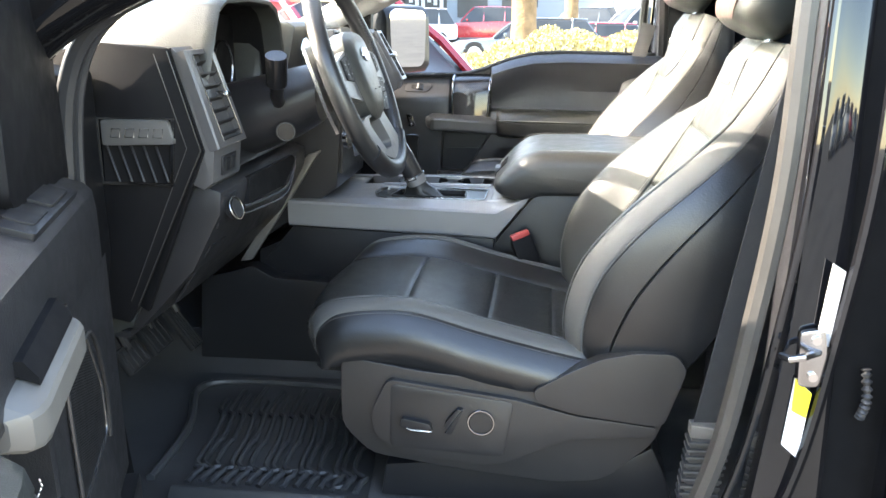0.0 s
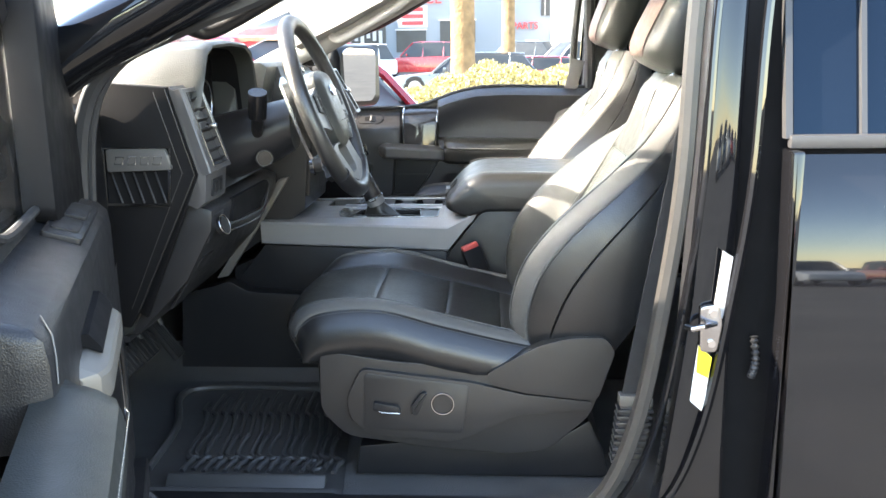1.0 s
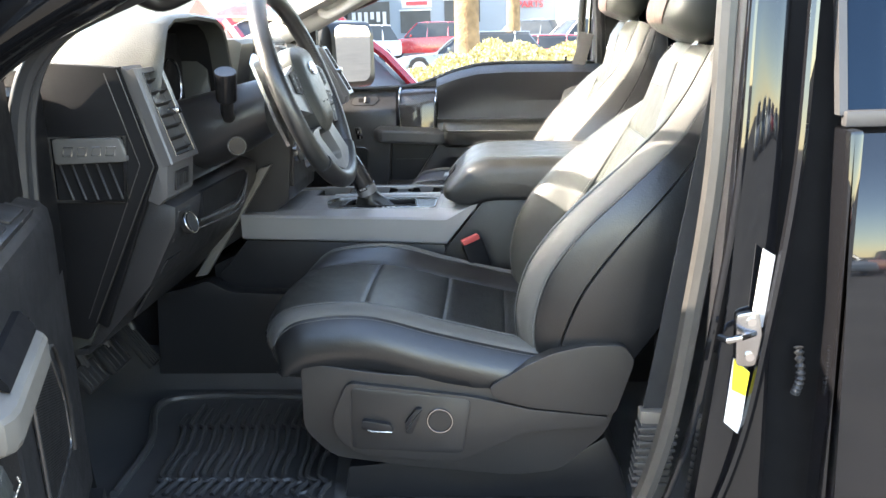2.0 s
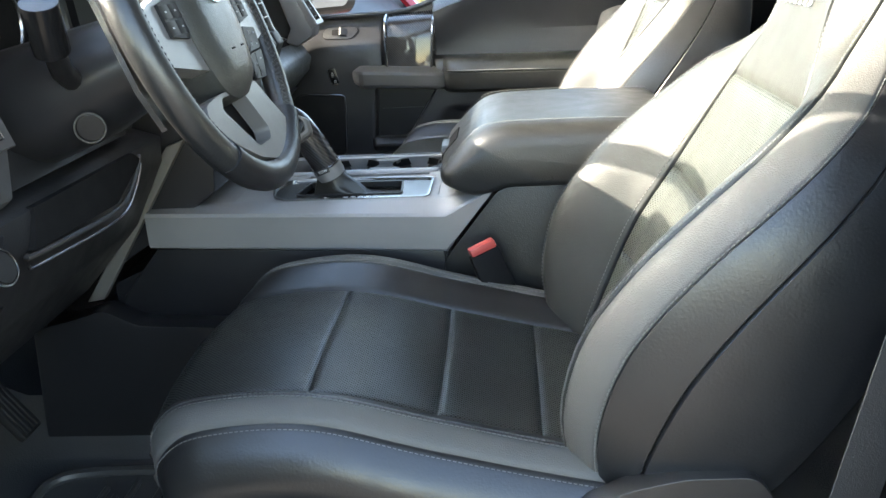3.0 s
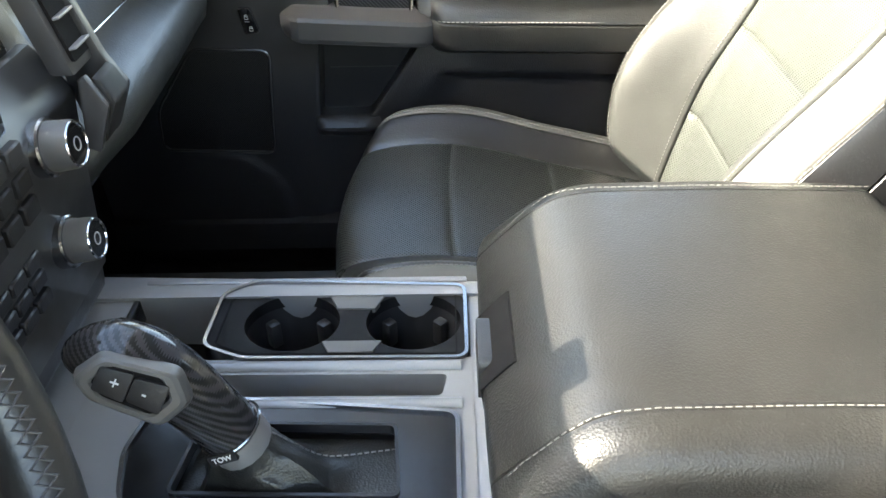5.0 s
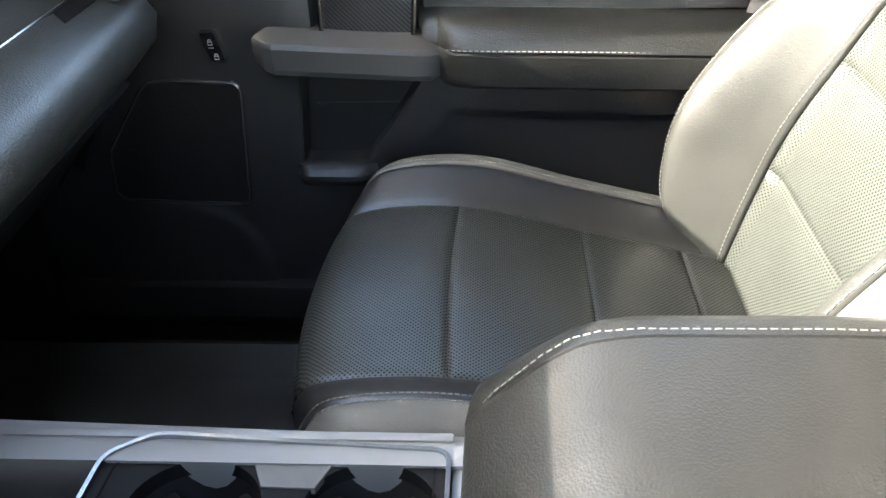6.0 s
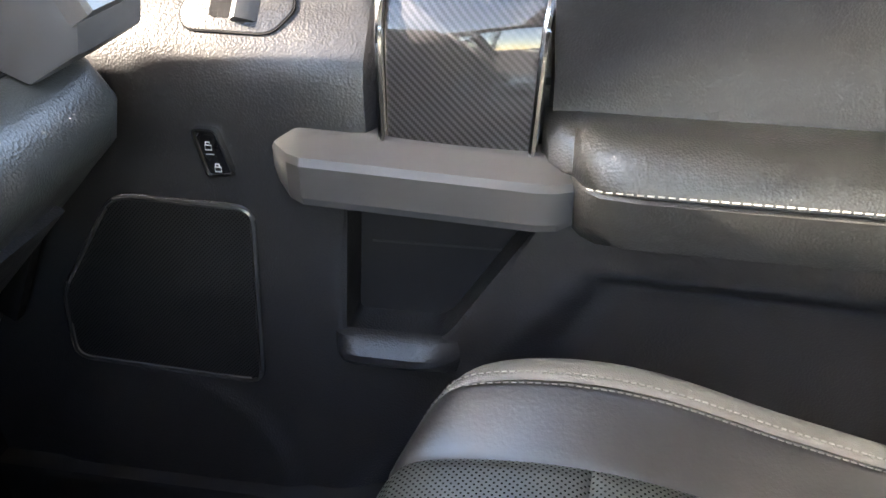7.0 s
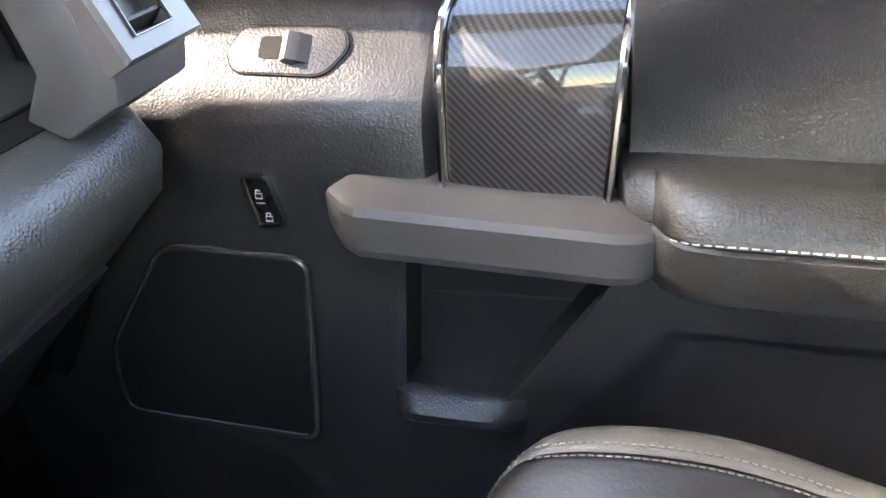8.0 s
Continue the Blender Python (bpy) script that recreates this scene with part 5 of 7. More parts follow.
for s in (-1, 1):
    for ph in (0, 1):
        lace = []
        for i in range(44):
            t = (math.pi / 2 + 0.16) * s + (i / 43 - 0.5) * 1.55
            q = radians(148 if (i + ph) % 2 else 118)
            r, h = 0.185 + 0.0172 * math.cos(q), 0.0172 * math.sin(q)
            lace.append(wp(h, r * math.sin(t), r * math.cos(t) * 1.01))
        part("lacing", tube(lace, 0.0011, 5), LACE, wheel, "grey cross stitching")
hub = [(0.070, 0.060), (0.073, -0.01), (0.042, -0.074), (0.008, -0.092), (-0.042, -0.092), (-0.070, -0.072), (-0.084, -0.01), (-0.078, 0.060), (-0.04, 0.078), (0.04, 0.078)]


def hub_ring(h, k):
    return [wp(h, y * k, z * k) for y, z in round_poly(hub, 0.02, 3)]


part("airbag_cover", loft([hub_ring(-0.035, 0.9), hub_ring(-0.01, 1.0), hub_ring(0.012, 0.98), hub_ring(0.022, 0.86), hub_ring(0.026, 0.6), hub_ring(0.027, 0.2)]), TRIM_SOFT, wheel, "grained black airbag cover")
OVAL = material("blue enamel", (0.02, 0.06, 0.25), 0.2, coat=1.0)
part("emblem", loft([[wp(h, 0.024 * k * math.cos(t), 0.028 + 0.011 * k * math.sin(t)) for t in span(0, 2 * math.pi, 25)[:-1]] for h, k in ((0.024, 1.0), (0.030, 0.95), (0.0305, 0.3))]), OVAL, wheel, "plain blue oval emblem")
part("emblem_rim", tube([wp(0.028, 0.0245 * math.cos(t), 0.028 + 0.0115 * math.sin(t)) for t in span(0, 2 * math.pi, 25)[:-1]], 0.0016, 6, loop=True), CHROME, wheel)
for s in (-1, 1):
    sp = [[wp(h, s * y, z) for y, z in ((0.070, 0.045), (0.150, 0.030), (0.176, 0.020), (0.176, -0.030), (0.150, -0.035), (0.070, -0.050))] for h in (-0.012, 0.010)]
    part("spoke", loft(sp), SPOKE_GREY, wheel, "satin grey side spoke")
    pad = part("button_pad", loft([[wp(h, s * y, z) for y, z in ((0.082, 0.036), (0.133, 0.028), (0.134, -0.006), (0.090, -0.012))] for h in (0.0, 0.0135)]), KEY_BLACK, wheel, "black button pad")
    keys = [(0.096 + 0.026 * c, 0.019 - 0.017 * r) for r in (0, 1) for c in (0, 1)]
    for ky, kz in keys:
        part("button", loft([[wp(h, s * (ky + u * 0.0118 * q), kz + v * 0.0076 * q) for u, v in ((-1, -1), (1, -1), (1, 1), (-1, 1))] for h, q in ((0.012, 1.0), (0.0137, 1.0), (0.0140, 0.95))]), KEY_BLACK, pad)
        part("button_mark", loft([[wp(h, s * (ky + u * 0.0024), kz + v * 0.0009) for u, v in ((-1, -1), (1, -1), (1, 1), (-1, 1))] for h in (0.0138, 0.0143)]), MARK_GREY, pad)
    if s > 0:
        # two flat rocker plates, one over the other, with a fine split and small printed signs
        c0, c1, c2 = [(0.084, -0.016), (0.131, -0.0215)], [(0.066, -0.0515), (0.117, -0.0500)], [(0.046, -0.080), (0.087, -0.0825), (0.112, -0.0580)]
        low = part("button_pad", loft([[wp(h, y, z) for y, z in (*c0, (0.1200, -0.0460), *c2[::-1][1:], c2[0])] for h in (0.0, 0.0125)]), RECESS_SHADE, wheel, "dark base of the button plates")
        up = round_poly([c0[0], c0[1], (0.1195, -0.0475), (0.0665, -0.0485)], 0.004, 3)
        dn = round_poly([(0.0650, -0.0502), (0.1185, -0.0492), (0.110, -0.0600), (0.087, -0.0830), (0.046, -0.0805)], 0.004, 3)
        for pts in (up, dn):
            cy, cz = sum(q[0] for q in pts) / len(pts), sum(q[1] for q in pts) / len(pts)
            part("rocker_plate", loft([[wp(h, cy + (y - cy) * k, cz + (z - cz) * k) for y, z in pts] for h, k in ((0.010, 1.0), (0.0140, 1.0), (0.0148, 0.97), (0.0148, 0.5))]), KEY_BLACK, low, "flat black rocker plate")
        part("plate_groove", tube([wp(0.0148, 0.0850, -0.0510), wp(0.0148, 0.0690, -0.0800)], 0.0005, 5), RECESS_SHADE, low)
        for y, z, w, h in ((0.097, -0.0255, 0.0022, 0.0022), (0.117, -0.0275, 0.0036, 0.0008), (0.089, -0.0395, 0.0024, 0.0020), (0.109, -0.0415, 0.0036, 0.0008), (0.072, -0.0640, 0.0022, 0.0012), (0.097, -0.0600, 0.0030, 0.0008)):
            part("button_mark", tube([wp(0.0149, y + w * math.cos(t), z + h * math.sin(t)) for t in span(0, 2 * math.pi, 13)[:-1]], 0.0005, 5, loop=True), MARK_GREY, low, "small printed sign")
            part("button_mark", tube([wp(0.0149, y - w * 0.5, z), wp(0.0149, y + w * 0.5, z)], 0.0005, 5), MARK_GREY, low)
    part("paddle", loft([[wp(h, s * y, z) for y, z in ((0.09, 0.07), (0.115, 0.085), (0.150, 0.07), (0.158, -0.04), (0.145, -0.085), (0.12, -0.06))] for h in (-0.040, -0.034)]), SATIN, wheel, "satin metal shift paddle")
    part("airbag_slot", loft([[wp(h, s * y, z) for y, z in ((0.012, -0.036), (0.022, -0.036), (0.022, -0.038), (0.012, -0.038))] for h in (0.0255, 0.0272)]), RECESS_SHADE, wheel)
vee = pierced(round_poly([(0.046, -0.076), (0.080, -0.120), (0.106, -0.148), (0.078, -0.172), (0.0, -0.172), (-0.050, -0.158), (-0.108, -0.126), (-0.140, -0.094), (-0.132, -0.080), (-0.096, -0.076)], 0.012, 3), round_poly([(-0.010, -0.084), (0.020, -0.137), (0.008, -0.148), (-0.038, -0.147), (-0.093, -0.092), (-0.080, -0.080)], 0.006, 3), (-0.030, -0.118), "x", -0.010, 0.010, bevel=0.004)
bmesh.ops.transform(vee, matrix=WM, verts=vee.verts)
part("lower_spoke", vee, SPOKE_GREY, wheel, "satin grey lower spoke with an open middle")
part("spoke_cover", loft([[wp(h, y, z) for y, z in ((-0.045, -0.085), (0.045, -0.085), (0.085, -0.135), (0.05, -0.150), (-0.05, -0.150), (-0.085, -0.135))] for h in (-0.040, -0.020)]), PLASTIC, wheel, "black spoke cover")
col = thing("steering_column", (-0.25, 1.65, 1.25), "black steering column shroud with stalk", "steering column")
part("shroud", loft([[(x + 0.0, 1.65 + w * math.cos(t), z + h * math.sin(t)) for t in span(0, 2 * math.pi, 21)[:-1]] for x, z, w, h in ((-0.40, 1.28, 0.075, 0.07), (-0.30, 1.30, 0.075, 0.072), (-0.22, 1.325, 0.070, 0.065), (-0.17, 1.345, 0.060, 0.055))]), PLASTIC, col)
part("lock_cap", disc((-0.225, 1.583, 1.278), (0.3, -1, 0), 0.016, 0.01, 24, 0.002), SATIN_BLACK, col)
part("lock_rim", ring((-0.225, 1.582, 1.278), (0.3, -1, 0), 0.0165, 0.0014, 28, 6), SHIELD, col)
part("stalk_arm", tube([(-0.24, 1.60, 1.325), (-0.228, 1.55, 1.345), (-0.215, 1.515, 1.375)], 0.012, 10), PLASTIC, col)
part("stalk_knob", tube([(-0.217, 1.518, 1.370), (-0.210, 1.500, 1.400), (-0.207, 1.492, 1.418)], 0.0185, 16), SATIN_BLACK, col, "black turn signal knob")
# pedals
for name, x, y, z, w, h in (("accelerator_pedal", -0.56, 1.80, 0.805, 0.05, 0.12), ("brake_pedal", -0.565, 1.68, 0.825, 0.085, 0.065), ("park_pedal", -0.525, 1.50, 0.855, 0.075, 0.055)):
    pd = thing(name, (x, y, 0.65), "black rubber foot pedal below the dashboard", "pedal", "pedals")
    b = box((-0.008, -w / 2, -h / 2), (0.008, w / 2, h / 2), 0.006)
    bmesh.ops.transform(b, matrix=pose(x, y, z, 0, -35, 0), verts=b.verts)
    part("pad", b, KEY_BLACK, pd)
    for k in range(4):
        b = box((0.006, -w / 2 + 0.006 + k * (w - 0.02) / 3, -h / 2 + 0.006), (0.011, -w / 2 + 0.012 + k * (w - 0.02) / 3, h / 2 - 0.006), 0.001, 1)
        bmesh.ops.transform(b, matrix=pose(x, y, z, 0, -35, 0), verts=b.verts)
        part("rib", b, KEY_BLACK, pd)
    part("arm", tube([(x - 0.006, y, z + h * 0.3), (x - 0.05, y, z + 0.12), (x - 0.12, y, z + 0.2)], 0.009, 8), PLASTIC, pd)

# ---- front doors ----
BELT = [(-0.60, 1.285), (-0.084, 1.287), (0.006, 1.296), (0.116, 1.334), (0.200, 1.353), (0.30, 1.357), (0.53, 1.352), (0.62, 1.350)]


def front_door(name, M, label):
    door = thing(name, tuple(M @ Vector((-0.6, 2.95, 0.5))), label, "car door", "front doors", "structure")

    def p(nm, bm, mats, parent=door, lab="", angle=38):
        bmesh.ops.transform(bm, matrix=M, verts=bm.verts)
        return part(nm, bm, mats, parent, lab, angle)

    belt = [(x, curve(BELT, x)) for x in spans(-0.60, 0.62, step=0.04)]
    p("inner_panel", join(prism(belt + [(0.62, 1.19), (-0.60, 1.19)], "y", 2.930, 2.938), prism([(-0.56, 1.195), (0.62, 1.195), (0.62, 0.66), (-0.52, 0.66)], "y", 2.912, 2.934)), TRIM, lab="black grained door panel")
    p("outer_skin", prism([(x, z - 0.01) for x, z in belt] + [(0.63, 0.48), (-0.60, 0.48)], "y", 2.935, 3.06, 0.008), PAINT, lab="black painted outer skin")
    # upper front panel, sloping to the belt
    prof = [(2.93, 1.284), (2.905, 1.268), (2.873, 1.236), (2.862, 1.222), (2.857, 1.204), (2.857, 1.16), (2.8575, 1.138), (2.900, 1.136)]
    if name == "driver_door":
        prof[:5] = [(2.93, 1.272), (2.905, 1.263), (2.872, 1.252), (2.860, 1.240), (2.857, 1.215)]
    rings = [[(x + (0.27 if name == "driver_door" and x > -0.1 else 0), y + e, z) for y, z in prof] for x, e in ((-0.52, 0.004), (-0.50, 0.0), (-0.12, 0.0), (-0.085, 0.0), (-0.074, 0.003), (-0.069, 0.012), (-0.066, 0.03))]
    rings = [[(x, min(y, 2.935), (z - 0.0 if x < -0.1 else z)) for x, y, z in r] for r in rings]
    low = [r for r in rings]
    p("front_panel", loft([[q for q in r] + [(r[0][0], 2.94, r[-1][2]), (r[0][0], 2.94, r[0][2])] for r in low]), TRIM, lab="black grained front panel")
    # carbon column above the handle with bright edges
    deep = 0.006 if name == "passenger_door" else 0.022
    cp = [(2.935 + deep, 1.291), (2.905 + deep, 1.286), (2.878 + deep, 1.277), (2.866 + deep, 1.268), (2.859 + deep, 1.257), (2.8545 + deep, 1.244), (2.852 + deep, 1.230), (2.848 + deep, 1.155)]
    xs = lambda z, k: -0.056 + k * (0.106 + 0.09 * max(0.0, z - 1.17))
    if name == "passenger_door":
        p("carbon_panel", loft([[(xs(z, k), y + 0.003 * (2 * k - 1) ** 2, z + 0.006 * k * (z > 1.24)) for y, z in cp] + [(xs(1.16, k), 2.94, 1.155)] for k in span(0, 1, 7)]), CARBON, lab="woven carbon panel under gloss lacquer")
    for k in (-0.03, 1.03) if name == "passenger_door" else ():
        p("bright_edge", tube([(xs(z, k), y - 0.001, z + 0.002) for y, z in cp], 0.0034, 8), CHROME, lab="bright metal edge strip")
    # upper pad behind the column
    rings = []
    near = 0.0 if name == "passenger_door" else 0.145
    for x in (0.062 + near, 0.066 + near, 0.10 + near, 0.14 + near, 0.2 + near * 0.8, 0.3 + near * 0.4, 0.45, 0.60):
        zb = curve(BELT, x)
        hollow = curve([(0.06, 0.012), (0.14, 0.030), (0.25, 0.040), (0.6, 0.04)], x)
        base = (2.836 if x > 0.063 + near else 2.86) + (0.0 if name == "passenger_door" else 0.03)
        rings.append([(x, 2.93, zb + 0.002), (x, 2.895, zb), (x, base + 0.022, zb - 0.022), (x, base + 0.017 + hollow * 0.25, zb - 0.038), (x, base + 0.016 + hollow * 0.6, zb - 0.062), (x, base + 0.016 + hollow, 1.24), (x, base + 0.046, 1.212), (x, base + 0.042, 1.182), (x, 2.93, 1.178)])
    p("upper_pad", loft(rings), TRIM, lab="soft black upper door pad")
    # armrest
    wide = 0.0 if name == "passenger_door" else 0.012
    near *= 0.5
    prof = [(2.880, 1.187), (2.852, 1.188), (2.829 - wide * 0.7, 1.183), (2.816 - wide, 1.171), (2.811 - wide, 1.1535), (2.8135 - wide, 1.1510), (2.8105 - wide, 1.1485), (2.812 - wide, 1.125), (2.818 - wide, 1.108), (2.836 - wide, 1.098), (2.876, 1.092)]
    rings = []
    for x in (0.060 + near, 0.066 + near, 0.084 + near, 0.092 + near, 0.104 + near, 0.13 + near, 0.35, 0.45, 0.58, 0.60):
        dz = -0.02 * max(0, x - 0.09)
        e = curve([(0.060 + near, 0.046), (0.066 + near, 0.036), (0.084 + near, 0.030), (0.092 + near, 0.015), (0.104 + near, 0.004), (0.13 + near, 0.0), (0.56, 0.0), (0.60, 0.02)], x)
        rings.append([(x, min(y + e, 2.884), z + dz) for y, z in prof])
    # driver's armrest takes the lighter leather in place of sunlight on it
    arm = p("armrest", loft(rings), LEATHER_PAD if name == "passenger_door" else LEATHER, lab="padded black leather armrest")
    p("stitching", stitches([(x, 2.8095 - wide + (0.004 if x < 0.1 + near else 0), 1.1555 - 0.02 * max(0, x - 0.09)) for x in span(0.095 + near, 0.58, 40)], 0.0046, 0.0024, 0.0007), THREAD_MID, arm, "pale stitched seam")
    p("belt_seal", tube([(x, 2.9275, z + 0.005) for x, z in belt[1:-1]], 0.0065, 8), SEAL_DARK, lab="black rubber window seal")
    pin = p("lock_pin", tube([(0.490, 2.926, 1.345), (0.490, 2.926, 1.372), (0.490, 2.926, 1.378)], 0.0042, 10), PLASTIC, lab="small black lock pin")
    # grab handle
    prof = [(2.874, 1.122), (2.836, 1.112), (2.829, 1.115), (2.826, 1.122), (2.826, 1.148), (2.829, 1.154), (2.848, 1.1645), (2.853, 1.1665), (2.874, 1.1665)]
    rings = []
    for x, e, s in ((-0.153, 0.036, 0.50), (-0.144, 0.022, 0.80), (-0.130, 0.006, 0.96), (-0.118, 0.0, 1.0), (0.06, 0.0, 1.0), (0.075, 0.003, 0.97), (0.086, 0.010, 0.88), (0.094, 0.028, 0.72)):
        dz = -0.055 * (x + 0.03)
        x -= 0.05 if name == "driver_door" else 0.0
        rings.append([(x, min(2.876, y + e), 1.148 + (z - 1.148) * s + dz) for y, z in prof])
    # same handle twice: coloured darker on the shaded passenger side, lighter on the driver's
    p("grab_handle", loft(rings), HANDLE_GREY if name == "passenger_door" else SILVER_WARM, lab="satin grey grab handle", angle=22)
    # speaker grille
    spk = [(-0.296, 1.106), (-0.170, 1.102), (-0.183, 0.919), (-0.372, 0.927), (-0.368, 1.002)]
    rs = round_poly(spk, 0.018)
    g = p("speaker_grille", prism(inset(rs, 0.004), "y", 2.853, 2.875), SPEAKER, lab="fine black perforated speaker grille")
    p("grille_rim", tube([(x, 2.8535, z) for x, z in inset(rs, 0.002)], 0.0030, 8, loop=True), RIM_GREY, g, "satin grey grille rim")
    # lock buttons
    lk = round_poly([(-0.212, 1.167), (-0.194, 1.167), (-0.184, 1.131), (-0.204, 1.128)], 0.004, 3)
    lb = p("lock_switch", prism(lk, "y", 2.8515, 2.862, 0.001), GLOSS, lab="gloss black door lock buttons")
    p("lock_rim", frame_of(inset(lk, -0.0016), lk, "y", 2.8500, 2.862), SATIN, lb, "satin metal rim")
    p("lock_gap", box((-0.2035, 2.8508, 1.1468), (-0.1965, 2.8516, 1.1474)), MARK_GREY, lb)
    for dz in (0.0, -0.0185):
        x0, z0 = -0.2005 - dz * 0.30, 1.1550 + dz
        p("lock_mark", tube([(x0 - 0.0026, 2.8508, z0 - 0.0040), (x0 + 0.0026, 2.8508, z0 - 0.0040), (x0 + 0.0026, 2.8508, z0), (x0 - 0.0026, 2.8508, z0)], 0.00045, 5, loop=True), MARK, lb, "white padlock sign")
        p("lock_mark", tube([(x0 - 0.0018, 2.8508, z0), (x0 - 0.0018, 2.8508, z0 + 0.0026), (x0 + 0.0014, 2.8508, z0 + 0.0026), (x0 + 0.0014, 2.8508, z0 + (0.0 if dz else 0.0016))], 0.00045, 5), MARK, lb)
    # window switch on the slope
    if name == "passenger_door":
        slope = Matrix.Translation((-0.177, 2.888, 1.2525)) @ Matrix.Rotation(radians(46), 4, "X")
        sw = round_poly([(-0.047, -0.002), (-0.036, 0.019), (0.040, 0.017), (0.046, 0.002), (0.030, -0.020), (-0.040, -0.018)], 0.010, 4)
        b = prism(sw, "z", -0.004, 0.0013, 0.0006)
        bmesh.ops.transform(b, matrix=slope, verts=b.verts)
        wsw = p("window_switch", b, TRIM, lab="dark grey window switch plate")
        b = frame_of(inset(sw, -0.0014), inset(sw, -0.0001), "z", -0.003, 0.0008)
        bmesh.ops.transform(b, matrix=slope, verts=b.verts)
        p("switch_gap", b, RECESS_SHADE, wsw, "dark gap round the plate")
        b = prism(round_poly([(-0.022, 0.010), (0.0, 0.010), (0.0, -0.008), (-0.022, -0.008)], 0.004, 2), "z", 0.0, 0.0017)
        bmesh.ops.transform(b, matrix=slope, verts=b.verts)
        p("switch_well", b, RECESS_SHADE, wsw)
        b = loft([[(x, y, h) for x, h in ((-0.002, 0.0), (-0.003, 0.005), (0.002, 0.0085), (0.009, 0.006), (0.018, 0.001), (0.018, 0.0))] for y in (-0.011, -0.009, 0.009, 0.011)])
        bmesh.ops.transform(b, matrix=slope, verts=b.verts)
        p("switch_lever", b, HANDLE_GREY, wsw, "satin grey switch lever")
    # lower panel with the pull pocket cut into it and the hollow of the map bin
    hole = round_poly([(-0.091, 1.136), (0.083, 1.136), (0.054, 1.090), (-0.012, 0.990), (-0.024, 0.980), (-0.103, 0.980)], 0.009, 4)
    edge = [(-0.53, 0.79), (0.60, 0.79), (0.60, 1.142), (-0.53, 1.142)]
    mid = (-0.035, 1.05)
    turns = sorted({round(math.atan2(q[1] - mid[1], q[0] - mid[0]), 5) for q in edge + hole} | {round(2 * math.pi * i / 200 - math.pi, 5) for i in range(200)})
    turns = [a for i, a in enumerate(turns) if i == 0 or a - turns[i - 1] > 1e-3]
    near_pts, far_pts = [Vector(cast(hole, mid, a)) for a in turns], [Vector(cast(edge, mid, a)) for a in turns]

    def soft(d, w):
        k = min(1.0, max(0.0, d / w + 0.5))
        return k * k * (3 - 2 * k)

    def panel_y(q):
        slant = (q.x - 0.115) * 0.78 - (q.y - 1.052) * 0.63
        top = 1.050 - 0.03 * (q.x - 0.1) - q.y
        blister = 0.006 * soft(0.125 - (q - Vector((-0.29, 0.80))).length, 0.02)
        return 2.857 + 0.022 * min(soft(slant, 0.055), soft(top, 0.024)) - blister
    rings = [[(m[0] + (q.x - m[0]) * 0.97, 2.903, m[1] + (q.y - m[1]) * 0.97) for q in near_pts for m in (mid,)], [(q.x, 2.863, q.y) for q in near_pts]]
    for k in (0.0, 0.006, 0.014, *span(0.03, 0.35, 16), *span(0.38, 1.0, 22)):
        rings.append([(q.x, panel_y(q) + (0.003 if k == 0 else 0.001 if k == 0.006 else 0.0), q.y) for a, b in zip(near_pts, far_pts) for q in (a + (b - a) * k + (a - Vector(mid)).normalized() * (0.0015 if 0 < k < 1 else 0),)])
    p("lower_panel", loft(rings, caps=False), TRIM, lab="black grained lower door panel with pull pocket")
    p("pocket_back", prism(hole, "y", 2.899, 2.909), PLASTIC, lab="smooth black pocket")
    p("pocket_lip", loft([[(x, y - dy, z) for y, z, dy in ((2.862, 0.985, 0), (2.853, 0.983, dp * 0.4), (2.845, 0.971, dp), (2.845, 0.964, dp), (2.862, 0.944, 0))] for x, dp in ((-0.112, -0.012), (-0.107, -0.002), (-0.101, 0.003), (-0.090, 0.005), (-0.040, 0.006), (-0.024, 0.004), (-0.012, -0.002), (-0.002, -0.012))]), TRIM, lab="flared pocket lip")
    p("pocket_seam", box((-0.085, 2.8975, 1.0525), (0.03, 2.8995, 1.0540)), SHIELD)
    p("sill_ledge", box((-0.50, 2.835, 0.735), (0.60, 2.912, 0.792), 0.008), PLASTIC)
    # window frame, glass
    top = smooth_path([(-0.60, 2.99, 1.29), (-0.50, 2.985, 1.40), (-0.36, 2.97, 1.49), (-0.16, 2.95, 1.60), (0.06, 2.93, 1.71), (0.20, 2.915, 1.78), (0.34, 2.90, 1.815), (0.56, 2.905, 1.81), (0.595, 2.93, 1.55), (0.605, 2.95, 1.34)], 5)
    p("window_frame", tube(top, 0.026, 8, flat=0.75), PLASTIC, lab="black window frame")
    sail = [(-0.575, 1.245), (-0.26, 1.262), (-0.24, 1.285), (-0.26, 1.66), (-0.32, 1.70), (-0.43, 1.60), (-0.55, 1.45)] if name == "driver_door" else [(-0.575, 1.265), (-0.36, 1.283), (-0.335, 1.30), (-0.33, 1.495), (-0.36, 1.50), (-0.56, 1.36)]
    p("mirror_sail", prism(sail, "y", 2.90, 2.945, 0.01), PLASTIC_DEEP, lab="black mirror corner trim")
    gl = p("window_glass", prism([(-0.36, 1.27), (-0.36, 1.49), (-0.04, 1.66), (0.18, 1.77), (0.34, 1.80), (0.56, 1.80), (0.60, 1.34)] if name == "driver_door" else [(-0.5, 1.27), (0.0, 1.275), (0.59, 1.28), (0.6, 1.27)], "y", 2.944, 2.949), GLASS, lab="clear door glass")
    gl.visible_shadow = False
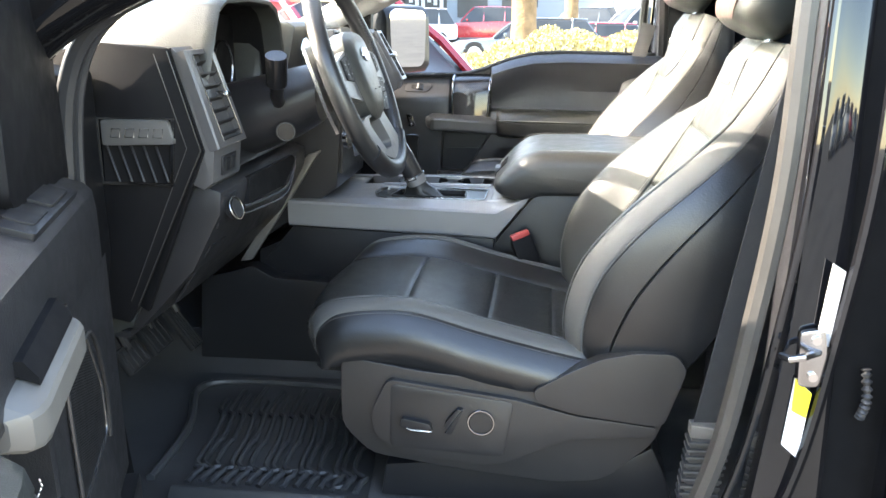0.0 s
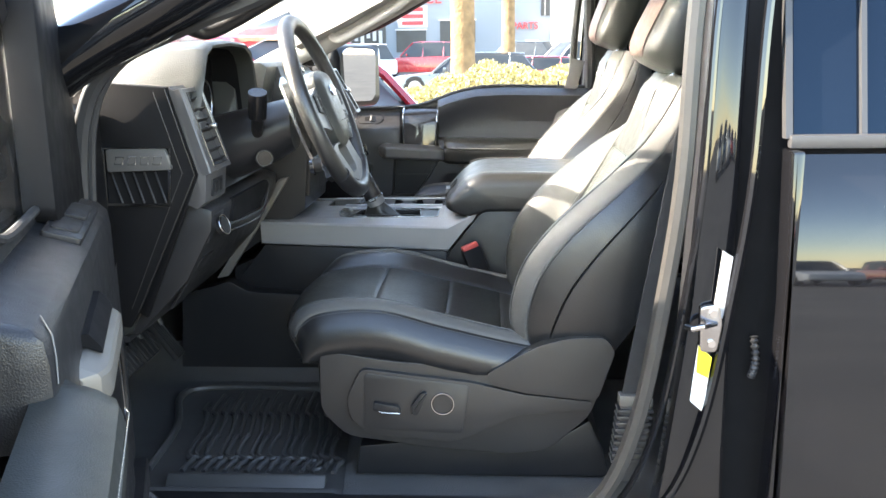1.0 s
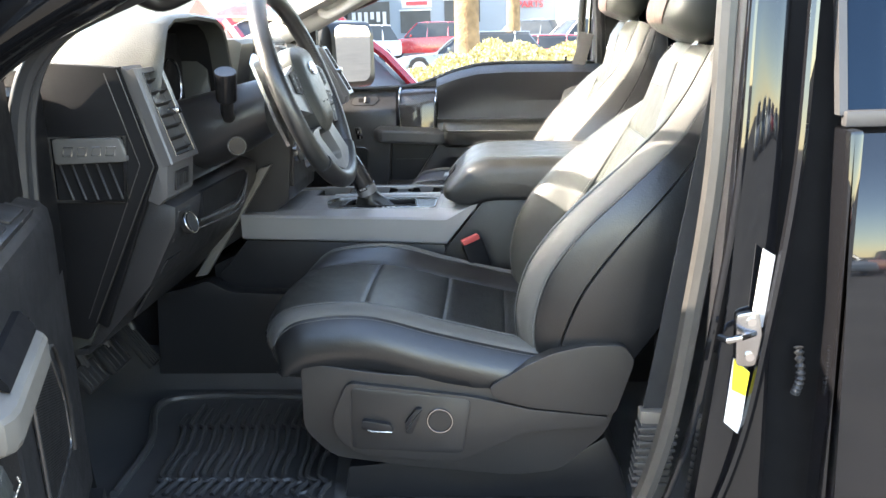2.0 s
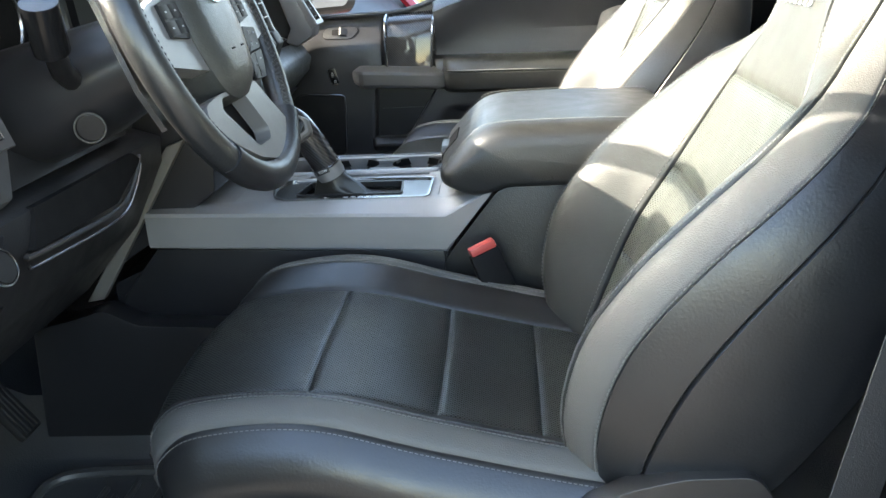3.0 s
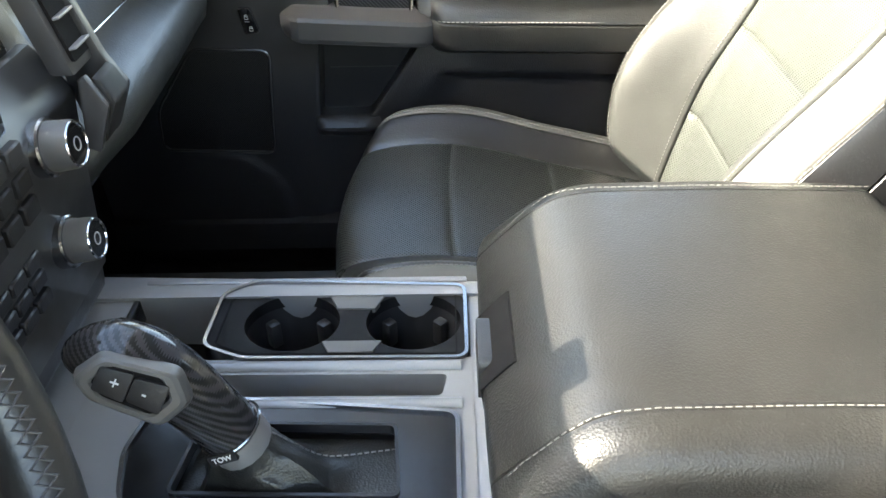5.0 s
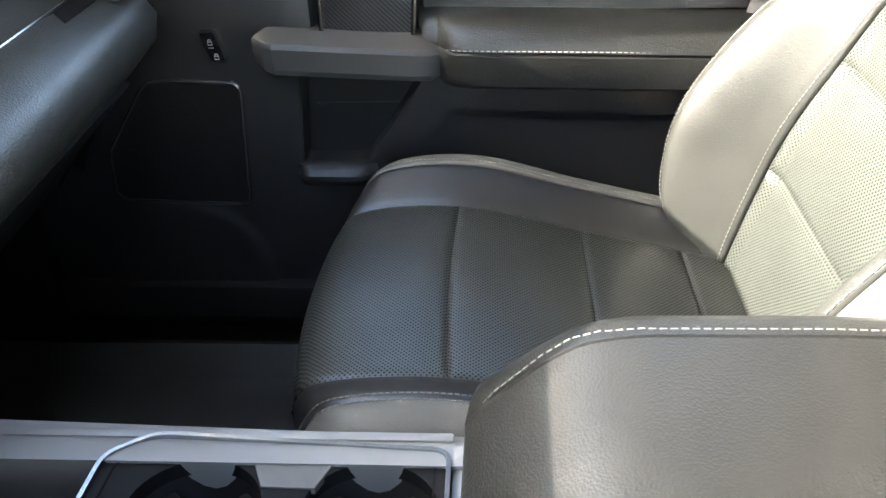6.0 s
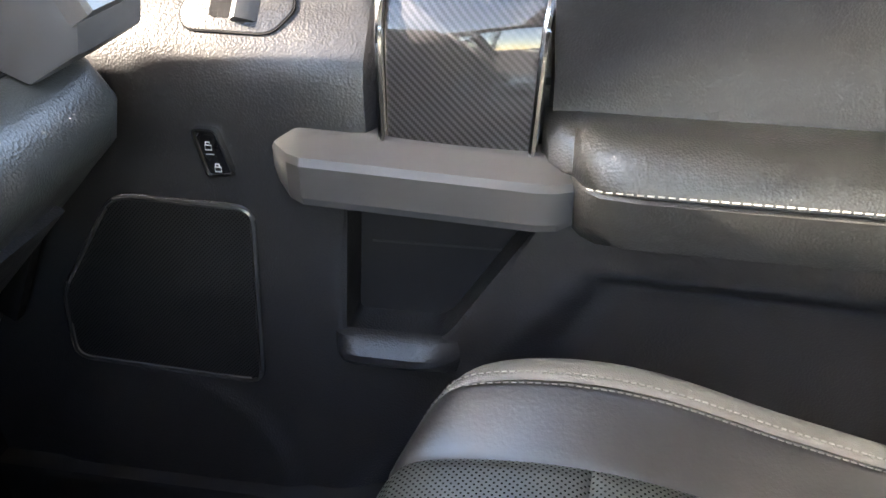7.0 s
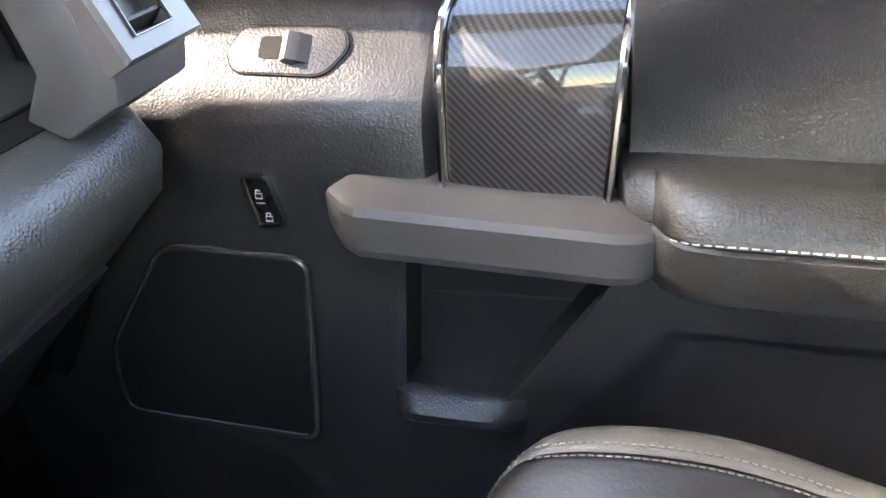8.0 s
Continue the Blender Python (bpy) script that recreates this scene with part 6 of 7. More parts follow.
    # outer mirror
    mir = [(-0.315, 1.285), (-0.325, 1.50), (-0.29, 1.530), (-0.20, 1.520), (-0.175, 1.49), (-0.175, 1.315), (-0.20, 1.29)]
    turn = Matrix.Translation((-0.31, 3.17, -0.01)) @ Matrix.Rotation(radians(-36), 4, "Z") @ Matrix.Translation((0.25, -3.17, 0))

    def turned(bm):
        bmesh.ops.transform(bm, matrix=turn, verts=bm.verts)
        return bm

    mi = p("mirror_housing", turned(prism(round_poly(mir, 0.02, 3), "y", 3.07, 3.28, 0.012)), PLASTIC, lab="black outer mirror housing")
    p("mirror_arm", box((-0.36, 2.98, 1.32), (-0.28, 3.12, 1.36), 0.01), PLASTIC, mi)
    p("mirror_glass", turned(prism(round_poly([(3.092, 1.315), (3.085, 1.495), (3.11, 1.512), (3.25, 1.505), (3.262, 1.48), (3.255, 1.335), (3.235, 1.312)], 0.018, 3), "x", -0.180, -0.1735)), MIRROR, mi, "mirror glass")
    if name == "driver_door":
        # master switch panel on top of the armrest's front
        sp_ = Matrix.Translation((-0.30, 2.892, 1.2600)) @ Matrix.Rotation(radians(18), 4, "X")
        for nm, pts, z0, z1, mt in (("master_switch", [(-0.13, -0.026), (0.12, -0.026), (0.12, 0.026), (-0.13, 0.026)], -0.004, 0.006, PLASTIC), ("switch_row", [(-0.10, -0.018), (-0.005, -0.018), (-0.005, 0.018), (-0.10, 0.018)], 0.004, 0.010, KEY_BLACK), ("mirror_pad", [(0.015, -0.018), (0.09, -0.018), (0.09, 0.018), (0.015, 0.018)], 0.004, 0.0085, KEY_BLACK)):
            bmx = prism(round_poly(pts, 0.006, 3), "z", z0, z1, 0.0015)
            bmesh.ops.transform(bmx, matrix=sp_, verts=bmx.verts)
            p(nm, bmx, mt)
        p("pull_cup", loft([[(x, y, z - 0.055 * (x + 0.03)) for y, z in ((2.8365, 1.1655), (2.849, 1.1825), (2.874, 1.1845), (2.874, 1.176), (2.836, 1.158))] for x in (-0.165, -0.005)]), RECESS_SHADE, lab="black block for the shaded pull cup in the handle")
        p("panel_seam", tube([(0.150, 2.870, 1.252), (0.175, 2.858, 1.240), (0.184, 2.8555, 1.22), (0.186, 2.8560, 1.195)], 0.0009, 6), THREAD_DARK)
        p("speaker_edge", tube(smooth_path([(-0.372, 2.85, 0.92), (-0.368, 2.848, 1.0), (-0.30, 2.846, 1.10), (-0.17, 2.846, 1.102)], 5), 0.003, 6), SHIELD)
    return door


SPEAKER = perforated("fine speaker mesh", (0.016, 0.016, 0.017), (0, 2), 0.0036, 0.5, 0.2)
front_door("passenger_door", Matrix(), "closed passenger door with grey grab handle and carbon panel")
HINGE = Vector((-0.598, 1.213, 0))
OPEN = Matrix.Translation(HINGE) @ Matrix.Rotation(radians(-66), 4, "Z") @ Matrix.Translation(-HINGE) @ Matrix.Translation((0, 2 * YC, 0)) @ Matrix.Diagonal((1, -1, 1, 1)) @ Matrix.Translation((0.18, 2.82, 0)) @ Matrix.Rotation(radians(4.4), 4, "Z") @ Matrix.Translation((-0.18, -2.82, 0))
front_door("driver_door", OPEN, "wide open driver door with grey pull handle and padded armrest")

# ---- driver side rear door, belt, striker ----
rear = thing("rear_door", (1.1, 1.1, 0.5), "closed glossy black rear door reflecting sky and asphalt", "car door", kind="structure")


def skin_at(x, z):
    lean = curve([(0.46, 0.022), (0.60, 0.006), (0.70, 0.0), (0.85, 0.003), (0.90, 0.005), (1.04, 0.013), (1.12, 0.0205), (1.20, 0.030), (1.26, 0.0405), (1.31, 0.055), (1.345, 0.068)], z)
    return (x, 1.052 + lean + 0.0 * x, z)


part("skin", sheet(skin_at, spans(0.695, 1.60, step=0.1), span(0.46, 1.345, 24), 0.03, back=lambda v: Vector((0, 0.03, 0))), PAINT, rear, "gloss black door skin")
part("belt_strip", box((0.685, 1.098, 1.346), (1.62, 1.116, 1.366), 0.004), HANDLE_GREY, rear, "satin grey belt strip")
part("window", sheet(lambda u, v: (0.695 + (0.90 - 0.12 * v) * u, 1.119 + 0.11 * v, 1.362 + 0.46 * v), span(0, 1, 3), span(0, 1, 6), 0.006, back=lambda v: Vector((0, 0.006, 0))), TINT, rear, "dark tinted window")
part("window_front_strip", loft([[(x, y + 0.24 * (z - 1.366), z) for x, y in ((0.680, 1.108), (0.690, 1.108), (0.690, 1.125), (0.680, 1.125))] for z in (1.36, 1.84)]), HANDLE_GREY, rear, "satin metal window strip")
part("window_divider", loft([[(x, y + 0.24 * (z - 1.366), z) for x, y in ((0.790, 1.110), (0.798, 1.110), (0.798, 1.121), (0.790, 1.121))] for z in (1.36, 1.82)]), HANDLE_GREY, rear)
part("door_edge", prism([(0.675, 0.46), (0.70, 0.46), (0.70, 1.345), (0.682, 1.345), (0.690, 1.1), (0.685, 0.8)], "y", 1.075, 1.13, 0.006), PAINT, rear)
hz = thing("door_wiring", (0.655, 1.16, 0.9), "grey ribbed wiring sleeve in the door gap", "wiring")
part("sleeve", tube(smooth_path([(0.668, 1.15, 1.04), (0.671, 1.142, 1.0), (0.668, 1.15, 0.97)], 24), lambda t: 0.0052 + 0.0018 * math.sin(t * 60), 10), HANDLE_GREY, hz)
st = thing("door_striker", (0.59, 1.13, 1.05), "metal door striker bolted to the black door pillar", "door striker")
part("plate", prism(round_poly([(0.578, 1.02), (0.605, 1.02), (0.612, 1.06), (0.605, 1.10), (0.575, 1.095)], 0.008, 3), "y", 1.126, 1.136, 0.002), SATIN, st)
part("loop", tube([(0.60, 1.128, 1.068), (0.575, 1.105, 1.07), (0.560, 1.105, 1.066), (0.555, 1.128, 1.062)], 0.005, 8), SATIN, st)
for z in (1.035, 1.085):
    part("bolt", disc((0.595, 1.122, z), (0, -1, 0), 0.006, 0.006, 12), CHROME, st)
tag = thing("pillar_sticker", (0.585, 1.13, 0.95), "white and yellow airbag sticker on the door pillar", "sticker")
part("paper", prism([(0.576, 1.03), (0.598, 1.01), (0.590, 0.915), (0.568, 0.935)], "y", 1.131, 1.134), MARK, tag)
part("yellow_field", prism([(0.576, 1.03), (0.598, 1.01), (0.594, 0.975), (0.575, 0.985)], "y", 1.129, 1.1305), material("yellow print", (0.75, 0.6, 0.03), 0.5), tag, "yellow warning field")
# pale plate standing for a bright reflection in the pillar's gloss paint
lb = thing("pillar_highlight", (0.60, 1.13, 1.08), "pale strip painted as a reflection on the black door pillar", "label")
part("paper", prism([(0.596, 1.08), (0.612, 1.075), (0.622, 1.175), (0.606, 1.185)], "y", 1.1305, 1.1335), MARK_GREY, lb)
belt = thing("seat_belt", (0.51, 1.30, 0.74), "black seat belt with ribbed rubber boot at the floor", "seat belt")
part("webbing", sheet(lambda v, u: (0.487 + 0.10 * v + 0.050 * u - 0.012 * v * u, 1.315 - 0.07 * v + 0.012 * u, 0.865 + 0.72 * v), span(0, 1, 12), span(0, 1, 5), 0.0015), WEB, belt)
part("clasp", prism([(0.482, 0.850), (0.482, 0.872), (0.544, 0.866), (0.544, 0.846)], "y", 1.300, 1.325, 0.003), SILVER_WARM, belt, "grey plastic belt guide")
for k in range(9):
    z = 0.842 - 0.0125 * k
    part("boot_rib", box((0.479 - 0.0012 * k, 1.295, z - 0.0035), (0.545 - 0.002 * k, 1.330, z + 0.0035), 0.003), RUBBER, belt)
part("boot_core", prism([(0.485, 0.85), (0.54, 0.85), (0.525, 0.70), (0.475, 0.70)], "y", 1.30, 1.325), RUBBER, belt)
pb = thing("seat_belt", (0.40, 2.80, 0.70), "black passenger seat belt end with grey anchor cover", "seat belt")
b = box((-0.014, -0.010, -0.03), (0.014, 0.010, 0.03), 0.004)
bmesh.ops.transform(b, matrix=Matrix.Translation((0.398, 2.795, 0.925)) @ Matrix.Rotation(radians(35), 4, "Y"), verts=b.verts)
part("anchor_cover", b, SILVER_WARM, pb, "grey plastic anchor cover")
part("webbing", tube([(0.385, 2.795, 0.945), (0.45, 2.84, 1.10), (0.56, 2.92, 1.45)], 0.022, 8, flat=0.12, up=(0.3, 1, 0)), WEB, pb)
part("webbing", tube([(0.41, 2.795, 0.905), (0.44, 2.81, 0.75)], 0.020, 8, flat=0.12, up=(0.3, 1, 0)), WEB, pb)
# floor mat, driver side
mat_d = thing("floor_mat", (-0.3, 1.6, 0.65), "black ribbed all-weather rubber mat in the driver footwell", "floor mat")
part("tray", loft([[(x, y, z) for x, y, z in ((-0.752, y0, 0.80 + h), (-0.712, y0, 0.705 + h), (-0.60, y0, 0.655 + h), (-0.06 + s, y0, 0.655 + h), (-0.045 + s, y0, 0.650))] for y0, h, s in ((1.318, 0.002, 0), (1.325, 0.006, 0), (1.345, 0.0, 0), (1.80, 0.0, -0.05), (1.86, 0.012, -0.06), (1.90, 0.06, -0.08), (1.925, 0.10, -0.1))], closed=False, caps=False), RUBBER, mat_d)
part("lip", prism([(1.330, 0.656), (1.352, 0.676), (1.360, 0.676), (1.372, 0.656)], "x", -0.40, -0.08, 0.004), RUBBER, mat_d)
for k in range(15):
    x = -0.385 + 0.0225 * k
    bend = 0.020 if k % 3 else 0.012
    far = (1.74, 1.79, 1.77, 1.81)[k % 4]
    part("rib", tube(smooth_path([(x - 0.004, 1.398 + 0.006 * (k % 2), 0.657), (x, 1.425, 0.660), (x + 0.006, 1.445, 0.661), (x - bend, 1.468, 0.661), (x - bend - 0.004, 1.545, 0.661), (x - bend * 0.4 - 0.012, 1.565, 0.661), (x - 0.034, 1.66, 0.661), (x - 0.050, 1.685, 0.661), (x - 0.054, far, 0.658)], 3), 0.0058, 7), RUBBER, mat_d)
for k in range(9):
    x = -0.395 + 0.029 * k
    part("cross_bar", tube(smooth_path([(x, 1.452, 0.659), (x + 0.010, 1.447, 0.662), (x + 0.020, 1.451, 0.662), (x + 0.026, 1.448, 0.659)], 3), 0.0052, 6), RUBBER, mat_d)
part("heel_rim", tube(smooth_path([(-0.46, 1.40, 0.660), (-0.47, 1.60, 0.662), (-0.52, 1.78, 0.664), (-0.42, 1.83, 0.664), (-0.14, 1.82, 0.662)], 5), 0.009, 8), RUBBER, mat_d)
part("anchor", ring((-0.115, 1.43, 0.658), (0, 0, 1), 0.020, 0.005, 24, 6), RUBBER, mat_d)
mat_p = thing("floor_mat", (-0.3, 2.55, 0.65), "black rubber mat in the passenger footwell", "floor mat")
part("tray", loft([[(x, y, z) for x, y, z in ((-0.752, y0, 0.80 + h), (-0.712, y0, 0.705 + h), (-0.58, y0, 0.656 + h), (0.02, y0, 0.656 + h), (0.03, y0, 0.65))] for y0, h in ((2.29, 0.06), (2.32, 0.01), (2.36, 0.0), (2.74, 0.0), (2.78, 0.01), (2.81, 0.05))], closed=False, caps=False), RUBBER, mat_p)

# ---- outside ----
ASPHALT = material("asphalt", (0.105, 0.090, 0.076), 0.9, grain=0.8, size=0.012, vary=0.3, patch=1.5, kind="noise", depth=0.004)
WALL_OUT = material("pale blue painted stucco", (0.22, 0.26, 0.30), 0.9, grain=0.3, size=0.05, vary=0.05, patch=3.0, kind="noise")
WALL_WHITE = material("white painted stucco", (0.5, 0.5, 0.5), 0.9, vary=0.04, patch=3.0)
DARK_IN = material("dark building interior", (0.03, 0.035, 0.04), 0.4, vary=0.3, patch=1.0)
LETTER_RED = material("red letters", (0.55, 0.04, 0.05), 0.5)
BARK = material("palm bark", (0.24, 0.15, 0.075), 0.9, grain=1.0, size=0.05, vary=0.35, patch=0.2, kind="noise", depth=0.02)
TYRE = material("tyre rubber", (0.02, 0.02, 0.02), 0.8)
RIM = material("grey alloy", (0.4, 0.4, 0.41), 0.35, metal=0.8)
ground = single("ground", sheet(lambda u, v: (u, v, 0.0), spans(-300, -30, 30, 300, step=60), spans(-300, -30, 30, 300, step=60)), ASPHALT, "dark grey asphalt car park", "ground", kind="structure")


def side_x(px, d):
    return 0.243 + d * (-0.055 + px)


def car(name, label, at, turn, paint, length=4.7, width=1.85, height=1.7, nose=1.0, group="parked cars"):
    """A parked car: nose along its own +x."""
    ob = new(name)
    HOME[ob] = Matrix()
    tagged(ob, label, "car", group)
    L, W, H = length / 2, width / 2, height

    def ring_at(x, w, z0, z1):
        return [(x, -w, z0), (x, -w * 1.02, (z0 + z1) * 0.5), (x, -w * 0.96, z1 - 0.03), (x, -w * 0.86, z1), (x, w * 0.86, z1), (x, w * 0.96, z1 - 0.03), (x, w * 1.02, (z0 + z1) * 0.5), (x, w, z0)]

    belt = H * 0.58
    part("body", loft([ring_at(x * L, w * W, z0, z1) for x, w, z0, z1 in ((-1.0, 0.86, 0.40, belt * 0.92), (-0.96, 0.97, 0.30, belt), (-0.5, 1.0, 0.25, belt + 0.02), (0.25, 1.0, 0.25, belt), (0.42, 0.99, 0.25, belt * 0.98), (0.88, 0.95, 0.27, belt * 0.86), (0.98, 0.86, 0.32, belt * 0.74), (1.0, 0.80, 0.38, belt * 0.62))]), paint, ob)

    def cab(x, w, z):
        return [(x, -w, belt - 0.02), (x, -w * 0.86, z - 0.05), (x, -w * 0.76, z), (x, w * 0.76, z), (x, w * 0.86, z - 0.05), (x, w, belt - 0.02)]

    part("window_band", loft([cab(x * L, W * 0.93, z) for x, z in ((-0.94, belt + 0.06), (-0.78, H - 0.06), (-0.1, H - 0.03), (0.10, H - 0.06), (0.40, belt + 0.02))]), DARK_IN, ob, "dark side windows")
    part("roof", loft([[(x * L, -W * 0.72, z), (x * L, -W * 0.66, z + 0.03), (x * L, W * 0.66, z + 0.03), (x * L, W * 0.72, z)] for x, z in ((-0.80, H - 0.06), (-0.5, H - 0.03), (-0.1, H - 0.02), (0.10, H - 0.05))]), paint, ob)
    for s in (-1, 1):
        for x in (-0.60, -0.12):
            part("pillar", tube([(x * L, s * W * 0.93, belt - 0.02), (x * L * 0.98 - 0.05, s * W * 0.72, H - 0.03)], 0.045, 6), paint, ob)
        part("screen_pillar", tube([(0.40 * L, s * W * 0.92, belt), (0.26 * L, s * W * 0.84, (belt + H) / 2), (0.10 * L, s * W * 0.72, H - 0.05)], 0.04, 6), paint, ob)
        part("mirror", box((0.22 * L, s * W * 1.10 - 0.09, belt + 0.02), (0.22 * L + 0.10, s * W * 1.10 + 0.09, belt + 0.15), 0.03), paint, ob)
        for x in (-0.62, 0.64):
            wh = part("wheel", disc((x * L, s * W * 1.01, 0.34), (0, s, 0), 0.34, 0.22, 24, 0.03), TYRE, ob)
            part("rim", disc((x * L, s * (W * 1.01 + 0.004), 0.34), (0, s, 0), 0.22, 0.02, 16, 0.01), RIM, wh)
    ob.matrix_basis = pose(*at, 0, 0, turn)
    return ob


RED_PAINT = material("red car paint", (0.30, 0.015, 0.02), 0.25, coat=1.0, vary=0.05, patch=0.6)
GREY_PAINT = material("silver grey car paint", (0.13, 0.15, 0.155), 0.3, metal=0.4, coat=1.0, vary=0.05, patch=0.6)
WHITE_PAINT = material("white car paint", (0.5, 0.5, 0.5), 0.3, coat=1.0, vary=0.03, patch=0.6)
car("red_suv", "red sport utility vehicle parked by the building", (side_x(-0.025, 48), 48, 0), 180, RED_PAINT, 4.7, 1.9, 1.85)
car("grey_sedan", "silver grey sedan parked behind the hedge", (side_x(0.027, 27), 27, 0), 180, GREY_PAINT, 4.6, 1.8, 1.36)
car("silver_suv", "silver sport utility vehicle parked by the building", (side_x(0.085, 50), 50, 0), 160, GREY_PAINT, 4.8, 1.9, 1.8)
car("white_pickup", "white vehicle parked beyond the hedge", (side_x(0.150, 38), 38, 0), 200, WHITE_PAINT, 4.9, 1.9, 1.75)
car("red_sedan", "red low car parked beyond the hedge", (side_x(0.095, 33), 33, 0), 180, RED_PAINT, 4.4, 1.8, 1.15)
car("red_car", "red car parked beside the truck", (-1.47, 6.6, 0), -25, RED_PAINT, 4.5, 1.85, 1.62)
car("white_van", "white vehicle parked in front of the truck", (-7.5, 14.0, 0), 70, WHITE_PAINT, 5.0, 2.0, 1.95)
car("white_suv", "white sport utility vehicle parked by the showroom", (side_x(-0.108, 42), 42, 0), 200, WHITE_PAINT, 4.6, 1.9, 1.75)

# the far side of the car park, mirrored in the door's paint
for i, paint in enumerate((WHITE_PAINT, GREY_PAINT, WHITE_PAINT, RED_PAINT, GREY_PAINT)):
    car("parked_car", ("white", "silver grey", "white", "red", "silver grey")[i] + " car parked across the asphalt lot", (3.0 + 3.4 * i, -24.0 - 0.6 * (i % 2), 0), 84 + 3 * i, paint, 4.6, 1.85, 1.6)

D = 60.0


def wall_box(p0, p1, q0, q1, out=0.08):
    """A panel on the building from picture-like bearings: p across, q up, both as shares of the distance."""
    return box((side_x(p0, D), D - out, 1.5 + D * q0), (side_x(p1, D), D + 0.05, 1.5 + D * q1))


bld = thing("service_building", (0, D, 0), "pale blue service building with red letters", "building")
part("wall", box((side_x(-0.18, D), D, 0), (side_x(0.125, D), D + 14, 8.5), 0.05), WALL_OUT, bld)
part("wing", box((side_x(0.125, D), D - 3.0, 0), (side_x(0.40, D), D + 12, 8.5), 0.05), WALL_WHITE, bld, "white painted wing")
part("garage_door", wall_box(-0.112, -0.062, -0.026, 0.031), DARK_IN, bld, "open dark garage door")
for k in range(6):
    part("bay_sign", wall_box(-0.105 + 0.007 * k, -0.101 + 0.007 * k, 0.012 - 0.003 * (k % 3), 0.020, 0.14), WALL_WHITE, bld)
for p0, p1, q0, q1 in ((-0.050, -0.016, -0.004, 0.020), (0.000, 0.040, 0.006, 0.030), (0.098, 0.110, -0.012, 0.006), (-0.115, -0.110, -0.02, 0.03)):
    w = part("window", wall_box(p0, p1, q0, q1), DARK_IN, bld, "dark window")
    part("window_frame", wall_box(p0 - 0.0012, p1 + 0.0012, q1, q1 + 0.0016, 0.14), WALL_WHITE, w)
w = part("window", wall_box(0.114, 0.1235, 0.034, 0.075), DARK_IN, bld, "dark upper window")
part("window_frame", wall_box(0.1180, 0.1186, 0.034, 0.075, 0.12), WALL_WHITE, w)
part("sign_board", wall_box(-0.048, -0.014, 0.023, 0.047, 0.12), WALL_WHITE, bld, "white sign board")
for k in range(3):
    part("sign_bar", wall_box(-0.043, -0.019, 0.026 + 0.0075 * k, 0.030 + 0.0075 * k, 0.16), LETTER_RED, bld, "red bar of unreadable writing")
part("service_letters", lettering("SERVICE", 1.05, Matrix.Translation((side_x(-0.029, D), D - 0.15, 1.5 + D * 0.0545)) @ Matrix.Rotation(radians(90), 4, "X"), 0.05), LETTER_RED, bld, "red letters")
part("parts_letters", lettering("PARTS", 0.62, Matrix.Translation((side_x(0.096, D), D - 0.15, 1.5 + D * 0.023)) @ Matrix.Rotation(radians(90), 4, "X"), 0.05), LETTER_RED, bld, "red letters")
show = thing("showroom", (-30, 45, 0), "pale glazed showroom building", "building")
part("wall", box((-48, 46, 0), (-13.5, 60, 8.0), 0.05), WALL_WHITE, show)
for k in range(9):
    x0 = -44 + 3.3 * k
    part("pane", box((x0, 45.9, 0.5), (x0 + 3.1, 46.1, 6.5)), GREY_PAINT, show, "pale glass pane")
    part("mullion", box((x0 + 3.12, 45.8, 0.4), (x0 + 3.28, 46.1, 6.6)), WALL_WHITE, show)

# palms
FROND = material("palm frond", (0.09, 0.11, 0.03), 0.7, vary=0.3)


def palm(label, x, y, r, h):
    ob = thing("palm_tree", (x, y, 0), label, "tree", "palm trees")
    rr = random.Random(int(x * 100))
    path = [(x, y, h * k / 40) for k in range(41)]
    part("trunk", tube(path, lambda t: r * (1.06 - 0.16 * t) * (1 + 0.05 * math.sin(t * 260) + 0.04 * rr.uniform(-1, 1)), 14), BARK, ob)
    bm = bmesh.new()
    for k in range(34):
        a, droop = 2 * math.pi * rr.random(), rr.uniform(-0.9, 0.9)
        d = Vector((math.cos(a), math.sin(a), 0))
        side = Vector((-d.y, d.x, 0))
        prev = None
        for i in range(7):
            t = i / 6
            p = Vector((x, y, h)) + d * (2.2 * t) + Vector((0, 0, 2.0 * droop * t - 1.9 * t * t))
            w = 0.28 * math.sin(math.pi * (0.1 + 0.85 * t))
            cur = (bm.verts.new(p - side * w - Vector((0, 0, w * 0.5))), bm.verts.new(p), bm.verts.new(p + side * w - Vector((0, 0, w * 0.5))))
            if prev:
                bm.faces.new((prev[0], cur[0], cur[1], prev[1]))
                bm.faces.new((prev[1], cur[1], cur[2], prev[2]))
            prev = cur
    part("crown", bm, FROND, ob)


palm("tall palm with a smooth pale brown trunk", side_x(0.0255, 15), 15, 0.20, 9.0)
palm("tall palm with a rough brown trunk", side_x(0.0775, 28), 28, 0.20, 10.0)

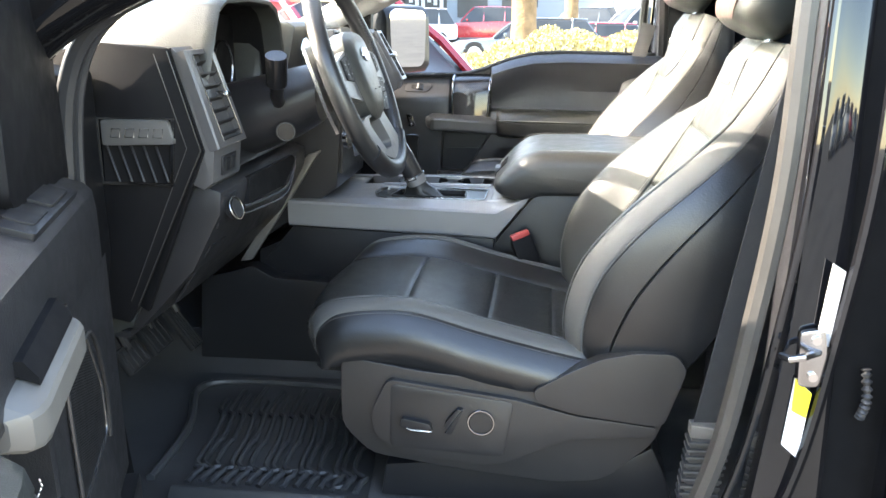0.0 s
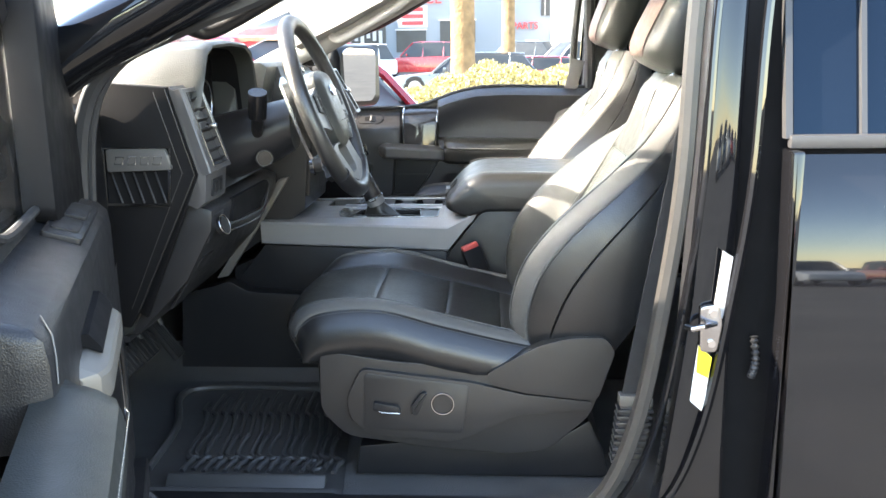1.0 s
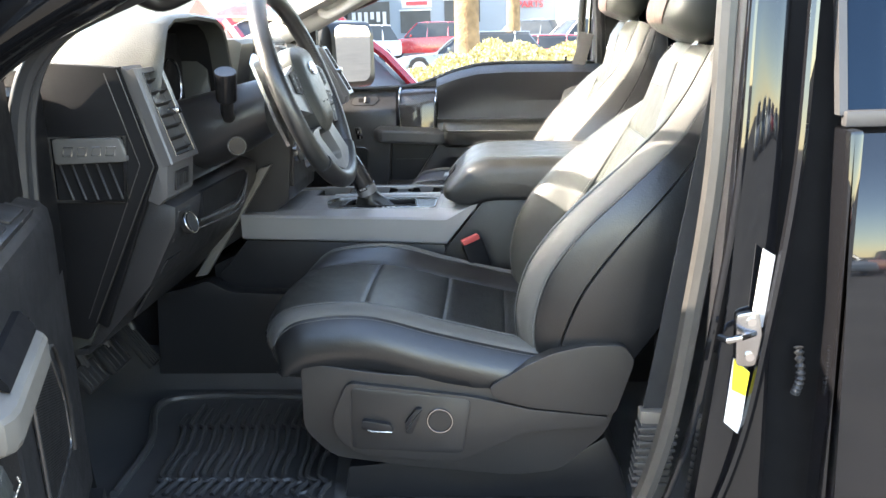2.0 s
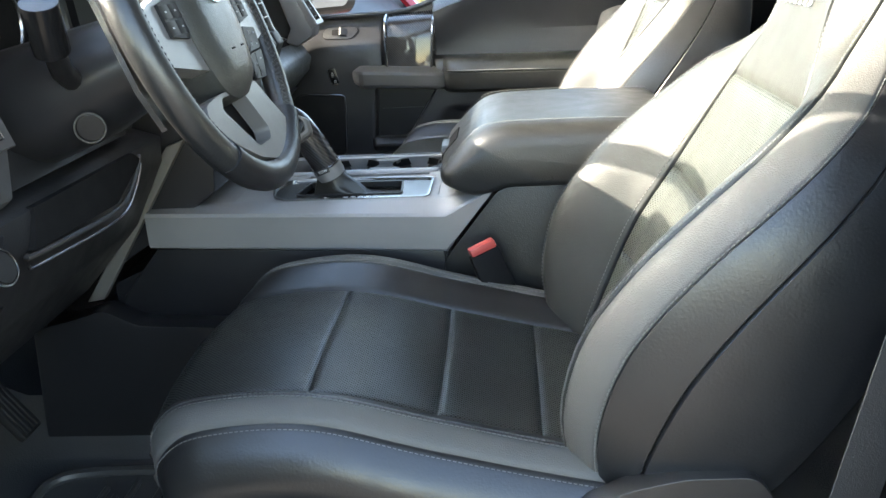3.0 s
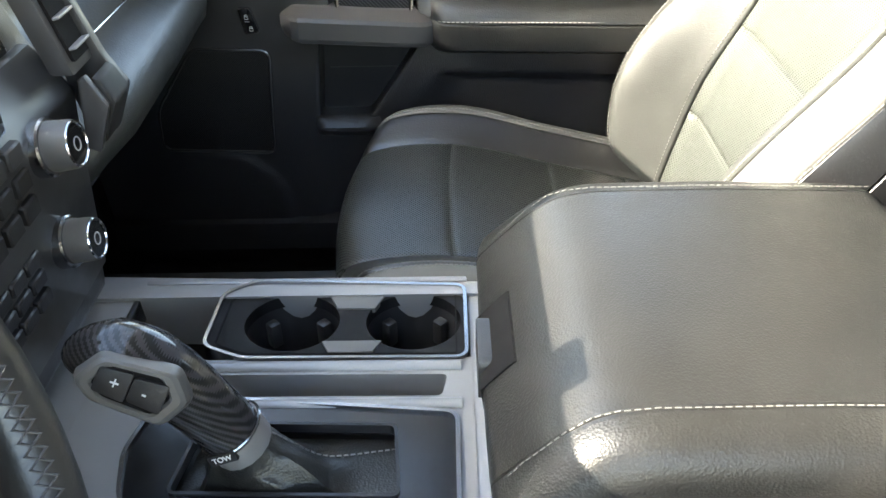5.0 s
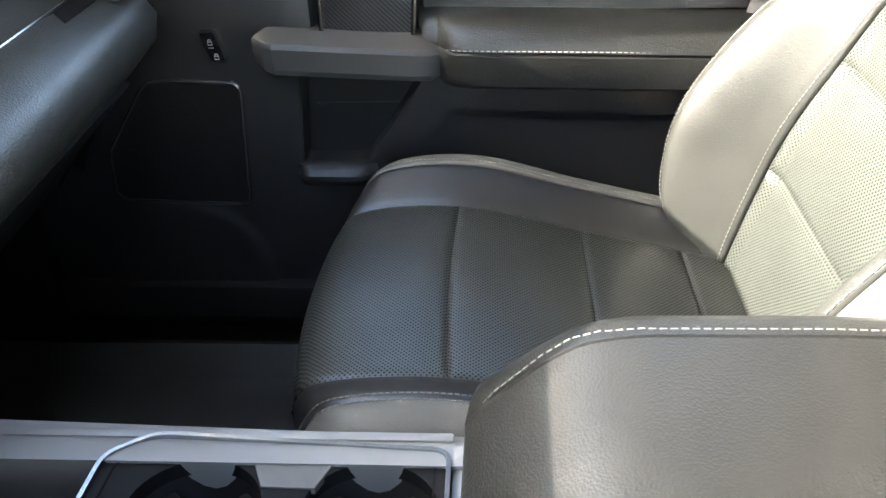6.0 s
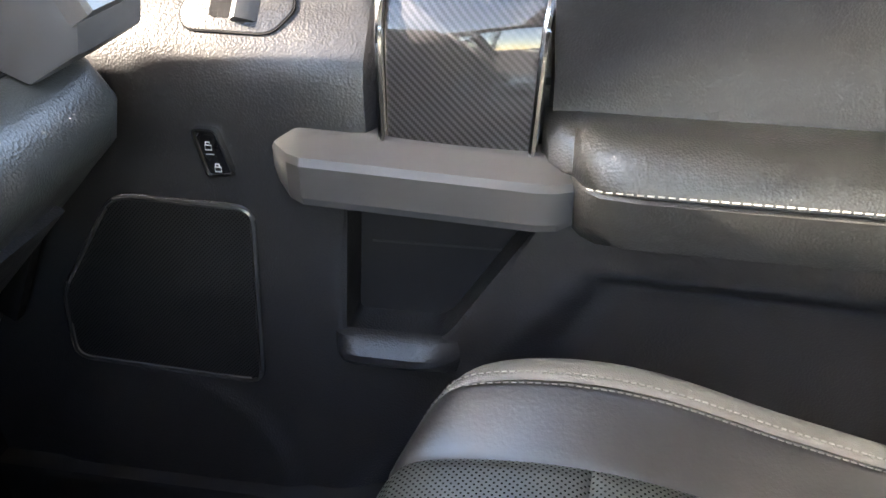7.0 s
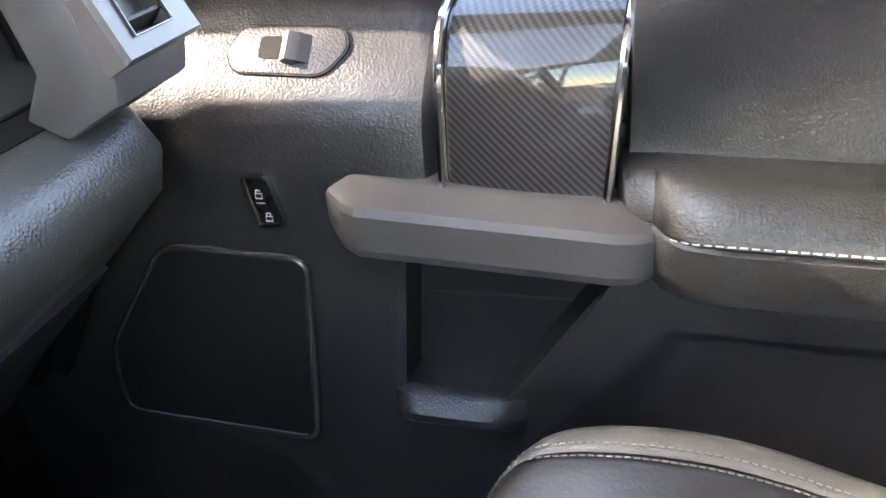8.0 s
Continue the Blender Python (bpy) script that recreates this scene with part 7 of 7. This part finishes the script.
# hedge of dry yellow-green shrubs
SHRUB = material("dry yellow green leaves", (0.42, 0.37, 0.17), 0.8, vary=0.3, patch=0.15)
rr = random.Random(5)
bm = bmesh.new()
for k in range(26000):
    x = rr.uniform(side_x(-0.075, 12.5), side_x(0.32, 12.5))
    prof = curve([(-1.5, 0.55), (-0.9, 0.85), (-0.3, 1.16), (1.0, 1.22), (1.8, 1.10), (3.6, 1.05)], x)
    y = 12.5 + rr.uniform(-0.75, 0.75)
    top = prof * (1 - 0.25 * abs(y - 12.5) ** 2) + 0.06 * math.sin(x * 5.0) + 0.05 * math.sin(x * 11.0 + y * 4)
    z = top * (1 - rr.random() ** 2.2 * 0.8)
    a, b = rr.uniform(0, 6.28), rr.uniform(-1.2, 1.2)
    u = Vector((math.cos(a) * math.cos(b), math.sin(a) * math.cos(b), math.sin(b))) * rr.uniform(0.02, 0.045)
    v = u.cross(Vector((rr.random(), rr.random(), rr.random() + 0.2))).normalized() * 0.012
    p = Vector((x, y, z))
    bm.faces.new([bm.verts.new(p + q) for q in (-u, v, u, -v)])
hedge = single("hedge", bm, SHRUB, "dry yellow green hedge beside the parking row", "hedge", kind="stuff")
kerb = single("kerb", box((-20, 11.4, 0.0), (20, 11.55, 0.15), 0.02), WALL_WHITE, "pale concrete kerb below the hedge", "kerb", kind="structure")

# wheels and the closed passenger side of the truck
for wx in (-1.57, 1.75):
    for side in (-1, 1):
        y = YC + side * 0.98
        wheel_at = thing("truck_wheel", (wx, y, 0.0), "black tyre on a grey alloy wheel of the truck", "wheel", "truck wheels")
        ty = part("tyre", disc((wx, y, 0.40), (0, side, 0), 0.40, 0.27, 36, 0.04), TYRE, wheel_at, "black rubber tyre")
        part("rim", disc((wx, y + side * 0.004, 0.40), (0, side, 0), 0.23, 0.02, 24, 0.01), RIM, ty, "grey alloy rim")
far_door = thing("rear_door", (1.1, 3.1, 0.5), "closed glossy black rear door on the passenger side", "car door", kind="structure")
part("skin", mirror_y(sheet(skin_at, spans(0.695, 1.60, step=0.1), span(0.46, 1.345, 12), 0.03, back=lambda v: Vector((0, 0.03, 0)))), PAINT, far_door, "gloss black door skin")
part("window", mirror_y(sheet(lambda u, v: (0.695 + (0.90 - 0.12 * v) * u, 1.119 + 0.11 * v, 1.345 + 0.48 * v), span(0, 1, 3), span(0, 1, 6), 0.006, back=lambda v: Vector((0, 0.006, 0)))), TINT, far_door, "dark tinted window")
